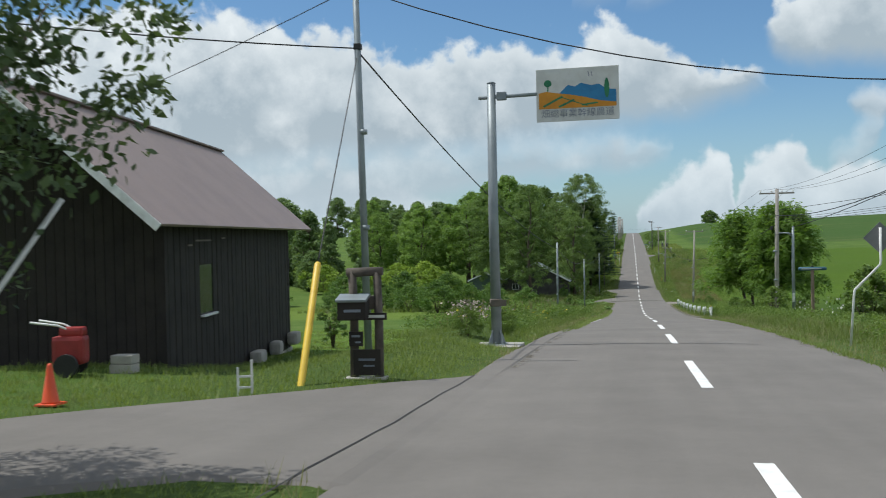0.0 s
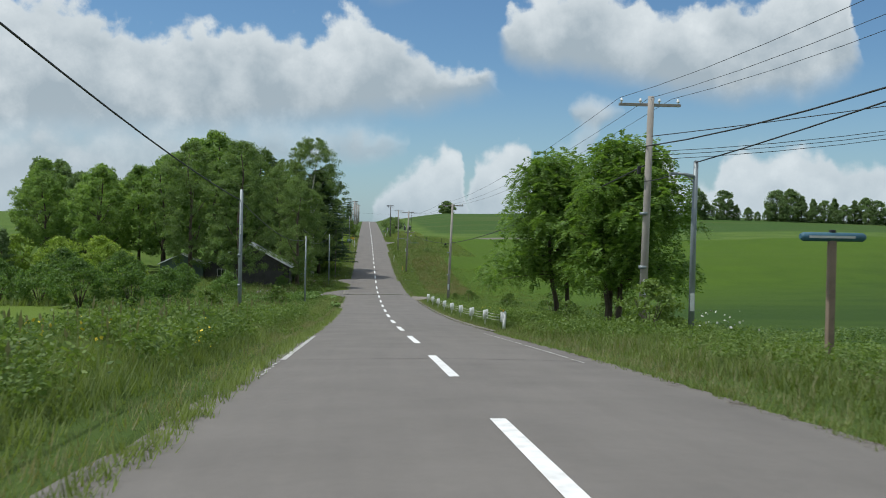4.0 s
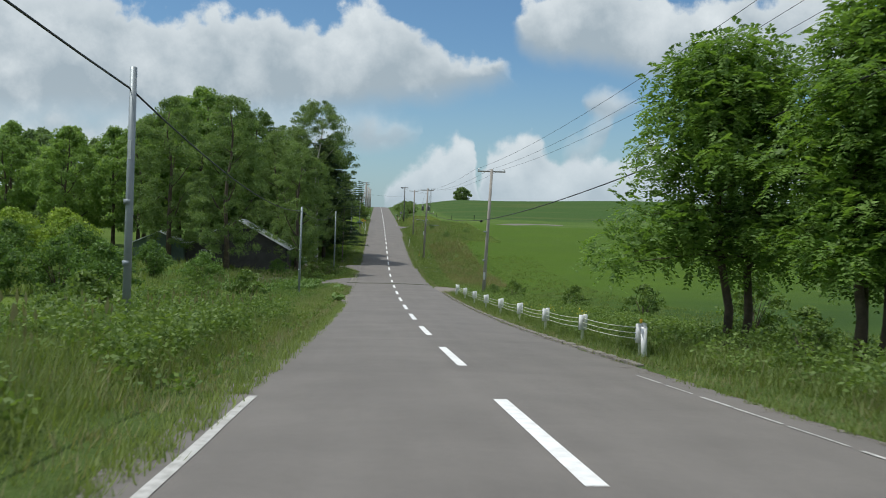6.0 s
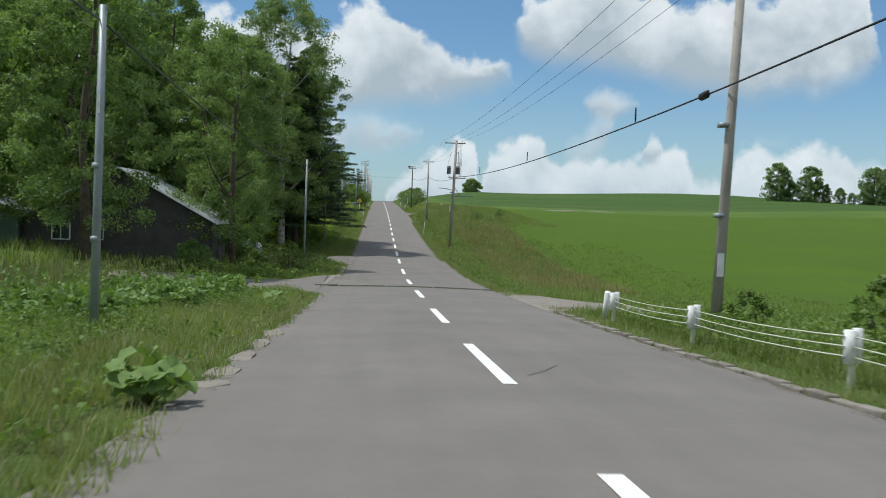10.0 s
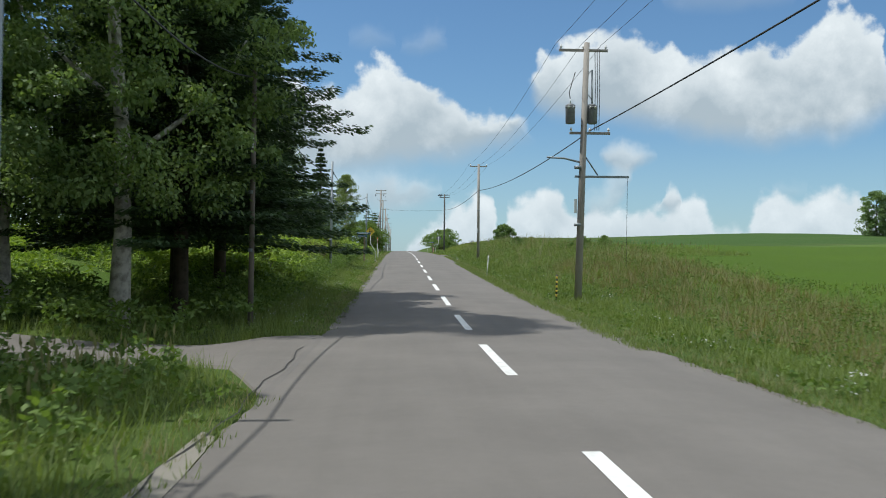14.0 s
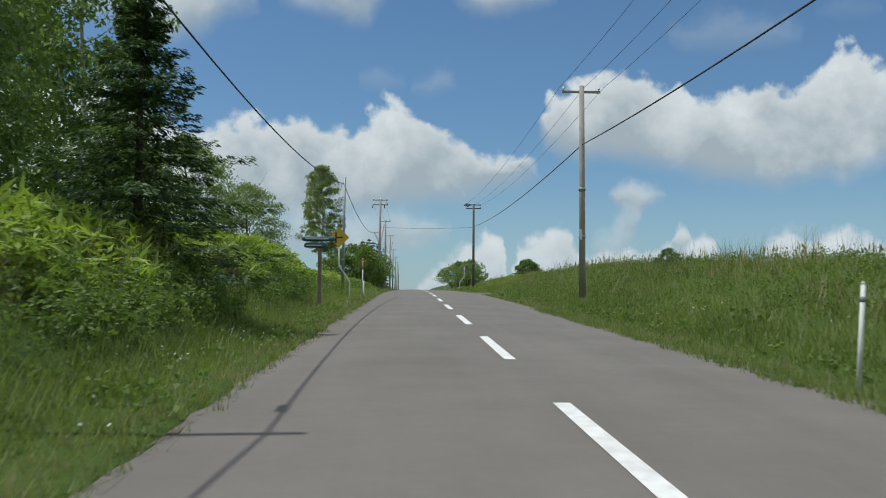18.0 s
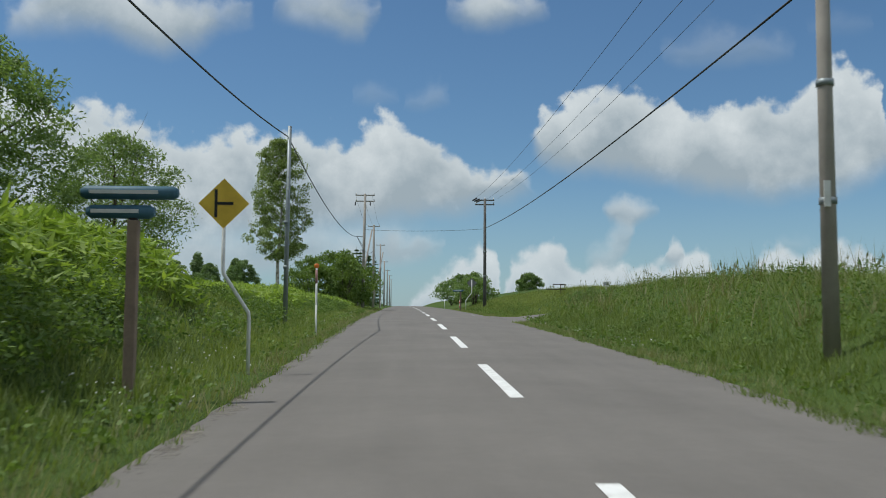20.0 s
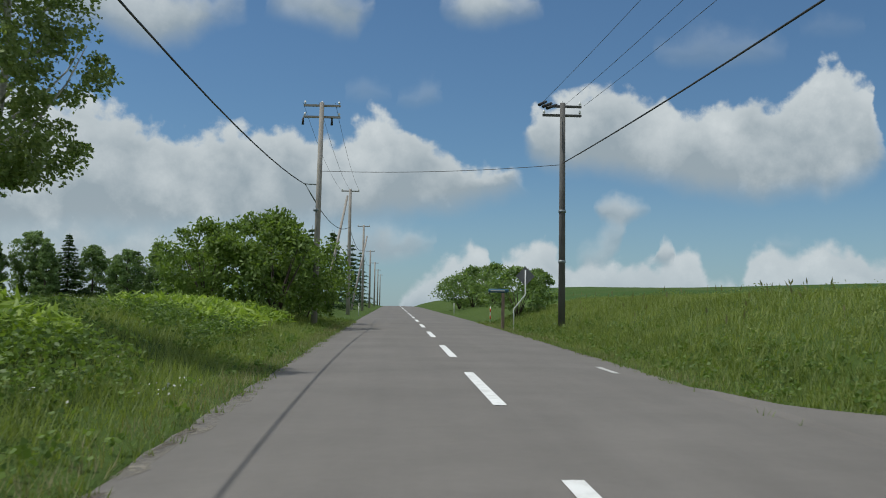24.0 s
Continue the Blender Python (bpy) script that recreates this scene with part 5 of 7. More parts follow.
west = [(sx, sy, 4.22), (L1[0], L1[1], L1[2] - .4), (L2[0], L2[1], L2[2] - .25), (L3[0], L3[1], L3[2] - .3), (-5.8, 168.2, -2.7)]
for a, b_ in zip(west, west[1:]):
    wire(a, b_, .62, .02)
wire((sx, sy, 4.27), (-22, 14, 5.9), .3, .016)
wire((sx, sy, 5.58), (16, 20, 4.29), 2.0, .014)
wire((sx, sy, 5.62), (-24, 35.5, 5.2), .15, .012)
wire((sx, sy, 4.1), (-6.36, 15.66, -.3), 0.02, .012, "guy_wire", "steel guy wire anchored in the verge")
left = [(-5.8, 168.2, -2.7), (L4[0], L4[1], L4[2] - .45), (L5[0], L5[1], L5[2] - .35), (PL[0] - .5, PL[1], .7), (-4.9, 322, 2.2), (-4.9, 356, 3.0), (-5, 392, 3.4)]
for a, b_ in zip(left, left[1:]):
    wire(a, b_, .8, .02)
wire((PL[0], PL[1], 1.3), (PR[0], PR[1], .9), .15, .012)
for off in (-.7, 0, .7):
    wire((PL[0] + off, PL[1], PL[2]), (-4.9 + off, 322, 5.1), .5, .008, "power_line", "thin bare conductor between utility poles", "power lines")


def cable_sheath(x, y, z, l=0.5, r=.09):
    b = bmesh.new()
    tube(b, [(0, -l / 2, .07), (0, -l * .3, 0), (0, l * .3, -.02), (0, l / 2, -.06)], [.03, r, r, .03], 8)
    o = part("cable_closure", b, BLACK)
    o.location = (x, y, z)
    tagged(o, "black cable closure hanging on the overhead cable", "cable fitting", "cable fittings")


cable_sheath(5.55, 113.4, -3.4)
cable_sheath(L4[0], L4[1] + 1.4, L4[2] - .5, .5, .06)
for y in (119.5, 137.5, 156, 66.5, 79):
    u = (y - P3[1]) / (P4[1] - P3[1]) if y > 111 else (y - P1[1]) / (P3[1] - P1[1])
    a, b_ = ((P3, P4) if y > 111 else (P1, P3))
    za, zb = ((-3.3, -2.85) if y > 111 else (.3, -3.3))
    o = part("cable_tag", bm_box(0, 0, 0, .04, .04, .42, .008), BLACK)
    o.location = (a[0] + (b_[0] - a[0]) * u, y, za + (zb - za) * u - .45 * 4 * u * (1 - u) + .22)
    tagged(o, "short black marker on the overhead cable", "cable fitting", "cable fittings")


# street lamp by the fence
def street_lamp(x, y, top):
    ob = thing("street_lamp", (x, y, gz(x, y) - .05), "galvanised street lamp with a short arm", "street lamp")
    h = top - gz(x, y)
    part("pole", bm_tube([(0, 0, -.2), (0, 0, h * .6), (.03, 0, h)], [.09, .08, .065], 12), GALV, ob)
    part("pole_cap", bm_tube([(.03, 0, h), (.03, 0, h + .05)], [.07, .03], 12), GALV, ob)
    part("arm", bm_tube([(.03, 0, h - .42), (-.3, 0, h - .35), (-.55, 0, h - .33)], [.06, .045, .035], 8), GALV, ob)
    part("gusset", bm_tube([(.02, 0, h - .62), (-.22, 0, h - .39)], .025, 6), GALV, ob)
    part("lamp_head", bm_box(-.62, 0, h - .34, .22, .14, .08, .025), GALV, ob)
    part("marker_plate", bm_box(-.02, -.1, 1.2, .12, .015, .5), WHITE, ob)


street_lamp(7.83, 56.3, .25)


# ---- guard fence ----
CREAM = plain("cream_coating", (0.62, 0.64, 0.50), (0.48, 0.50, 0.38), 0.55, 0, 3, 30)
YELLOW_CAP = plain("amber_plastic", (0.75, 0.42, 0.04), None, 0.4)


def guard_fence():
    fence = thing("guard_fence", (0, 0, 0), "low cable guard fence with white capped posts", "fence")
    ends = []
    for i in range(9):
        y = 69.0 + 5.81 * i
        x = 4.3 - .006 * i
        z = float(road_z(y))
        ends.append((x, y, z))
        p = part("post", bm_tube([(0, 0, -.3), (0, 0, .66)], [.045, .045], 10), CREAM, fence)
        p.location = (x, y, z)
        b = bmesh.new()
        tube(b, [(-.045, -.02, .255), (-.045, -.02, .26), (-.045, -.02, .67), (-.045, -.02, .675)], [.06, .075, .075, .06], 14)
        tube(b, [(.07, .02, .265), (.07, .02, .27), (.07, .02, .69), (.07, .02, .695)], [.05, .062, .062, .05], 14)
        part("sleeve", b, WHITE, p, "white painted double sleeve")
        for hz in (.34, .465, .59):
            part("cable_clip", bm_box(-.125, -.02, hz, .016, .05, .03, .004), GALV, p, "grey steel clip")
        if i == 0:
            part("reflector", bm_tube([(0, 0, .69), (0, 0, .76), (0, 0, .78)], [.03, .035, .02], 10), YELLOW_CAP, p, "amber reflector on top")
    for (x, y, z), dy in ((ends[0], -.35), (ends[-1], 1.0)):
        p = part("end_post", bm_tube([(0, 0, -.2), (0, -dy * .3, .64)], [.06, .07], 10), WHITE, fence)
        p.location = (x, y + dy, z)
    for hz in (.34, .465, .59):
        for (x0, y0, z0), (x1, y1, z1) in zip(ends, ends[1:]):
            pts = [(x0 + (x1 - x0) * k / 6, y0 + (y1 - y0) * k / 6, z0 + (z1 - z0) * k / 6 + hz - .05 * 4 * (k / 6) * (1 - k / 6)) for k in range(7)]
            part("cable", bm_tube(pts, .010, 6), CREAM, fence, "cream coated steel cable")


guard_fence()
kerb = tagged(thing("kerb", (0, 0, 0), "row of low worn concrete kerb blocks", "kerb"), kind="structure")
kb = bmesh.new()
box(kb, 0, 0, 0, .16, .585, .2, .018)
kme = bpy.data.meshes.new("kerb_block")
kb.to_mesh(kme)
kb.free()
kme.materials.append(plain("kerb_concrete", (0.25, 0.23, 0.20), (0.12, 0.108, 0.09), 0.95, 0, 2.5, 30, 0.4, 0.4))
for i in range(88):
    y = 66.5 + .6 * i
    o = new("kerb_block", kme)
    o.parent = kerb
    o.matrix_basis = pose(3.52 + .02 * math.sin(i * 1.9), y, float(road_z(y)) - .105 + .014 * math.sin(i * 2.7), -3.2, 0, 1.2 * math.sin(i * 3.1))


# ---- signs and markers ----
def flat(name, pts, mat, y, parent, label=""):
    """A thin plate with the outline pts (x, z), its face towards the road's start."""
    bm = bmesh.new()
    f = bm.faces.new([bm.verts.new((px_, y, pz_)) for px_, pz_ in pts])
    bmesh.ops.recalc_face_normals(bm, faces=[f])
    ex = bmesh.ops.extrude_face_region(bm, geom=[f])
    bmesh.ops.translate(bm, vec=(0, -.003, 0), verts=[v for v in ex["geom"] if isinstance(v, bmesh.types.BMVert)])
    bmesh.ops.recalc_face_normals(bm, faces=bm.faces[:])
    return part(name, bm, mat, parent, label)


def lettering(text, size, mat, parent, at, squeeze=1.0):
    cu = bpy.data.curves.new("lettering", "FONT")
    cu.body, cu.size, cu.align_x, cu.extrude = text, size, "CENTER", 0.002
    tmp = new("lettering_source", cu)
    me = bpy.data.meshes.new_from_object(tmp)
    bpy.data.objects.remove(tmp)
    me.materials.clear()
    me.materials.append(mat)
    ob = part("lettering", me, None, parent)
    ob.matrix_basis = pose(*at, 90, 0, 0) @ Matrix.Diagonal((squeeze, 1, 1, 1))
    return ob


SIGN_WHITE = plain("sign_white", (0.62, 0.63, 0.62), (0.5, 0.5, 0.48), 0.5, 0, 3, 30)
SIGN_BLUE = plain("sign_blue", (0.02, 0.20, 0.42), (0.015, 0.15, 0.33), 0.5)
SIGN_ORANGE = plain("sign_orange", (0.62, 0.27, 0.015), (0.5, 0.2, 0.01), 0.5)
SIGN_GREEN = plain("sign_green", (0.02, 0.22, 0.10), None, 0.5)
SIGN_GREY = plain("sign_grey", (0.24, 0.27, 0.33), None, 0.6)
SIGN_BACK = plain("sign_back", (0.22, 0.22, 0.23), (0.15, 0.15, 0.15), 0.6, 0.3)
GUIDE_WOOD = plain("brown_post_timber", (0.27, 0.20, 0.15), (0.15, 0.11, 0.085), 0.85, 0, 2.5, 40)
GUIDE_BLUE = plain("guide_board_blue", (0.045, 0.13, 0.19), (0.03, 0.09, 0.13), 0.6)


def gantry_sign():
    x, y = -4.71, 25.64
    z = -2.86
    ob = thing("gantry_sign", (x, y, z), "grey steel sign post with a painted landscape panel on an arm", "road sign", turn=-2)
    H = 7.08
    part("pole", bm_tube([(0, 0, 0), (-.02, 0, 3.5), (0, 0, H)], [.145, .135, .115], 16), GALV, ob)
    part("pole_cap", bm_tube([(0, 0, H), (0, 0, H + .04)], [.125, .06], 14), GALV, ob)
    b = bmesh.new()
    box(b, 0, 0, .02, .5, .5, .03, .005)
    part("base_plate", b, GALV, ob)
    for k in range(4):
        a = k * math.pi / 2 + math.pi / 4
        b = bmesh.new()
        f = [b.verts.new(v) for v in ((.13, 0, .03), (.3, 0, .03), (.14, 0, .42))]
        face = b.faces.new(f)
        ex = bmesh.ops.extrude_face_region(b, geom=[face])
        bmesh.ops.translate(b, vec=(0, .02, 0), verts=[v for v in ex["geom"] if isinstance(v, bmesh.types.BMVert)])
        g_ = part("gusset", b, GALV, ob)
        g_.rotation_euler = (0, 0, a)
    for k in range(4):
        a = k * math.pi / 2
        p = part("bolt", bm_tube([(0, 0, .03), (0, 0, .1)], [.02, .02], 6), GALV, ob)
        p.location = (.2 * math.cos(a), .2 * math.sin(a), 0)
    part("plinth", bm_box(.05, 0, -.12, 1.25, 1.1, .26, .02), CONCRETE, ob, "pale concrete plinth")
    part("band", bm_tube([(0, 0, 1.05), (0, 0, 1.25)], [.17, .17], 14), WOOD_POLE, ob, "rusty band with small plate")
    part("band_plate", bm_box(.1, -.17, 1.15, .42, .02, .16, .004), WOOD_POLE, ob)
    part("arm", bm_tube([(-.35, 0, H - .38), (1.25, 0, H - .36)], [.055, .05], 10), GALV, ob)
    part("arm_flange", bm_box(.28, 0, H - .36, .26, .14, .22, .02), GALV, ob)
    panel = part("panel", bm_box(2.31, 0, H - .42, 2.18, .05, 1.4, .01), SIGN_WHITE, ob, "white panel with painted hills")
    part("stiffener", bm_box(2.3, .05, H - .36, 2.0, .06, .08), GALV, panel)
    cx, cz = 2.31, H - .42
    o = lambda u, v: (cx - 1.02 + 2.04 * u, cz + .63 - 1.26 * v)
    flat("mountain", [o(.0, .56), o(.25, .5), o(.38, .3), o(.47, .34), o(.55, .27), o(.68, .33), o(.78, .31), o(.88, .42), o(1, .44), o(1, .78), o(0, .78)], SIGN_BLUE, -.028, panel)
    flat("hill", [o(0, .45), o(.1, .42), o(.22, .46), o(.4, .5), (o(.6, .57)), o(.8, .66), o(1, .7), o(1, .785), o(0, .785)], SIGN_ORANGE, -.033, panel)
    for u0, v0, u1, v1 in ((.05, .72, .3, .52), (.3, .55, .62, .74), (.25, .74, .45, .6), (.55, .72, .75, .68)):
        flat("furrow", [o(u0, v0), o(u0 + .02, v0 + .03), o(u1 + .02, v1 + .03), o(u1, v1)], SIGN_GREEN, -.038, panel)
    flat("round_tree", [o(.12 + .05 * math.cos(a), .25 + .075 * math.sin(a)) for a in np.linspace(0, 2 * math.pi, 14)[:-1]], SIGN_GREEN, -.03, panel)
    flat("round_tree_stem", [o(.113, .3), o(.127, .3), o(.127, .42), o(.113, .42)], SIGN_GREEN, -.03, panel)
    flat("poplar", [o(.88 + .032 * math.cos(a), .4 + .21 * math.sin(a)) for a in np.linspace(0, 2 * math.pi, 14)[:-1]], SIGN_GREEN, -.039, panel)
    flat("smoke", [o(.64, .04), o(.65, .04), o(.66, .14), o(.65, .14)], SIGN_GREY, -.03, panel)
    flat("smoke", [o(.68, .04), o(.69, .04), o(.7, .14), o(.69, .14)], SIGN_GREY, -.03, panel)
    lettering("畑総事業幹線農道", .235, SIGN_GREY, panel, (cx, -.03, cz - .575), 1.03)


gantry_sign()


def arrow_post(x, y, bend, label, sign=None, h1=1.15, h2=2.9, group="bent sign posts", lean=0.0):
    """A white tube post with a kink that carries a sign."""
    z = gz(x, y)
    ob = thing("bent_sign_post", (x, y, z), label, "road sign", group)
    pts = [(-lean, 0, -.2), (0, 0, h1 - .05), (bend * .03, 0, h1 + .02), (bend * .5, 0, h1 + .32), (bend * .97, 0, h1 + .62), (bend, 0, h1 + .7), (bend, 0, h2)]
    part("post", bm_tube(pts, .03, 10), WHITE, ob)
    if sign:
        mat, size = sign
        b = bmesh.new()
        box(b, 0, 0, 0, size, .012, size, .0)
        bmesh.ops.rotate(b, cent=(0, 0, 0), matrix=Matrix.Rotation(math.pi / 4, 3, "Y"), verts=b.verts[:])
        pl_ = part("sign_plate", b, mat, ob)
        pl_.location = (bend, -.045 if mat is YELLOW else .045, h2 - .25)
        if mat is YELLOW:
            part("junction_bar", bm_box(-.12, -.012, 0, .045, .006, .44), BLACK, pl_)
            part("junction_arm", bm_box(.02, -.012, 0, .26, .006, .045), BLACK, pl_)
            b = bm_box(0, .012, 0, size * .5, .014, .03)
            part("sign_bracket", b, GALV, pl_)
    return ob


arrow_post(4.26, 24.9, .62, "white bent post with the grey back of a diamond sign", (SIGN_BACK, .55), 1.37, 2.9, lean=.12)
arrow_post(-3.8, 224.45, -.42, "white bent post with a yellow diamond junction sign", (YELLOW, .56), .95, 2.92)
arrow_post(3.85, 288.6, .5, "white bent post with the grey back of a diamond sign", (SIGN_BACK, .6), .9, 2.6)


def guide_sign(x, y, boards, label, h=2.3, mat=None):
    z = gz(x, y)
    ob = thing("guide_signpost", (x, y, z), label, "signpost", "wooden guide signposts")
    b = bmesh.new()
    box(b, 0, 0, h / 2 - .15, .13, .13, h + .3, .015)
    part("post", b, mat or GUIDE_WOOD, ob)
    part("post_cap", bm_box(0, 0, h + .06, .1, .1, .25, .02), BLACK, ob)
    for dz, x0, w in boards:
        b = bmesh.new()
        tube(b, [(x0 - w / 2, -.02, h + dz), (x0 - w / 2 + .06, -.02, h + dz), (x0 + w / 2 - .06, -.02, h + dz), (x0 + w / 2, -.02, h + dz)], [.05, .085, .085, .05], 10)
        bd = part("board", b, GUIDE_BLUE, ob, "round-ended blue-grey log board")
        part("board_lettering", bm_box(x0 - .05, -.107, h + dz, w * .7, .006, .045), SIGN_WHITE, bd)


guide_sign(-4.62, 220.9, [(.33, -.05, 1.15), (.1, -.15, .8)], "timber guide post with blue-grey finger boards", 2.12)
guide_sign(7.2, 47.0, [(.05, 0, 1.25)], "timber guide post with one blue board", 2.26)
guide_sign(3.45, 289.2, [(.1, -.2, .9)], "timber guide post with a dark finger board", 1.6)


def delineator(x, y, h, label, cap=None, r=.028, stripes=()):
    ob = thing("delineator_post", (x, y, gz(x, y)), label, "marker post", "marker posts beside the road")
    part("post", bm_tube([(0, 0, -.2), (0, 0, h)], [r, r * .92], 10), WHITE, ob)
    part("post_cap", bm_tube([(0, 0, h), (0, 0, h + .03)], [r, r * .5], 10), WHITE, ob)
    for z0, z1, m in stripes:
        part("stripe", bm_tube([(0, 0, z0), (0, 0, z1)], [r * 1.06] * 2, 10), m, ob)
    if cap:
        b = bmesh.new()
        tube(b, [(0, -.03, h + .06), (0, -.024, h + .06), (0, .024, h + .06), (0, .03, h + .06)], [.03, .075, .075, .03], 16)
        part("reflector", b, cap, ob, "round orange reflector")
    return ob


REFL = plain("orange_reflector", (0.75, 0.20, 0.03), (0.6, 0.15, 0.02), 0.3)
delineator(-3.92, 237.3, 1.95, "white marker post topped with an orange reflector", REFL, .033, ((.75, .82, SIGN_GREY), (1.5, 1.9, plain("faded_red", (.45, .25, .23)))))
delineator(3.5, 198.15, 1.22, "slim white marker post leaning in the verge", None, .028, ((1.02, 1.08, SIGN_GREY),)).rotation_euler = (0, radians(4), 0)
delineator(-3.8, 236.0, .9, "slim white marker post in the verge")
delineator(4.0, 300, .9, "slim red and white marker post", None, .03, ((.2, .4, ORANGE), (.6, .8, ORANGE)))
delineator(-3.9, 318, .9, "slim white marker post in the verge")
delineator(3.9, 330, 1.0, "slim white marker post in the verge")


def striped_bollard(x, y):
    ob = thing("striped_bollard", (x, y, gz(x, y)), "slim yellow and black striped marker pole", "marker post")
    part("post", bm_tube([(0, 0, -.1), (.02, 0, .95)], [.035, .035], 10), BLACK, ob)
    for k in range(5):
        b = bmesh.new()
        tube(b, [(.004 * k, 0, .12 + k * .17), (.004 * k + .003, 0, .2 + k * .17)], [.039, .039], 10)
        part("stripe", b, YELLOW, ob)


striped_bollard(4.25, 177.6)


def field_board(x, y):
    ob = thing("field_notice", (x, y, gz(x, y)), "small white notice board on a thin post", "notice")
    part("post", bm_tube([(0, 0, -.2), (0, 0, 1.15)], [.02, .02], 8), WHITE, ob)
    bd = part("board", bm_box(0, -.02, 1.2, .32, .02, .26, .006), WHITE, ob)
    part("printed_line", bm_box(0, -.033, 1.24, .24, .004, .04), SIGN_GREY, bd)
    part("printed_line", bm_box(0, -.033, 1.16, .2, .004, .03), SIGN_GREY, bd)


field_board(9.4, 259.6)


def farm_gate(x, y):
    ob = thing("rusty_farm_bar", (x, y, gz(x, y)), "rusty low farm implement on the grass bank", "farm implement", turn=10)
    part("bar", bm_box(.1, 0, .62, .75, .06, .05, .01), BARK, ob)
    part("bar", bm_box(-.1, 0, .34, 1.2, .06, .05, .01), BARK, ob)
    part("leg", bm_box(.2, .05, .25, .05, .05, .8, .01), BARK, ob)


farm_gate(7.3, 262.6)


# ---- the barn and what stands round it ----
def barn():
    ob = thing("barn", (-13.77, 23.3, -3.6), "dark tarred timber barn with a brown metal gable roof", "barn", turn=9.1)
    L, W, eave, ridge = 6.2, 2.6, 4.49, 6.83
    bw = .2
    n = int(2 * L / bw)
    wall_e = part("wall", bm_box(W - .06, 0, eave / 2, .06, 2 * L, eave), BOARD, ob)
    wall_w = part("wall", bm_box(-W + .06, 0, eave / 2, .06, 2 * L, eave), BOARD, ob)
    shared = {}

    def board(parent, x, y, z0, z1, turn):
        key = round(z1 - z0, 2)
        if key not in shared:
            b = bmesh.new()
            box(b, 0, 0, (z1 - z0) / 2, .025, bw - .012, z1 - z0, .005)
            me = bpy.data.meshes.new("board")
            b.to_mesh(me)
            b.free()
            me.materials.append(BOARD)
            shared[key] = me
        o = new("board", shared[key])
        o.parent = parent
        o.matrix_basis = pose(x, y, z0, 0, 0, turn)

    win = (-3.85, -2.7)
    for k in range(n):
        y = -L + bw * (k + .5)
        off = .006 * math.sin(k * 2.7)
        if win[0] < y < win[1]:
            board(wall_e, W + off, y, 0.1, 2.1, 0)
            board(wall_e, W + off, y, 3.2, eave, 0)
        else:
            board(wall_e, W + off, y, 0.1, eave, 0)
    for sy in (-1, 1):
        b = bmesh.new()
        f = b.faces.new([b.verts.new((v[0], sy * (L - .05), v[1])) for v in ((-W, 0), (W, 0), (W, eave), (0, ridge - .25), (-W, eave))])
        ex = bmesh.ops.extrude_face_region(b, geom=[f])
        bmesh.ops.translate(b, vec=(0, -.06 * sy, 0), verts=[v for v in ex["geom"] if isinstance(v, bmesh.types.BMVert)])
        bmesh.ops.recalc_face_normals(b, faces=b.faces[:])
        g_ = part("gable_wall", b, BOARD, ob)
        for k in range(int(2 * W / bw)):
            x = -W + bw * (k + .5)
            top = eave + (ridge - .25 - eave) * (1 - abs(x) / W) - .05
            board(g_, x, sy * (L - .02), .1, top, 90)
    run, rise = W + .5, ridge - eave + .0
    for sx in (-1, 1):
        slope = math.hypot(run, rise + .5 * rise / W)
        ang = math.atan2(rise, W)
        b = bmesh.new()
        box(b, 0, 0, 0, run / math.cos(ang), 2 * L + 3.2, .06, .01)
        r_ = part("roof_slope", b, ROOF, ob)
        r_.matrix_basis = Matrix.Translation((sx * run / 2, 0, ridge - run / 2 * math.tan(ang))) @ Matrix.Rotation(sx * ang, 4, "Y")
        for sy in (-1, 1):
            b = bmesh.new()
            box(b, 0, 0, -.06, run / math.cos(ang), .04, .16)
            fb = part("fascia", b, WHITE if (sx, sy) == (1, -1) else ROOF, r_, "weathered white fascia board" if (sx, sy) == (1, -1) else "")
            fb.location = (0, sy * (L + 1.62), 0)
    part("ridge_cap", bm_box(0, 0, ridge + .03, .3, 2 * L + 3.2, .06, .02), ROOF, ob)
    wn = part("window", bm_box(W - .02, (win[0] + win[1]) / 2, 2.65, .04, 1.15, 1.1), plain("dark_glass", (.03, .045, .03), None, .15), ob)
    part("window_sill", bm_box(W + .06, (win[0] + win[1]) / 2, 2.05, .1, 1.15, .05, .01), WHITE, wn)
    for z0, y0, w in ((3.75, -3.6, 1.2), (3.8, -1.9, .25), (3.65, -4.6, .3)):
        part("wall_batten", bm_box(W + .04, y0, z0, .03, w, .04), WOOD_POLE, ob)
    part("footing", bm_box(0, 0, .05, 2 * W + .12, 2 * L + .12, .3, .02), CONCRETE, ob)
    for k, y0 in enumerate((-3.2, .6, 2.9, 5.6)):
        st = part("foundation_stone", bm_box(W + .25, y0, .55, .35, .5 + .2 * (k % 2), .4, .1), CONCRETE, ob)
    return ob


barn()


def traffic_cone(x, y):
    ob = thing("traffic_cone", (x, y, gz(x, y) + .02), "plain orange traffic cone on the grass edge", "traffic cone", scale=.78)
    part("base", bm_box(0, 0, .02, .38, .38, .04, .015), ORANGE, ob)
    part("cone", bm_tube([(0, 0, .04), (0, 0, .07), (0, 0, .66), (0, 0, .7)], [.16, .14, .04, .03], 18), ORANGE, ob)


traffic_cone(-8.6, 11.3)


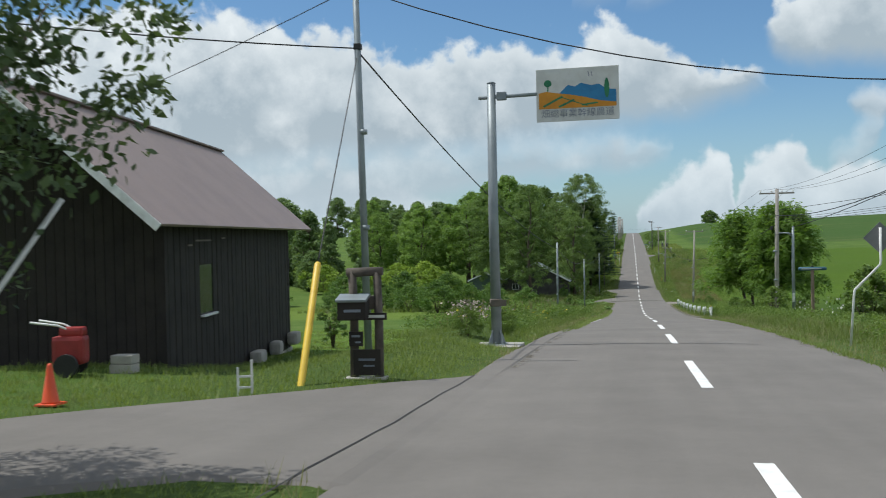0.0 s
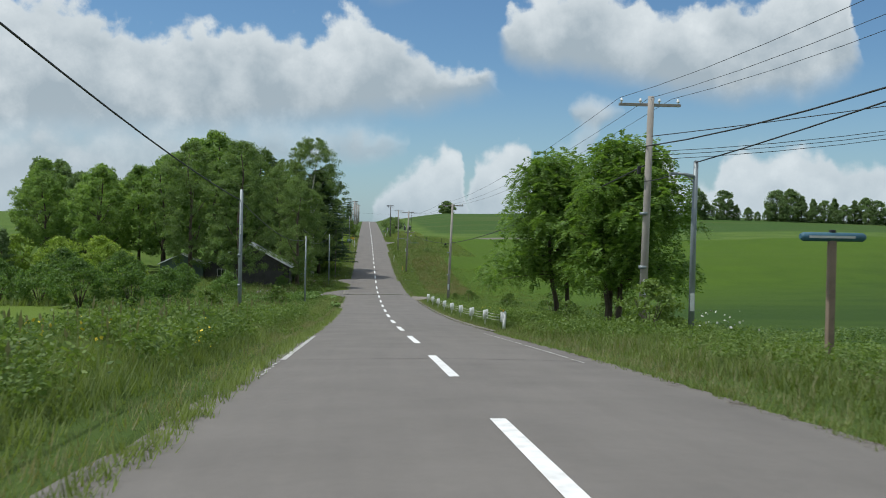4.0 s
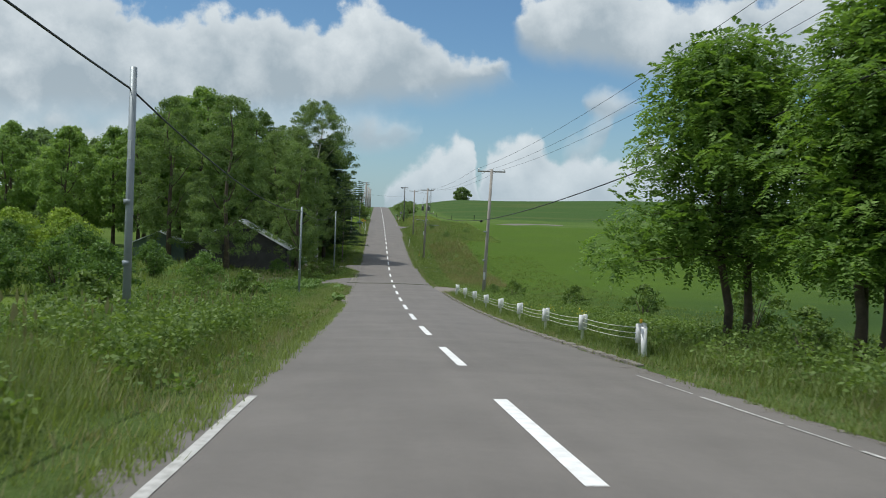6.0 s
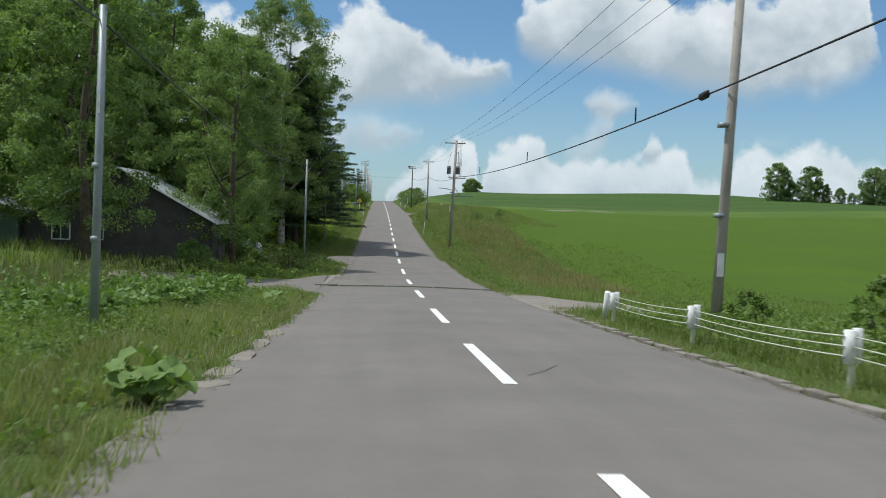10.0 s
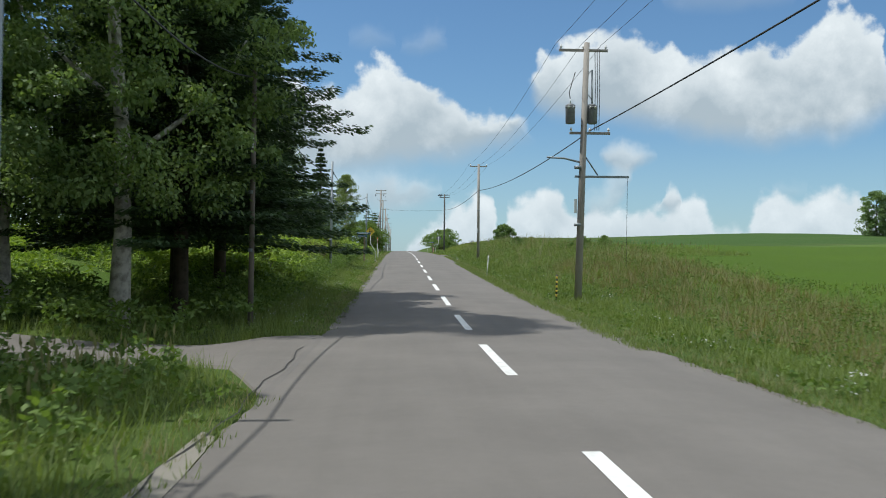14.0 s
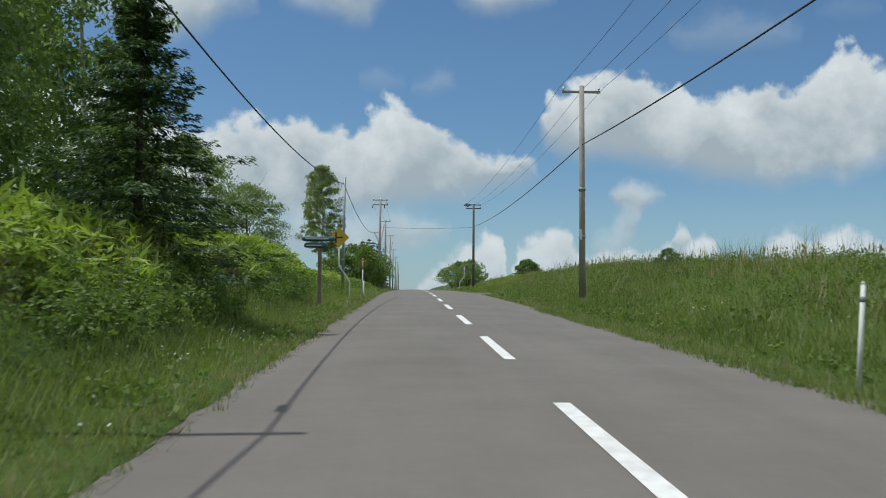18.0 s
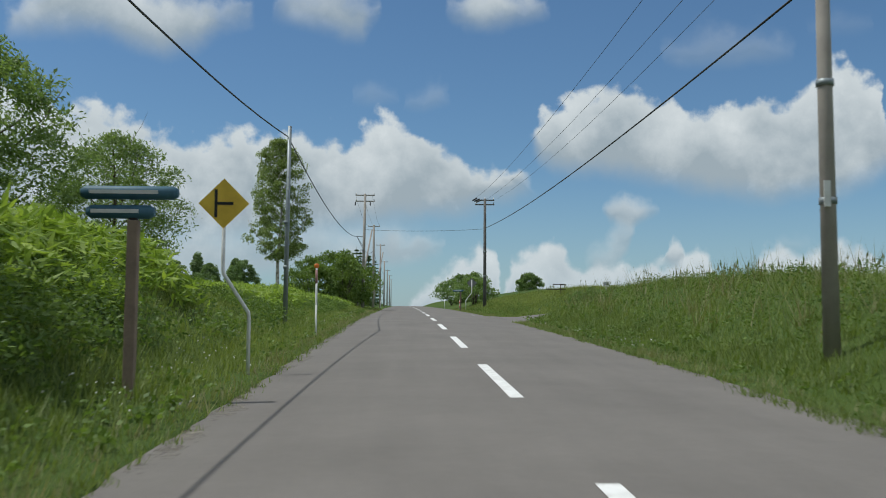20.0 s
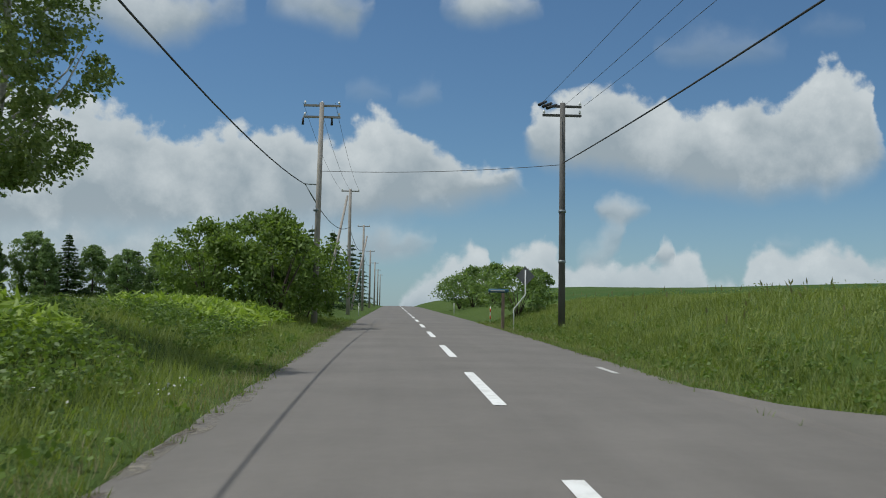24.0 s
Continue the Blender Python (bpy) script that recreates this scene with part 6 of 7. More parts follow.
def guy_guard():
    b = bm_tube([(0, 0, -.15), (0, .12, 0.0), (-.06, 1.3, 1.95), (-.06, 1.32, 1.99)], [.055, .06, .06, .035], 12)
    ob = part("guy_wire_guard", b, YELLOW)
    ob.location = (-6.3, 14.35, gz(-6.3, 14.35) - .06)
    tagged(ob, "yellow plastic tube guarding a slanting guy wire", "guy wire guard")


guy_guard()


LOG = plain("weathered_log", (0.12, 0.10, 0.085), (0.05, 0.042, 0.035), 0.9, 0, 3, 30, .4, .5)


def letterbox_stand():
    ob = thing("letterbox_stand", (-5.56, 15.75, gz(-5.56, 15.75)), "weathered log stand with letterbox and dark name boards", "letterbox", turn=3)
    ob.scale = (.72, 1, .95)
    for x, h in ((-.3, 1.95), (.3, 1.9)):
        part("log_post", bm_tube([(x, 0, -.2), (x + .02, 0, 1.0), (x, 0, h)], [.11, .1, .095], 12), LOG, ob)
    part("log_beam", bm_tube([(-.42, -.01, 1.9), (.44, -.01, 1.92)], [.085, .08], 12), LOG, ob)
    part("back_board", bm_box(.0, .1, 1.35, .5, .04, .25, .01), WOOD_POLE, ob)
    bx = part("letterbox", bm_box(-.22, -.22, 1.25, .68, .3, .36, .02), BOARD, ob, "dark letterbox with a grey lid")
    lid = bmesh.new()
    box(lid, 0, 0, 0, .74, .38, .05, .012)
    l_ = part("lid", lid, GALV, bx)
    l_.matrix_basis = pose(-.22, -.24, 1.46, 14, 0, 0)
    part("lettering_bar", bm_box(-.2, -.378, 1.24, .4, .006, .05), SIGN_GREY, bx)
    nb = part("name_board", bm_box(.3, -.13, 1.12, .5, .03, .13, .008), BOARD, ob)
    part("lettering_bar", bm_box(.3, -.15, 1.12, .4, .006, .05), SIGN_WHITE, nb)
    for z0, w, x in ((.72, .34, -.2), (.3, .66, .05)):
        nb = part("name_board", bm_box(x, -.13, z0, w, .03, .26 if w < .5 else .46, .008), BOARD, ob)
        part("lettering_bar", bm_box(x, -.15, z0 + .05, w * .6, .006, .04), SIGN_GREY, nb)
        part("lettering_bar", bm_box(x + .05, -.15, z0 - .06, w * .4, .006, .03), SIGN_GREY, nb)
    part("foot_stone", bm_box(0, -.05, .0, 1.0, .3, .06, .02), CONCRETE, ob)


letterbox_stand()


def white_stand():
    ob = thing("small_white_stand", (-6.65, 13.1, gz(-6.65, 13.1)), "small white ladder-shaped stand on the grass", "stand", turn=20)
    for x, h in ((-.1, .42), (.1, .52)):
        part("upright", bm_box(x, 0, h / 2, .035, .03, h, .005), WHITE, ob)
    for z in (.12, .28):
        part("rung", bm_box(0, 0, z, .2, .025, .03), WHITE, ob)


white_stand()


def red_tiller():
    RED = plain("faded_red_paint", (.33, .03, .03), (.2, .02, .02), .5)
    ob = thing("garden_tiller", (-10.6, 14.9, gz(-10.6, 14.9)), "small faded red garden tiller with chrome handlebars", "garden machine", turn=15)
    part("body", bm_box(0, 0, .45, .55, .4, .5, .08), RED, ob)
    part("tank", bm_box(.05, 0, .76, .4, .3, .16, .05), RED, ob)
    part("handlebar", bm_tube([(-.6, -.2, .95), (-.15, -.15, .88), (.1, -.1, .75)], .02, 8), WHITE, ob)
    part("handlebar", bm_tube([(-.6, .25, .95), (-.15, .15, .88), (.1, .1, .75)], .02, 8), WHITE, ob)
    for s in (-1, 1):
        w = part("wheel", bm_tube([(0, -.05, 0), (0, .05, 0)], [.2, .2], 16), BLACK, ob)
        w.location = (0, s * .27, .2)


red_tiller()
bl = thing("block_stack", (-10.0, 15.6, gz(-10.0, 15.6)), "two pale concrete blocks stacked on grass", "blocks", scale=.7)
part("block", bm_box(0, 0, .12, .62, .42, .24, .025), CONCRETE, bl)
part("block", bm_box(.02, 0, .36, .6, .4, .22, .025), CONCRETE, bl)
rail = part("leaning_pole", bm_tube([(-6.0, 5.02, -1.72), (-5.13, 5.6, -.17), (-4.8, 5.83, .42)], .018, 8), WHITE)
tagged(rail, "pale peeling pole leaning in the apple tree", "pole")


# ---- sheds under the grove ----
# silver sheet, its colour raised to carry the glare of sun and sky
PALE_ROOF = plain("silver_roof_sheet", (.70, .72, .75), (.5, .52, .54), .3, .3, .9, 20)
SHED_WALL = plain("grey_shed_boards", (.085, .08, .078), (.05, .047, .045), .85, 0, 1.5, 30)
GREEN_WALL = plain("green_shed_sheet", (.10, .15, .13), (.07, .11, .09), .7, 0, 1.5, 30)


def shed(x, y, w, l, eave, rise, roofmat, wallmat, label, turn=0.0, panes=()):
    z = gz(x, y) - .1
    ob = thing("shed", (x, y, z), label, "shed", "sheds under the grove", turn)
    for sx in (-1, 1):
        part("side_wall", bm_box(sx * w / 2, 0, eave / 2, .1, l, eave), wallmat, ob)
        ang = math.atan2(rise, w / 2)
        run = w / 2 + .35
        b = bmesh.new()
        box(b, 0, 0, 0, run / math.cos(ang), l + .7, .06, .01)
        r_ = part("roof_slope", b, roofmat, ob)
        r_.matrix_basis = Matrix.Translation((sx * run / 2, 0, eave + rise + .05 - run / 2 * math.tan(ang))) @ Matrix.Rotation(sx * ang, 4, "Y")
        for k in range(int(l / .45) + 1):
            s_ = part("roof_seam", bm_box(0, 0, .04, run / math.cos(ang), .02, .03), roofmat, r_)
            s_.location = (0, -l / 2 - .3 + k * .45, 0)
    for sy in (-1, 1):
        b = bmesh.new()
        f = b.faces.new([b.verts.new((v[0], sy * l / 2, v[1])) for v in ((-w / 2, 0), (w / 2, 0), (w / 2, eave), (0, eave + rise), (-w / 2, eave))])
        ex = bmesh.ops.extrude_face_region(b, geom=[f])
        bmesh.ops.translate(b, vec=(0, -.1 * sy, 0), verts=[v for v in ex["geom"] if isinstance(v, bmesh.types.BMVert)])
        bmesh.ops.recalc_face_normals(b, faces=b.faces[:])
        part("gable_wall", b, wallmat, ob)
    for px_, pz_, pw, ph in panes:
        wd = part("window", bm_box(px_, -l / 2 - .02, pz_, pw, .05, ph), WHITE, ob, "white-framed window")
        for k in (-1, 1):
            part("pane", bm_box(px_ + k * pw * .23, -l / 2 - .05, pz_, pw * .4, .02, ph * .85), plain("window_glass", (.05, .06, .06), None, .1), wd)
    return ob


shed(-15.6, 148.2, 10.0, 6.0, 2.2, 2.7, PALE_ROOF, SHED_WALL, "low grey shed with a sunlit silver metal roof", 0, ((-3.0, 1.4, 1.0, .9), (-1.0, 1.4, .5, .8)))
shed(-23.4, 146.5, 4.8, 4.4, 1.9, 1.1, PALE_ROOF, GREEN_WALL, "small green-grey shed with a pale roof", 8)


def parked_van(x, y, turn):
    VANW = plain("white_van_paint", (.66, .67, .68), (.55, .56, .57), .3, 0, 2, 30, .1, .02)
    VANG = plain("grey_van_paint", (.16, .18, .21), (.12, .14, .16), .35, 0, 2, 30, .1, .02)
    GLASS = plain("van_glass", (.015, .018, .02), None, .08)
    ob = thing("parked_van", (x, y, gz(x, y)), "white and grey minivan parked in the shade of trees", "van", turn=turn)

    def slab(pts, half, bev):
        b = bmesh.new()
        f = b.faces.new([b.verts.new((u, -half, v)) for u, v in pts])
        ex = bmesh.ops.extrude_face_region(b, geom=[f])
        bmesh.ops.translate(b, vec=(0, 2 * half, 0), verts=[v for v in ex["geom"] if isinstance(v, bmesh.types.BMVert)])
        bmesh.ops.recalc_face_normals(b, faces=b.faces[:])
        if bev:
            bmesh.ops.bevel(b, geom=b.edges[:], offset=bev, segments=2, affect="EDGES")
        return b

    part("body", slab([(-2.1, .62), (-2.12, .85), (-1.95, 1.02), (-1.4, 1.12), (-.7, 1.84), (-.2, 1.93), (2.0, 1.93), (2.15, 1.7), (2.2, .62)], .82, .07), VANW, ob)
    part("lower_body", slab([(-2.13, .32), (-2.15, .66), (2.22, .66), (2.22, .36), (2.0, .28), (-1.95, .26)], .835, .05), VANG, ob, "grey lower panels")
    for s in (-1, 1):
        for pts in (((-1.15, 1.16), (-.62, 1.72), (-.1, 1.76), (-.1, 1.16)), ((0, 1.16), (0, 1.76), (.95, 1.76), (.95, 1.16)), ((1.05, 1.16), (1.05, 1.76), (1.9, 1.74), (2.0, 1.16))):
            b = slab(pts, .006, 0)
            bmesh.ops.translate(b, vec=(0, s * .824, 0), verts=b.verts[:])
            part("side_window", b, GLASS, ob)
        for u in (-1.3, 1.35):
            w = part("wheel", bm_tube([(0, -.09, 0), (0, -.07, 0), (0, .07, 0), (0, .09, 0)], [.25, .3, .3, .25], 20), BLACK, ob)
            w.location = (u, s * .76, .3)
            part("rim", bm_tube([(0, -.1, 0), (0, .1, 0)], [.17, .17], 16), GALV, w)
        part("headlight", bm_box(-2.09, s * .6, .78, .1, .34, .16, .03), SIGN_WHITE, ob)
        part("tail_light", bm_box(2.18, s * .72, 1.0, .06, .14, .4, .02), ORANGE, ob)
        part("mirror", bm_box(-1.05, s * .93, 1.2, .1, .18, .16, .03), VANG, ob)
    b = bmesh.new()
    box(b, 0, 0, 0, .02, 1.4, .86, .005)
    ws = part("windscreen", b, GLASS, ob)
    ws.matrix_basis = pose(-1.07, 0, 1.49, 0, 44, 0)
    b = bmesh.new()
    box(b, 0, 0, 0, .02, 1.35, .55, .005)
    rw = part("rear_window", b, GLASS, ob)
    rw.matrix_basis = pose(2.18, 0, 1.45, 0, -6, 0)
    part("bumper", bm_box(-2.14, 0, .45, .12, 1.6, .24, .05), VANG, ob)


parked_van(-11.7, 158.4, 178)
# grey timber posts before the far house
for x, y in ((-10.6, 154.0), (-10.4, 146.5)):
    o = part("fence_post", bm_box(0, 0, .5, .1, .1, 1.3, .015), WOOD_POLE)
    o.location = (x, y, gz(x, y))
    tagged(o, "short grey timber fence post in the grass", "post", "fence posts")


# ---- big leaves at the roadside ----
BUTTERBUR = leafy("butterbur_leaf", (.19, .29, .085), (.09, .16, .045), .3)


def butterbur(x, y, s, n, seed):
    r = np.random.default_rng(seed)
    ob = thing("butterbur_plant", (x, y, gz(x, y)), "clump of broad butterbur leaves at the road edge", "plant", "butterbur clumps")
    for i in range(n):
        a = i * 2.4 + r.random()
        d = s * (.15 + .4 * r.random())
        h = s * (.25 + .5 * r.random())
        c = Vector((math.cos(a) * d, math.sin(a) * d, h))
        b = bmesh.new()
        rr = s * (.15 + .13 * r.random())
        ctr = b.verts.new((0, 0, -.05 * s))
        ring = [b.verts.new((rr * (1 - .55 * math.exp(-((t - math.pi) / .35) ** 2)) * math.cos(t), rr * math.sin(t), .05 * s * math.sin(3 * t) + .03 * s * math.sin(7 * t + i))) for t in np.linspace(0, 2 * math.pi, 17)[:-1]]
        for k in range(16):
            b.faces.new((ctr, ring[k], ring[(k + 1) % 16])).smooth = True
        lf = part("leaf", b, BUTTERBUR, ob)
        lf.matrix_basis = Matrix.Translation(c) @ Euler((r.normal() * .35, .45 + r.normal() * .2, a)).to_matrix().to_4x4()
        part("stalk", bm_tube([(0, 0, 0), (c.x * .6, c.y * .6, c.z * .6), tuple(c)], .012 * s, 5), LEAF_WEED, ob)


butterbur(-3.6, 101.5, .6, 24, 1)
butterbur(-5.2, 66.8, .9, 5, 2)
butterbur(-4.4, 119.2, .6, 6, 3)


# ---- verge growth ----
def paved(x, y):
    """True where tarmac lies beside the main road."""
    side = (x < LEFT_EDGE + .2) & (x > -22) & (y > -16) & (y < 17.4 + (x + 3.3) * 1.43) & (y > 7.4 + np.minimum(0, (x + 4.7) * 1.15)) & (y < 17)
    drive = (x < LEFT_EDGE + .2) & (x > -13) & (y > 125.3 + np.clip((-3.3 - x) * 1.5, 0, 5.2)) & (y < 142.5 - np.clip((-3.6 - x) * .75, 0, 4.6))
    farm = (x < LEFT_EDGE + .2) & (x > -26) & (y > 153.5 + np.clip((-3.3 - x) * 2.3, 0, 5.3) + np.clip((-5.6 - x) * .22, 0, 5)) & (y < 163.1 + np.clip((-5.6 - x) * .2, 0, 5))
    branch = (x > RIGHT_EDGE - .2) & (x < 40) & (y > np.interp(x, BRANCH_X, BRANCH_NEAR)) & (y < np.interp(x, BRANCH_X, BRANCH_FAR))
    track = (x > RIGHT_EDGE - .2) & (x < 10) & (y > 120.5) & (y < 127.5)
    plinth = (np.abs(x + 4.7) < .8) & (np.abs(y - 25.9) < .75)
    shoulder = (x > -3.84) & (x < -3.3) & (y > 15) & (y < 33)
    return shoulder | side | drive | farm | branch | track | plinth


def blades(name, n, xr, yr, h, w, mat, seed, tall=None, label="", power=1.0, spread=0.62, tuft=0.14, inset=0.0):
    """Grass as single blades: n of them between the distances xr from the road's edge; side by the sign of xr."""
    r = np.random.default_rng(seed)
    n0 = max(1, n // 9)
    y0 = yr[0] + (yr[1] - yr[0]) * r.random(n0)
    d0 = abs(xr[0]) + (abs(xr[1]) - abs(xr[0])) * r.random(n0) ** power
    hs = 0.55 + 0.9 * r.random(n0)
    idx = r.integers(0, n0, n)
    y = y0[idx] + r.normal(size=n) * tuft
    d = np.maximum(d0[idx] + r.normal(size=n) * tuft, abs(xr[0]) - .12)
    x = LEFT_EDGE - d + inset if xr[1] < 0 else RIGHT_EDGE + d - inset
    keep = ~paved(x, y)
    x, y, d, idx = x[keep], y[keep], d[keep], idx[keep]
    n = len(x)
    z = ground_z(x, y) - 0.02
    if inset:
        z = np.maximum(z, road_z(y) - 0.06)
    hh = h * hs[idx] * (0.6 + 0.7 * r.random(n))
    if tall is not None:
        hh = hh * tall(d, y)
    a = r.random(n) * 2 * math.pi
    lean = spread * hh * (0.4 + r.random(n))
    base = np.stack([x, y, z], -1)
    sd = np.stack([np.cos(a + 1.57), np.sin(a + 1.57), np.zeros(n)], -1) * (w * (0.6 + 0.8 * r.random(n)))[:, None] / 2
    tip = base + np.stack([np.cos(a) * lean, np.sin(a) * lean, hh], -1)
    me = quads(name, np.stack([base - sd, base + sd, tip], 1), mat)
    return tagged(new(name, me), label, "grass", kind="stuff")


def rise(d, y):
    return (0.35 + 0.65 * sstep(d, 0.1, 1.4)) * (1 - 0.55 * (y < 27.5))


blades("short_verge_grass", 115000, (0.0, -1.9), (-4, 300), .2, .018, BLADE, 1, rise, "short mixed green grass along the tarmac", 1.0)
blades("short_verge_grass", 115000, (0.0, 1.9), (10, 300), .2, .018, BLADE, 2, rise, "short mixed green grass along the tarmac", 1.0)
blades("dry_edge_grass", 15000, (-.05, -.55), (-4, 300), .16, .014, STRAW, 3, None, "straw-coloured dry grass at the tarmac edge")
blades("dry_edge_grass", 13000, (-.05, .5), (10, 300), .15, .014, STRAW, 4, None, "straw-coloured dry grass at the tarmac edge")
blades("tall_verge_grass", 46000, (0.9, -6.0), (36, 84), .33, .02, BLADE, 5, rise, "tall rank green grass and weeds on the verge", 1.2)
blades("tall_verge_grass", 34000, (0.7, -4.2), (82, 130), .24, .018, BLADE, 27, rise, "rough green grass on the verge", 1.2)
blades("lawn_grass", 30000, (4.0, -16.0), (84, 118), .07, .03, BLADE, 28, None, "mown yellow-green lawn beside the verge")
blades("tall_verge_grass", 60000, (1.0, 6.0), (18, 122), .26, .022, BLADE, 6, rise, "tall rank green grass and weeds on the verge", 1.2)
blades("meadow_grass", 22000, (3.5, -9.0), (44, 84), .34, .03, BLADE, 7, None, "green meadow grass beyond the verge")
blades("shade_grass", 26000, (0.8, -8.0), (143, 182), .32, .022, BLADE, 8, None, "shaded green grass under the trees")
blades("bank_grass", 90000, (0.8, 7.0), (122, 256), .22, .022, BLADE, 9, rise, "tall green grass on the roadside bank", 1.1)
blades("bank_grass", 80000, (0.3, 9.0), (257, 300), .19, .02, BANK_GREEN, 10, rise, "tall green grass on the roadside bank", 1.1)
blades("bank_grass", 60000, (5.0, 14.0), (192, 262), .22, .022, BLADE, 11, None, "tall rank grass along the bank's top")
RED_STRAW = leafy("reddish_dry_grass", (0.27, 0.24, 0.115), (0.15, 0.145, 0.06), 0.3)
blades("dry_bank_grass", 20000, (2.8, 8.0), (138, 192), .4, .02, RED_STRAW, 12, None, "reddish dry seeding grass at the field edge")
blades("dry_bank_grass", 3500, (2.0, 9.0), (186, 250), .7, .02, STRAW, 13, None, "pale seeding grass on the bank")
blades("bank_grass", 26000, (0.8, -5.5), (182, 222), .26, .022, BLADE, 14, rise, "green grass on the west bank", 1.1)
blades("bank_grass", 52000, (0.5, -5.5), (221, 300), .24, .02, BANK_GREEN, 67, rise, "light green grass on the west bank", 1.1)
blades("bank_grass", 30000, (4.0, -12.0), (222, 300), .3, .03, BLADE, 15, None, "meadow grass on the west bank")
blades("crop_leaf", 40000, (6.5, 16.0), (66, 176), .16, .03, BLADE, 16, None, "even green crop in the field", 1.6, .5)
blades("field_grass", 26000, (6.0, -24.0), (27, 62), .09, .05, BLADE, 17, None, "short green crop in the small field")
blades("lawn_grass", 26000, (1.0, -9.0), (8, 27), .11, .02, BLADE, 18, None, "mown grass round the barn")
blades("meadow_grass", 24000, (9.0, -34.0), (98, 150), .5, .06, BLADE, 19, None, "rough meadow grass before the grove")


def weeds(name, n, xr, yr, hgt, leaf, aspect, mat, seed, per, label, rad=.25, mound=None, lay=.5):
    """Broad-leaved growth: clumps of leaves at many heights."""
    r = np.random.default_rng(seed)
    d = abs(xr[0]) + (abs(xr[1]) - abs(xr[0])) * r.random(n)
    y = yr[0] + (yr[1] - yr[0]) * r.random(n)
    x = LEFT_EDGE - d if xr[1] < 0 else RIGHT_EDGE + d
    patch = np.sin(x * .9 + y * .37) + np.sin(y * .83 + 1.3 * x) + r.normal(size=n) * .5
    keep = (~paved(x, y)) & (patch > -0.6)
    x, y, d = x[keep], y[keep], d[keep]
    hh = hgt * (0.35 + 0.65 * r.random(len(x)))
    if mound is not None:
        hh = hh + mound(d, y)
    c = np.stack([x, y, ground_z(x, y) + hh], -1)
    v = leaves(c, np.full(len(x), rad) * (.6 + .8 * r.random(len(x))), per, leaf, aspect, r, .25, .25, lay)
    return tagged(new(name, quads(name, v, mat)), label, "weeds", kind="stuff")


weeds("verge_weeds", 900, (1.6, -4.5), (86, 124), .28, .075, .55, LEAF_WEED, 43, 20, "leafy green weeds on the verge")
weeds("verge_weeds", 500, (1.2, -2.8), (29, 42), .4, .07, .55, LEAF_WEED, 50, 22, "leafy green weeds on the narrow verge")
weeds("verge_weeds", 4200, (1.0, -6.0), (41, 82), .68, .085, .55, LEAF_WEED, 31, 24, "leafy green weeds and brambles on the verge")
weeds("verge_weeds", 1500, (1.5, 6.0), (20, 62), .36, .07, .55, LEAF_WEED, 47, 20, "low leafy weeds on the verge")
weeds("verge_weeds", 3000, (1.0, 6.0), (56, 120), .5, .08, .55, LEAF_WEED, 32, 22, "leafy green weeds and brambles on the verge")
weeds("tall_weeds", 1700, (3.6, -10.0), (50, 86), 1.05, .1, .55, LEAF_WEED, 58, 22, "head-high leafy brambles behind the verge", .3)
# crop edge whose shaded side is put into a dark leaf colour
weeds("crop_edge", 1500, (7.5, 48), (62.5, 65), .42, .12, .4, LEAF_DARK, 59, 16, "dark leafy edge of the crop", .25)
weeds("bank_weeds", 800, (.8, 9.5), (257.5, 300), .2, .06, .5, BANK_GREEN, 60, 16, "soft mottled leafy growth on the bank")
weeds("low_clover", 1500, (.2, 2.2), (120, 300), .18, .07, .8, LEAF_WEED, 33, 12, "low leafy clover along the verge", .16)
weeds("low_clover", 1500, (.2, -2.0), (60, 300), .18, .07, .8, LEAF_WEED, 34, 12, "low leafy clover along the verge", .16)
weeds("bank_weeds", 2600, (1.7, -4.2), (180, 226), .7, .085, .5, LEAF_WEED, 35, 22, "leafy weeds on the west bank")
weeds("bank_weeds", 2800, (1.8, 9.5), (150, 252), .34, .075, .5, LEAF_WEED, 36, 20, "leafy weeds on the east bank")
weeds("shade_weeds", 900, (2.0, -9.0), (124, 182), .7, .14, .55, LEAF_WEED, 37, 14, "leafy undergrowth beneath the trees")
weeds("dwarf_bamboo", 4200, (2.6, -8.5), (180, 232), .5, .4, .19, LEAF_VINE, 38, 13, "bright dwarf bamboo leaves covering the bank", .3, lambda d, y: .6 * sstep(d, 2.4, 4.4), 1.2)
blades("dead_bamboo_stems", 7000, (2.7, -4.8), (188, 216), .85, .016, leafy("dead_stem", (.20, .15, .10), (.09, .065, .045), .15), 30, None, "brown dead stems beneath the dwarf bamboo", 1.0, .3)
weeds("knotweed_patch", 1200, (2.6, -7.5), (242, 262), .42, .3, .22, LEAF_VINE, 39, 13, "bright knotweed leaves in a low patch", .3, lambda d, y: .3 * sstep(d, 2.4, 4.0), 1.2)
weeds("knotweed_patch", 700, (2.0, -5.0), (272, 285), .4, .36, .24, LEAF_VINE, 48, 13, "bright knotweed leaves before the shrubs", .3, None, 1.2)
weeds("bank_weeds", 1900, (1.4, -5.5), (226, 272), .5, .085, .5, LEAF_WEED, 49, 20, "leafy weeds on the west bank")
weeds("driveway_plants", 1300, (2.4, -12), (111, 125), .55, .18, .6, BUTTERBUR, 40, 12, "broad bright leaves beside the driveway", .25)


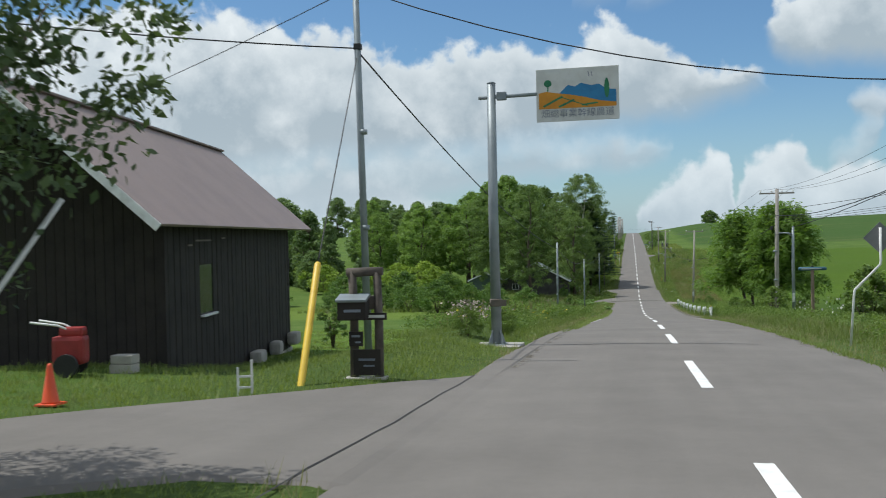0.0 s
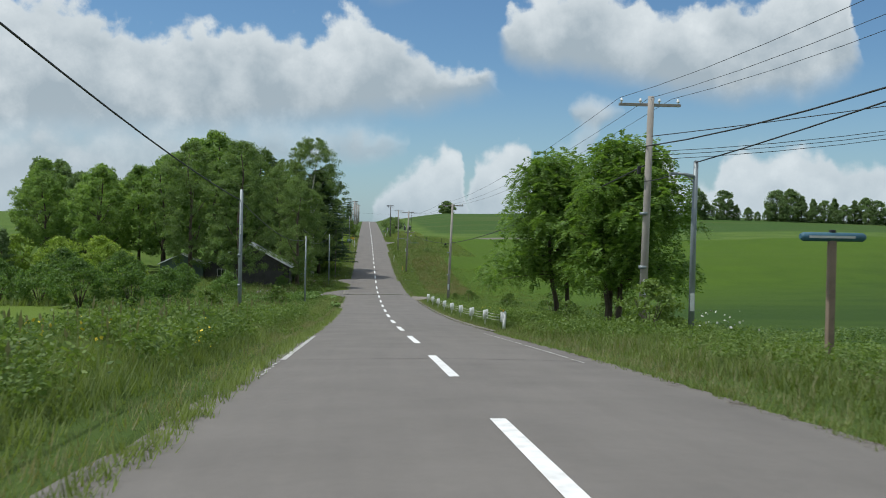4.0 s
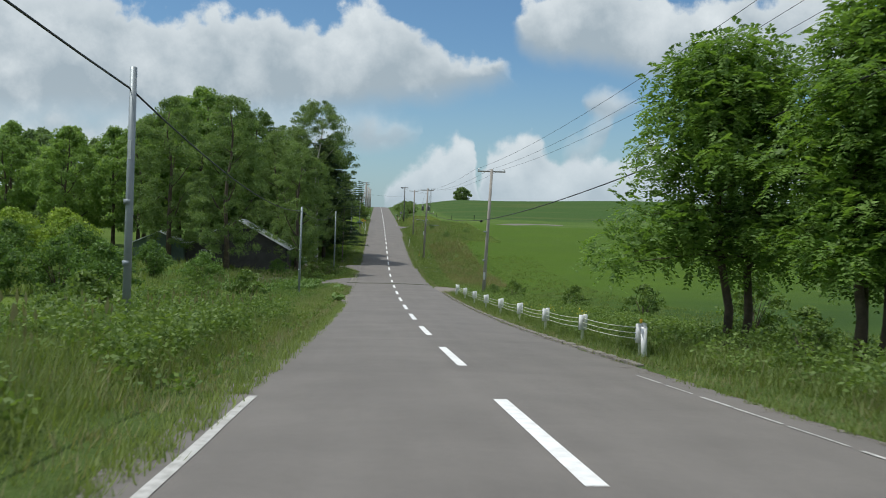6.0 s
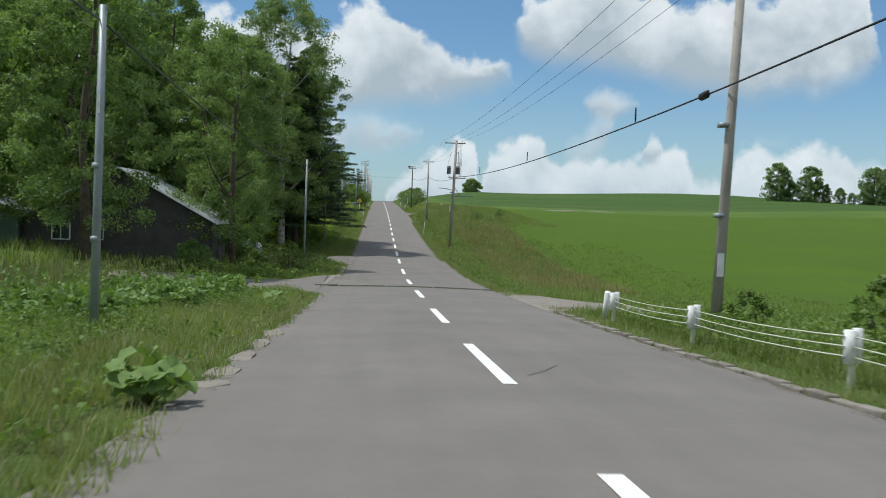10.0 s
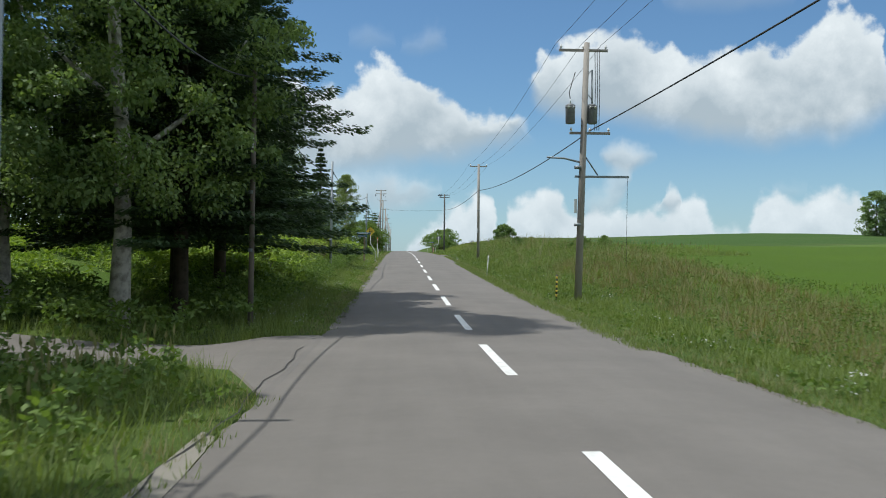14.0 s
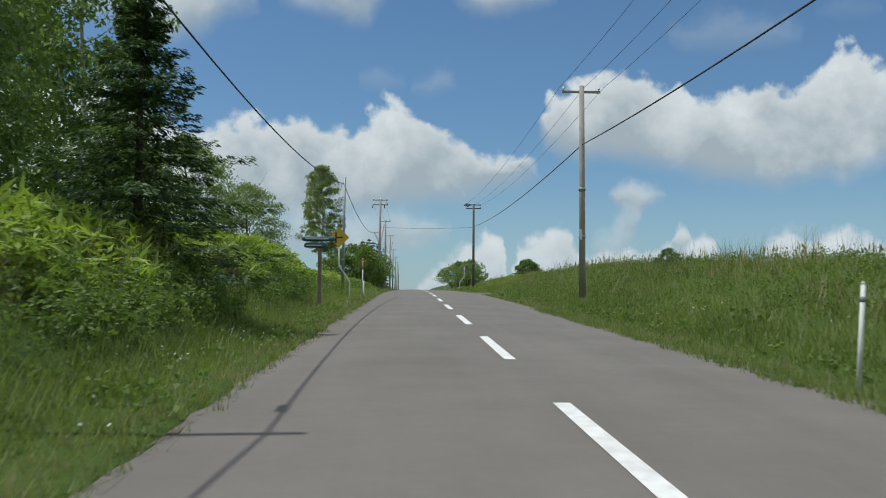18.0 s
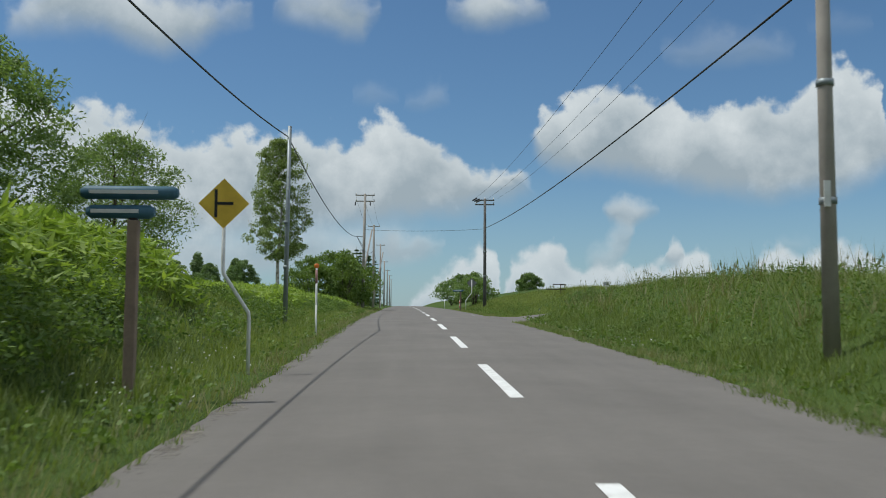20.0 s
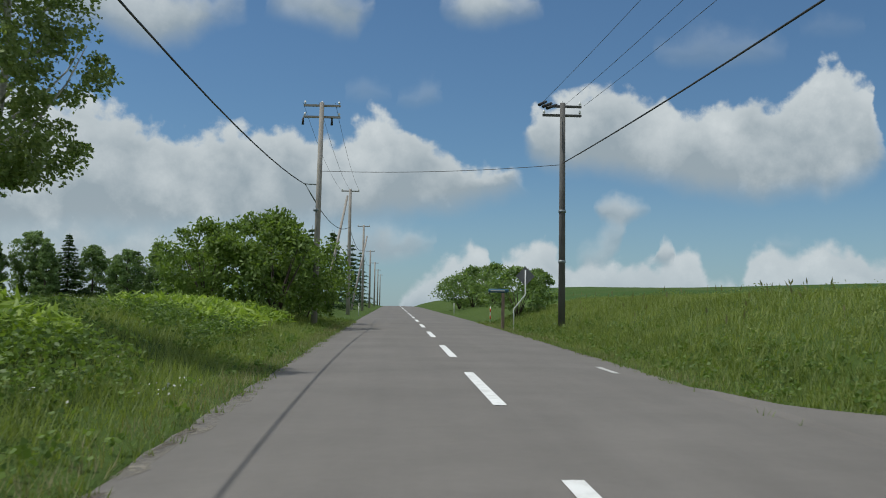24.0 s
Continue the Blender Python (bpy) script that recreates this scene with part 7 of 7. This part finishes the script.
def specks(name, n, xr, yr, hgt, size, mat, seed, label):
    """Small flower heads over the grass."""
    r = np.random.default_rng(seed)
    n0 = max(1, n // 12)
    cy = yr[0] + (yr[1] - yr[0]) * r.random(n0)
    cd = abs(xr[0]) + (abs(xr[1]) - abs(xr[0])) * r.random(n0)
    k = r.integers(0, n0, n)
    y, d = cy[k] + r.normal(size=n) * .35, cd[k] + r.normal(size=n) * .25
    x = LEFT_EDGE - d if xr[1] < 0 else RIGHT_EDGE + d
    keep = (~paved(x, y)) & (d > .1)
    x, y = x[keep], y[keep]
    c = np.stack([x, y, ground_z(x, y) + hgt * (.6 + .6 * r.random(len(x)))], -1)
    m = len(x)
    tip = unit(r.normal(size=(m, 3)) + np.array([0, -.5, 0]))
    s = size * (.6 + .8 * r.random(m))
    v = rhombs(c, s, s * .9, tip, unit(np.cross(tip, r.normal(size=(m, 3)))))
    return tagged(new(name, quads(name, v, mat)), label, "flowers", kind="stuff")


PETAL_W = plain("white_petals", (.7, .7, .66), (.55, .55, .5), .7)
PETAL_Y = plain("yellow_petals", (.75, .6, .04), (.6, .45, .03), .7)
specks("white_flowers", 500, (.2, 2.2), (150, 260), .2, .035, PETAL_W, 51, "small white clover flowers in the verge")
specks("white_flowers", 420, (.3, -2.2), (180, 262), .22, .033, PETAL_W, 52, "small white flowers in the verge")
specks("yellow_flowers", 150, (.8, -3.6), (30, 52), .6, .06, PETAL_Y, 53, "yellow flower heads among the weeds")
specks("yellow_flowers", 120, (1.5, 3.5), (84, 96), .45, .05, PETAL_Y, 54, "yellow flower heads by the fence")
specks("white_flowers", 60, (1.5, 6.0), (24, 60), .8, .07, PETAL_W, 55, "white umbel flowers on the verge")
specks("pink_flowers", 260, (1.6, -3.0), (26.6, 30), .78, .07, plain("dusty_pink_petals", (.5, .42, .36)), 56, "dusty pink seed heads beside the sign post")


def plumes(name, n, xr, yr, hgt, seed, label, mat):
    """Seeding grass stalks that stand above the rest."""
    r = np.random.default_rng(seed)
    d = abs(xr[0]) + (abs(xr[1]) - abs(xr[0])) * r.random(n)
    y = yr[0] + (yr[1] - yr[0]) * r.random(n)
    x = LEFT_EDGE - d if xr[1] < 0 else RIGHT_EDGE + d
    keep = ~paved(x, y)
    x, y = x[keep], y[keep]
    m = len(x)
    h = hgt * (.7 + .5 * r.random(m))
    b = np.stack([x, y, ground_z(x, y)], -1)
    t = b + np.stack([r.normal(size=m) * .08, r.normal(size=m) * .08, h], -1)
    sd = np.tile(np.array([[.006, 0, 0]]), (m, 1))
    stalk = np.stack([b - sd, b + sd, t + sd * .4, t - sd * .4], 1)
    tip = unit(t - b)
    head = rhombs(t, .22 * (.6 + .8 * r.random(m)), .045 * (.6 + .8 * r.random(m)), tip, np.tile(np.array([[1.0, 0, 0]]), (m, 1)))
    return tagged(new(name, quads(name, np.concatenate([stalk, head]), mat)), label, "grass", kind="stuff")


plumes("seeding_grass", 320, (4.0, 13.0), (192, 252), .5, 61, "tall seeding grass along the bank's crest", STRAW)
plumes("dock_stalks", 200, (3.5, 12.0), (192, 250), .5, 62, "dark green dock stalks on the bank", LEAF_WEED)
plumes("seeding_grass", 70, (2.0, 8.0), (262, 300), .4, 63, "pale seeding grass on the bank", STRAW)
plumes("seeding_grass", 420, (1.5, -6.0), (36, 86), .8, 64, "seeding grass stalks on the verge", STRAW)
plumes("lupin_stalks", 450, (5.0, -9.5), (108, 130), .9, 65, "pale lupin seed stalks before the shed", STRAW)

blades("dry_verge_grass", 9000, (.15, -2.2), (58, 119), .26, .016, STRAW, 21, rise, "tan seeding grass on the verge")
blades("dry_verge_grass", 5000, (.3, 2.2), (20, 66), .24, .016, STRAW, 22, rise, "tan seeding grass on the verge")
weeds("undergrowth", 1500, (2.2, -11.0), (164, 192), .8, .15, .5, LEAF_WEED, 42, 14, "dark leafy undergrowth beneath the pines", .3)
specks("white_flowers", 260, (.4, -2.4), (164, 186), .2, .035, PETAL_W, 57, "small white clover flowers in the shade")
weeds("dwarf_bamboo", 1700, (5.5, -17.0), (175, 200), .6, .3, .22, LEAF_VINE, 44, 13, "sunlit dwarf bamboo behind the pines", .3)
weeds("shade_weeds", 900, (1.2, -8.5), (141, 157), .5, .12, .55, LEAF_WEED, 45, 13, "leafy weeds on the grass island", .22)
plumes("dock_stalks", 320, (1.6, -7.5), (143.8, 157), .75, 66, "brown dock stalks on the grass island", STRAW)
blades("creeping_grass", 15000, (0.0, .45), (160, 222), .13, .014, BLADE, 23, None, "short grass creeping over the tarmac edge", 1.0, .6, .07, .42)
blades("creeping_grass", 4500, (0.0, .3), (14, 64), .11, .014, BLADE, 29, None, "short grass creeping over the tarmac edge", .7, .7, .06, .16)
blades("creeping_grass", 3500, (0.0, .3), (122, 160), .11, .014, BLADE, 24, None, "short grass creeping over the tarmac edge", .7, .7, .06, .16)
blades("creeping_grass", 9000, (0.0, -.3), (36, 100), .15, .016, BLADE, 40, None, "rank grass leaning over the tarmac edge", .8, .7, .07, .34)
blades("creeping_grass", 12000, (0.0, -.3), (34, 300), .11, .014, BLADE, 25, None, "short grass creeping over the tarmac edge", .7, .7, .06, .16)
blades("creeping_grass", 5000, (0.0, .3), (222, 300), .11, .014, BLADE, 26, None, "short grass creeping over the tarmac edge", .7, .7, .06, .16)
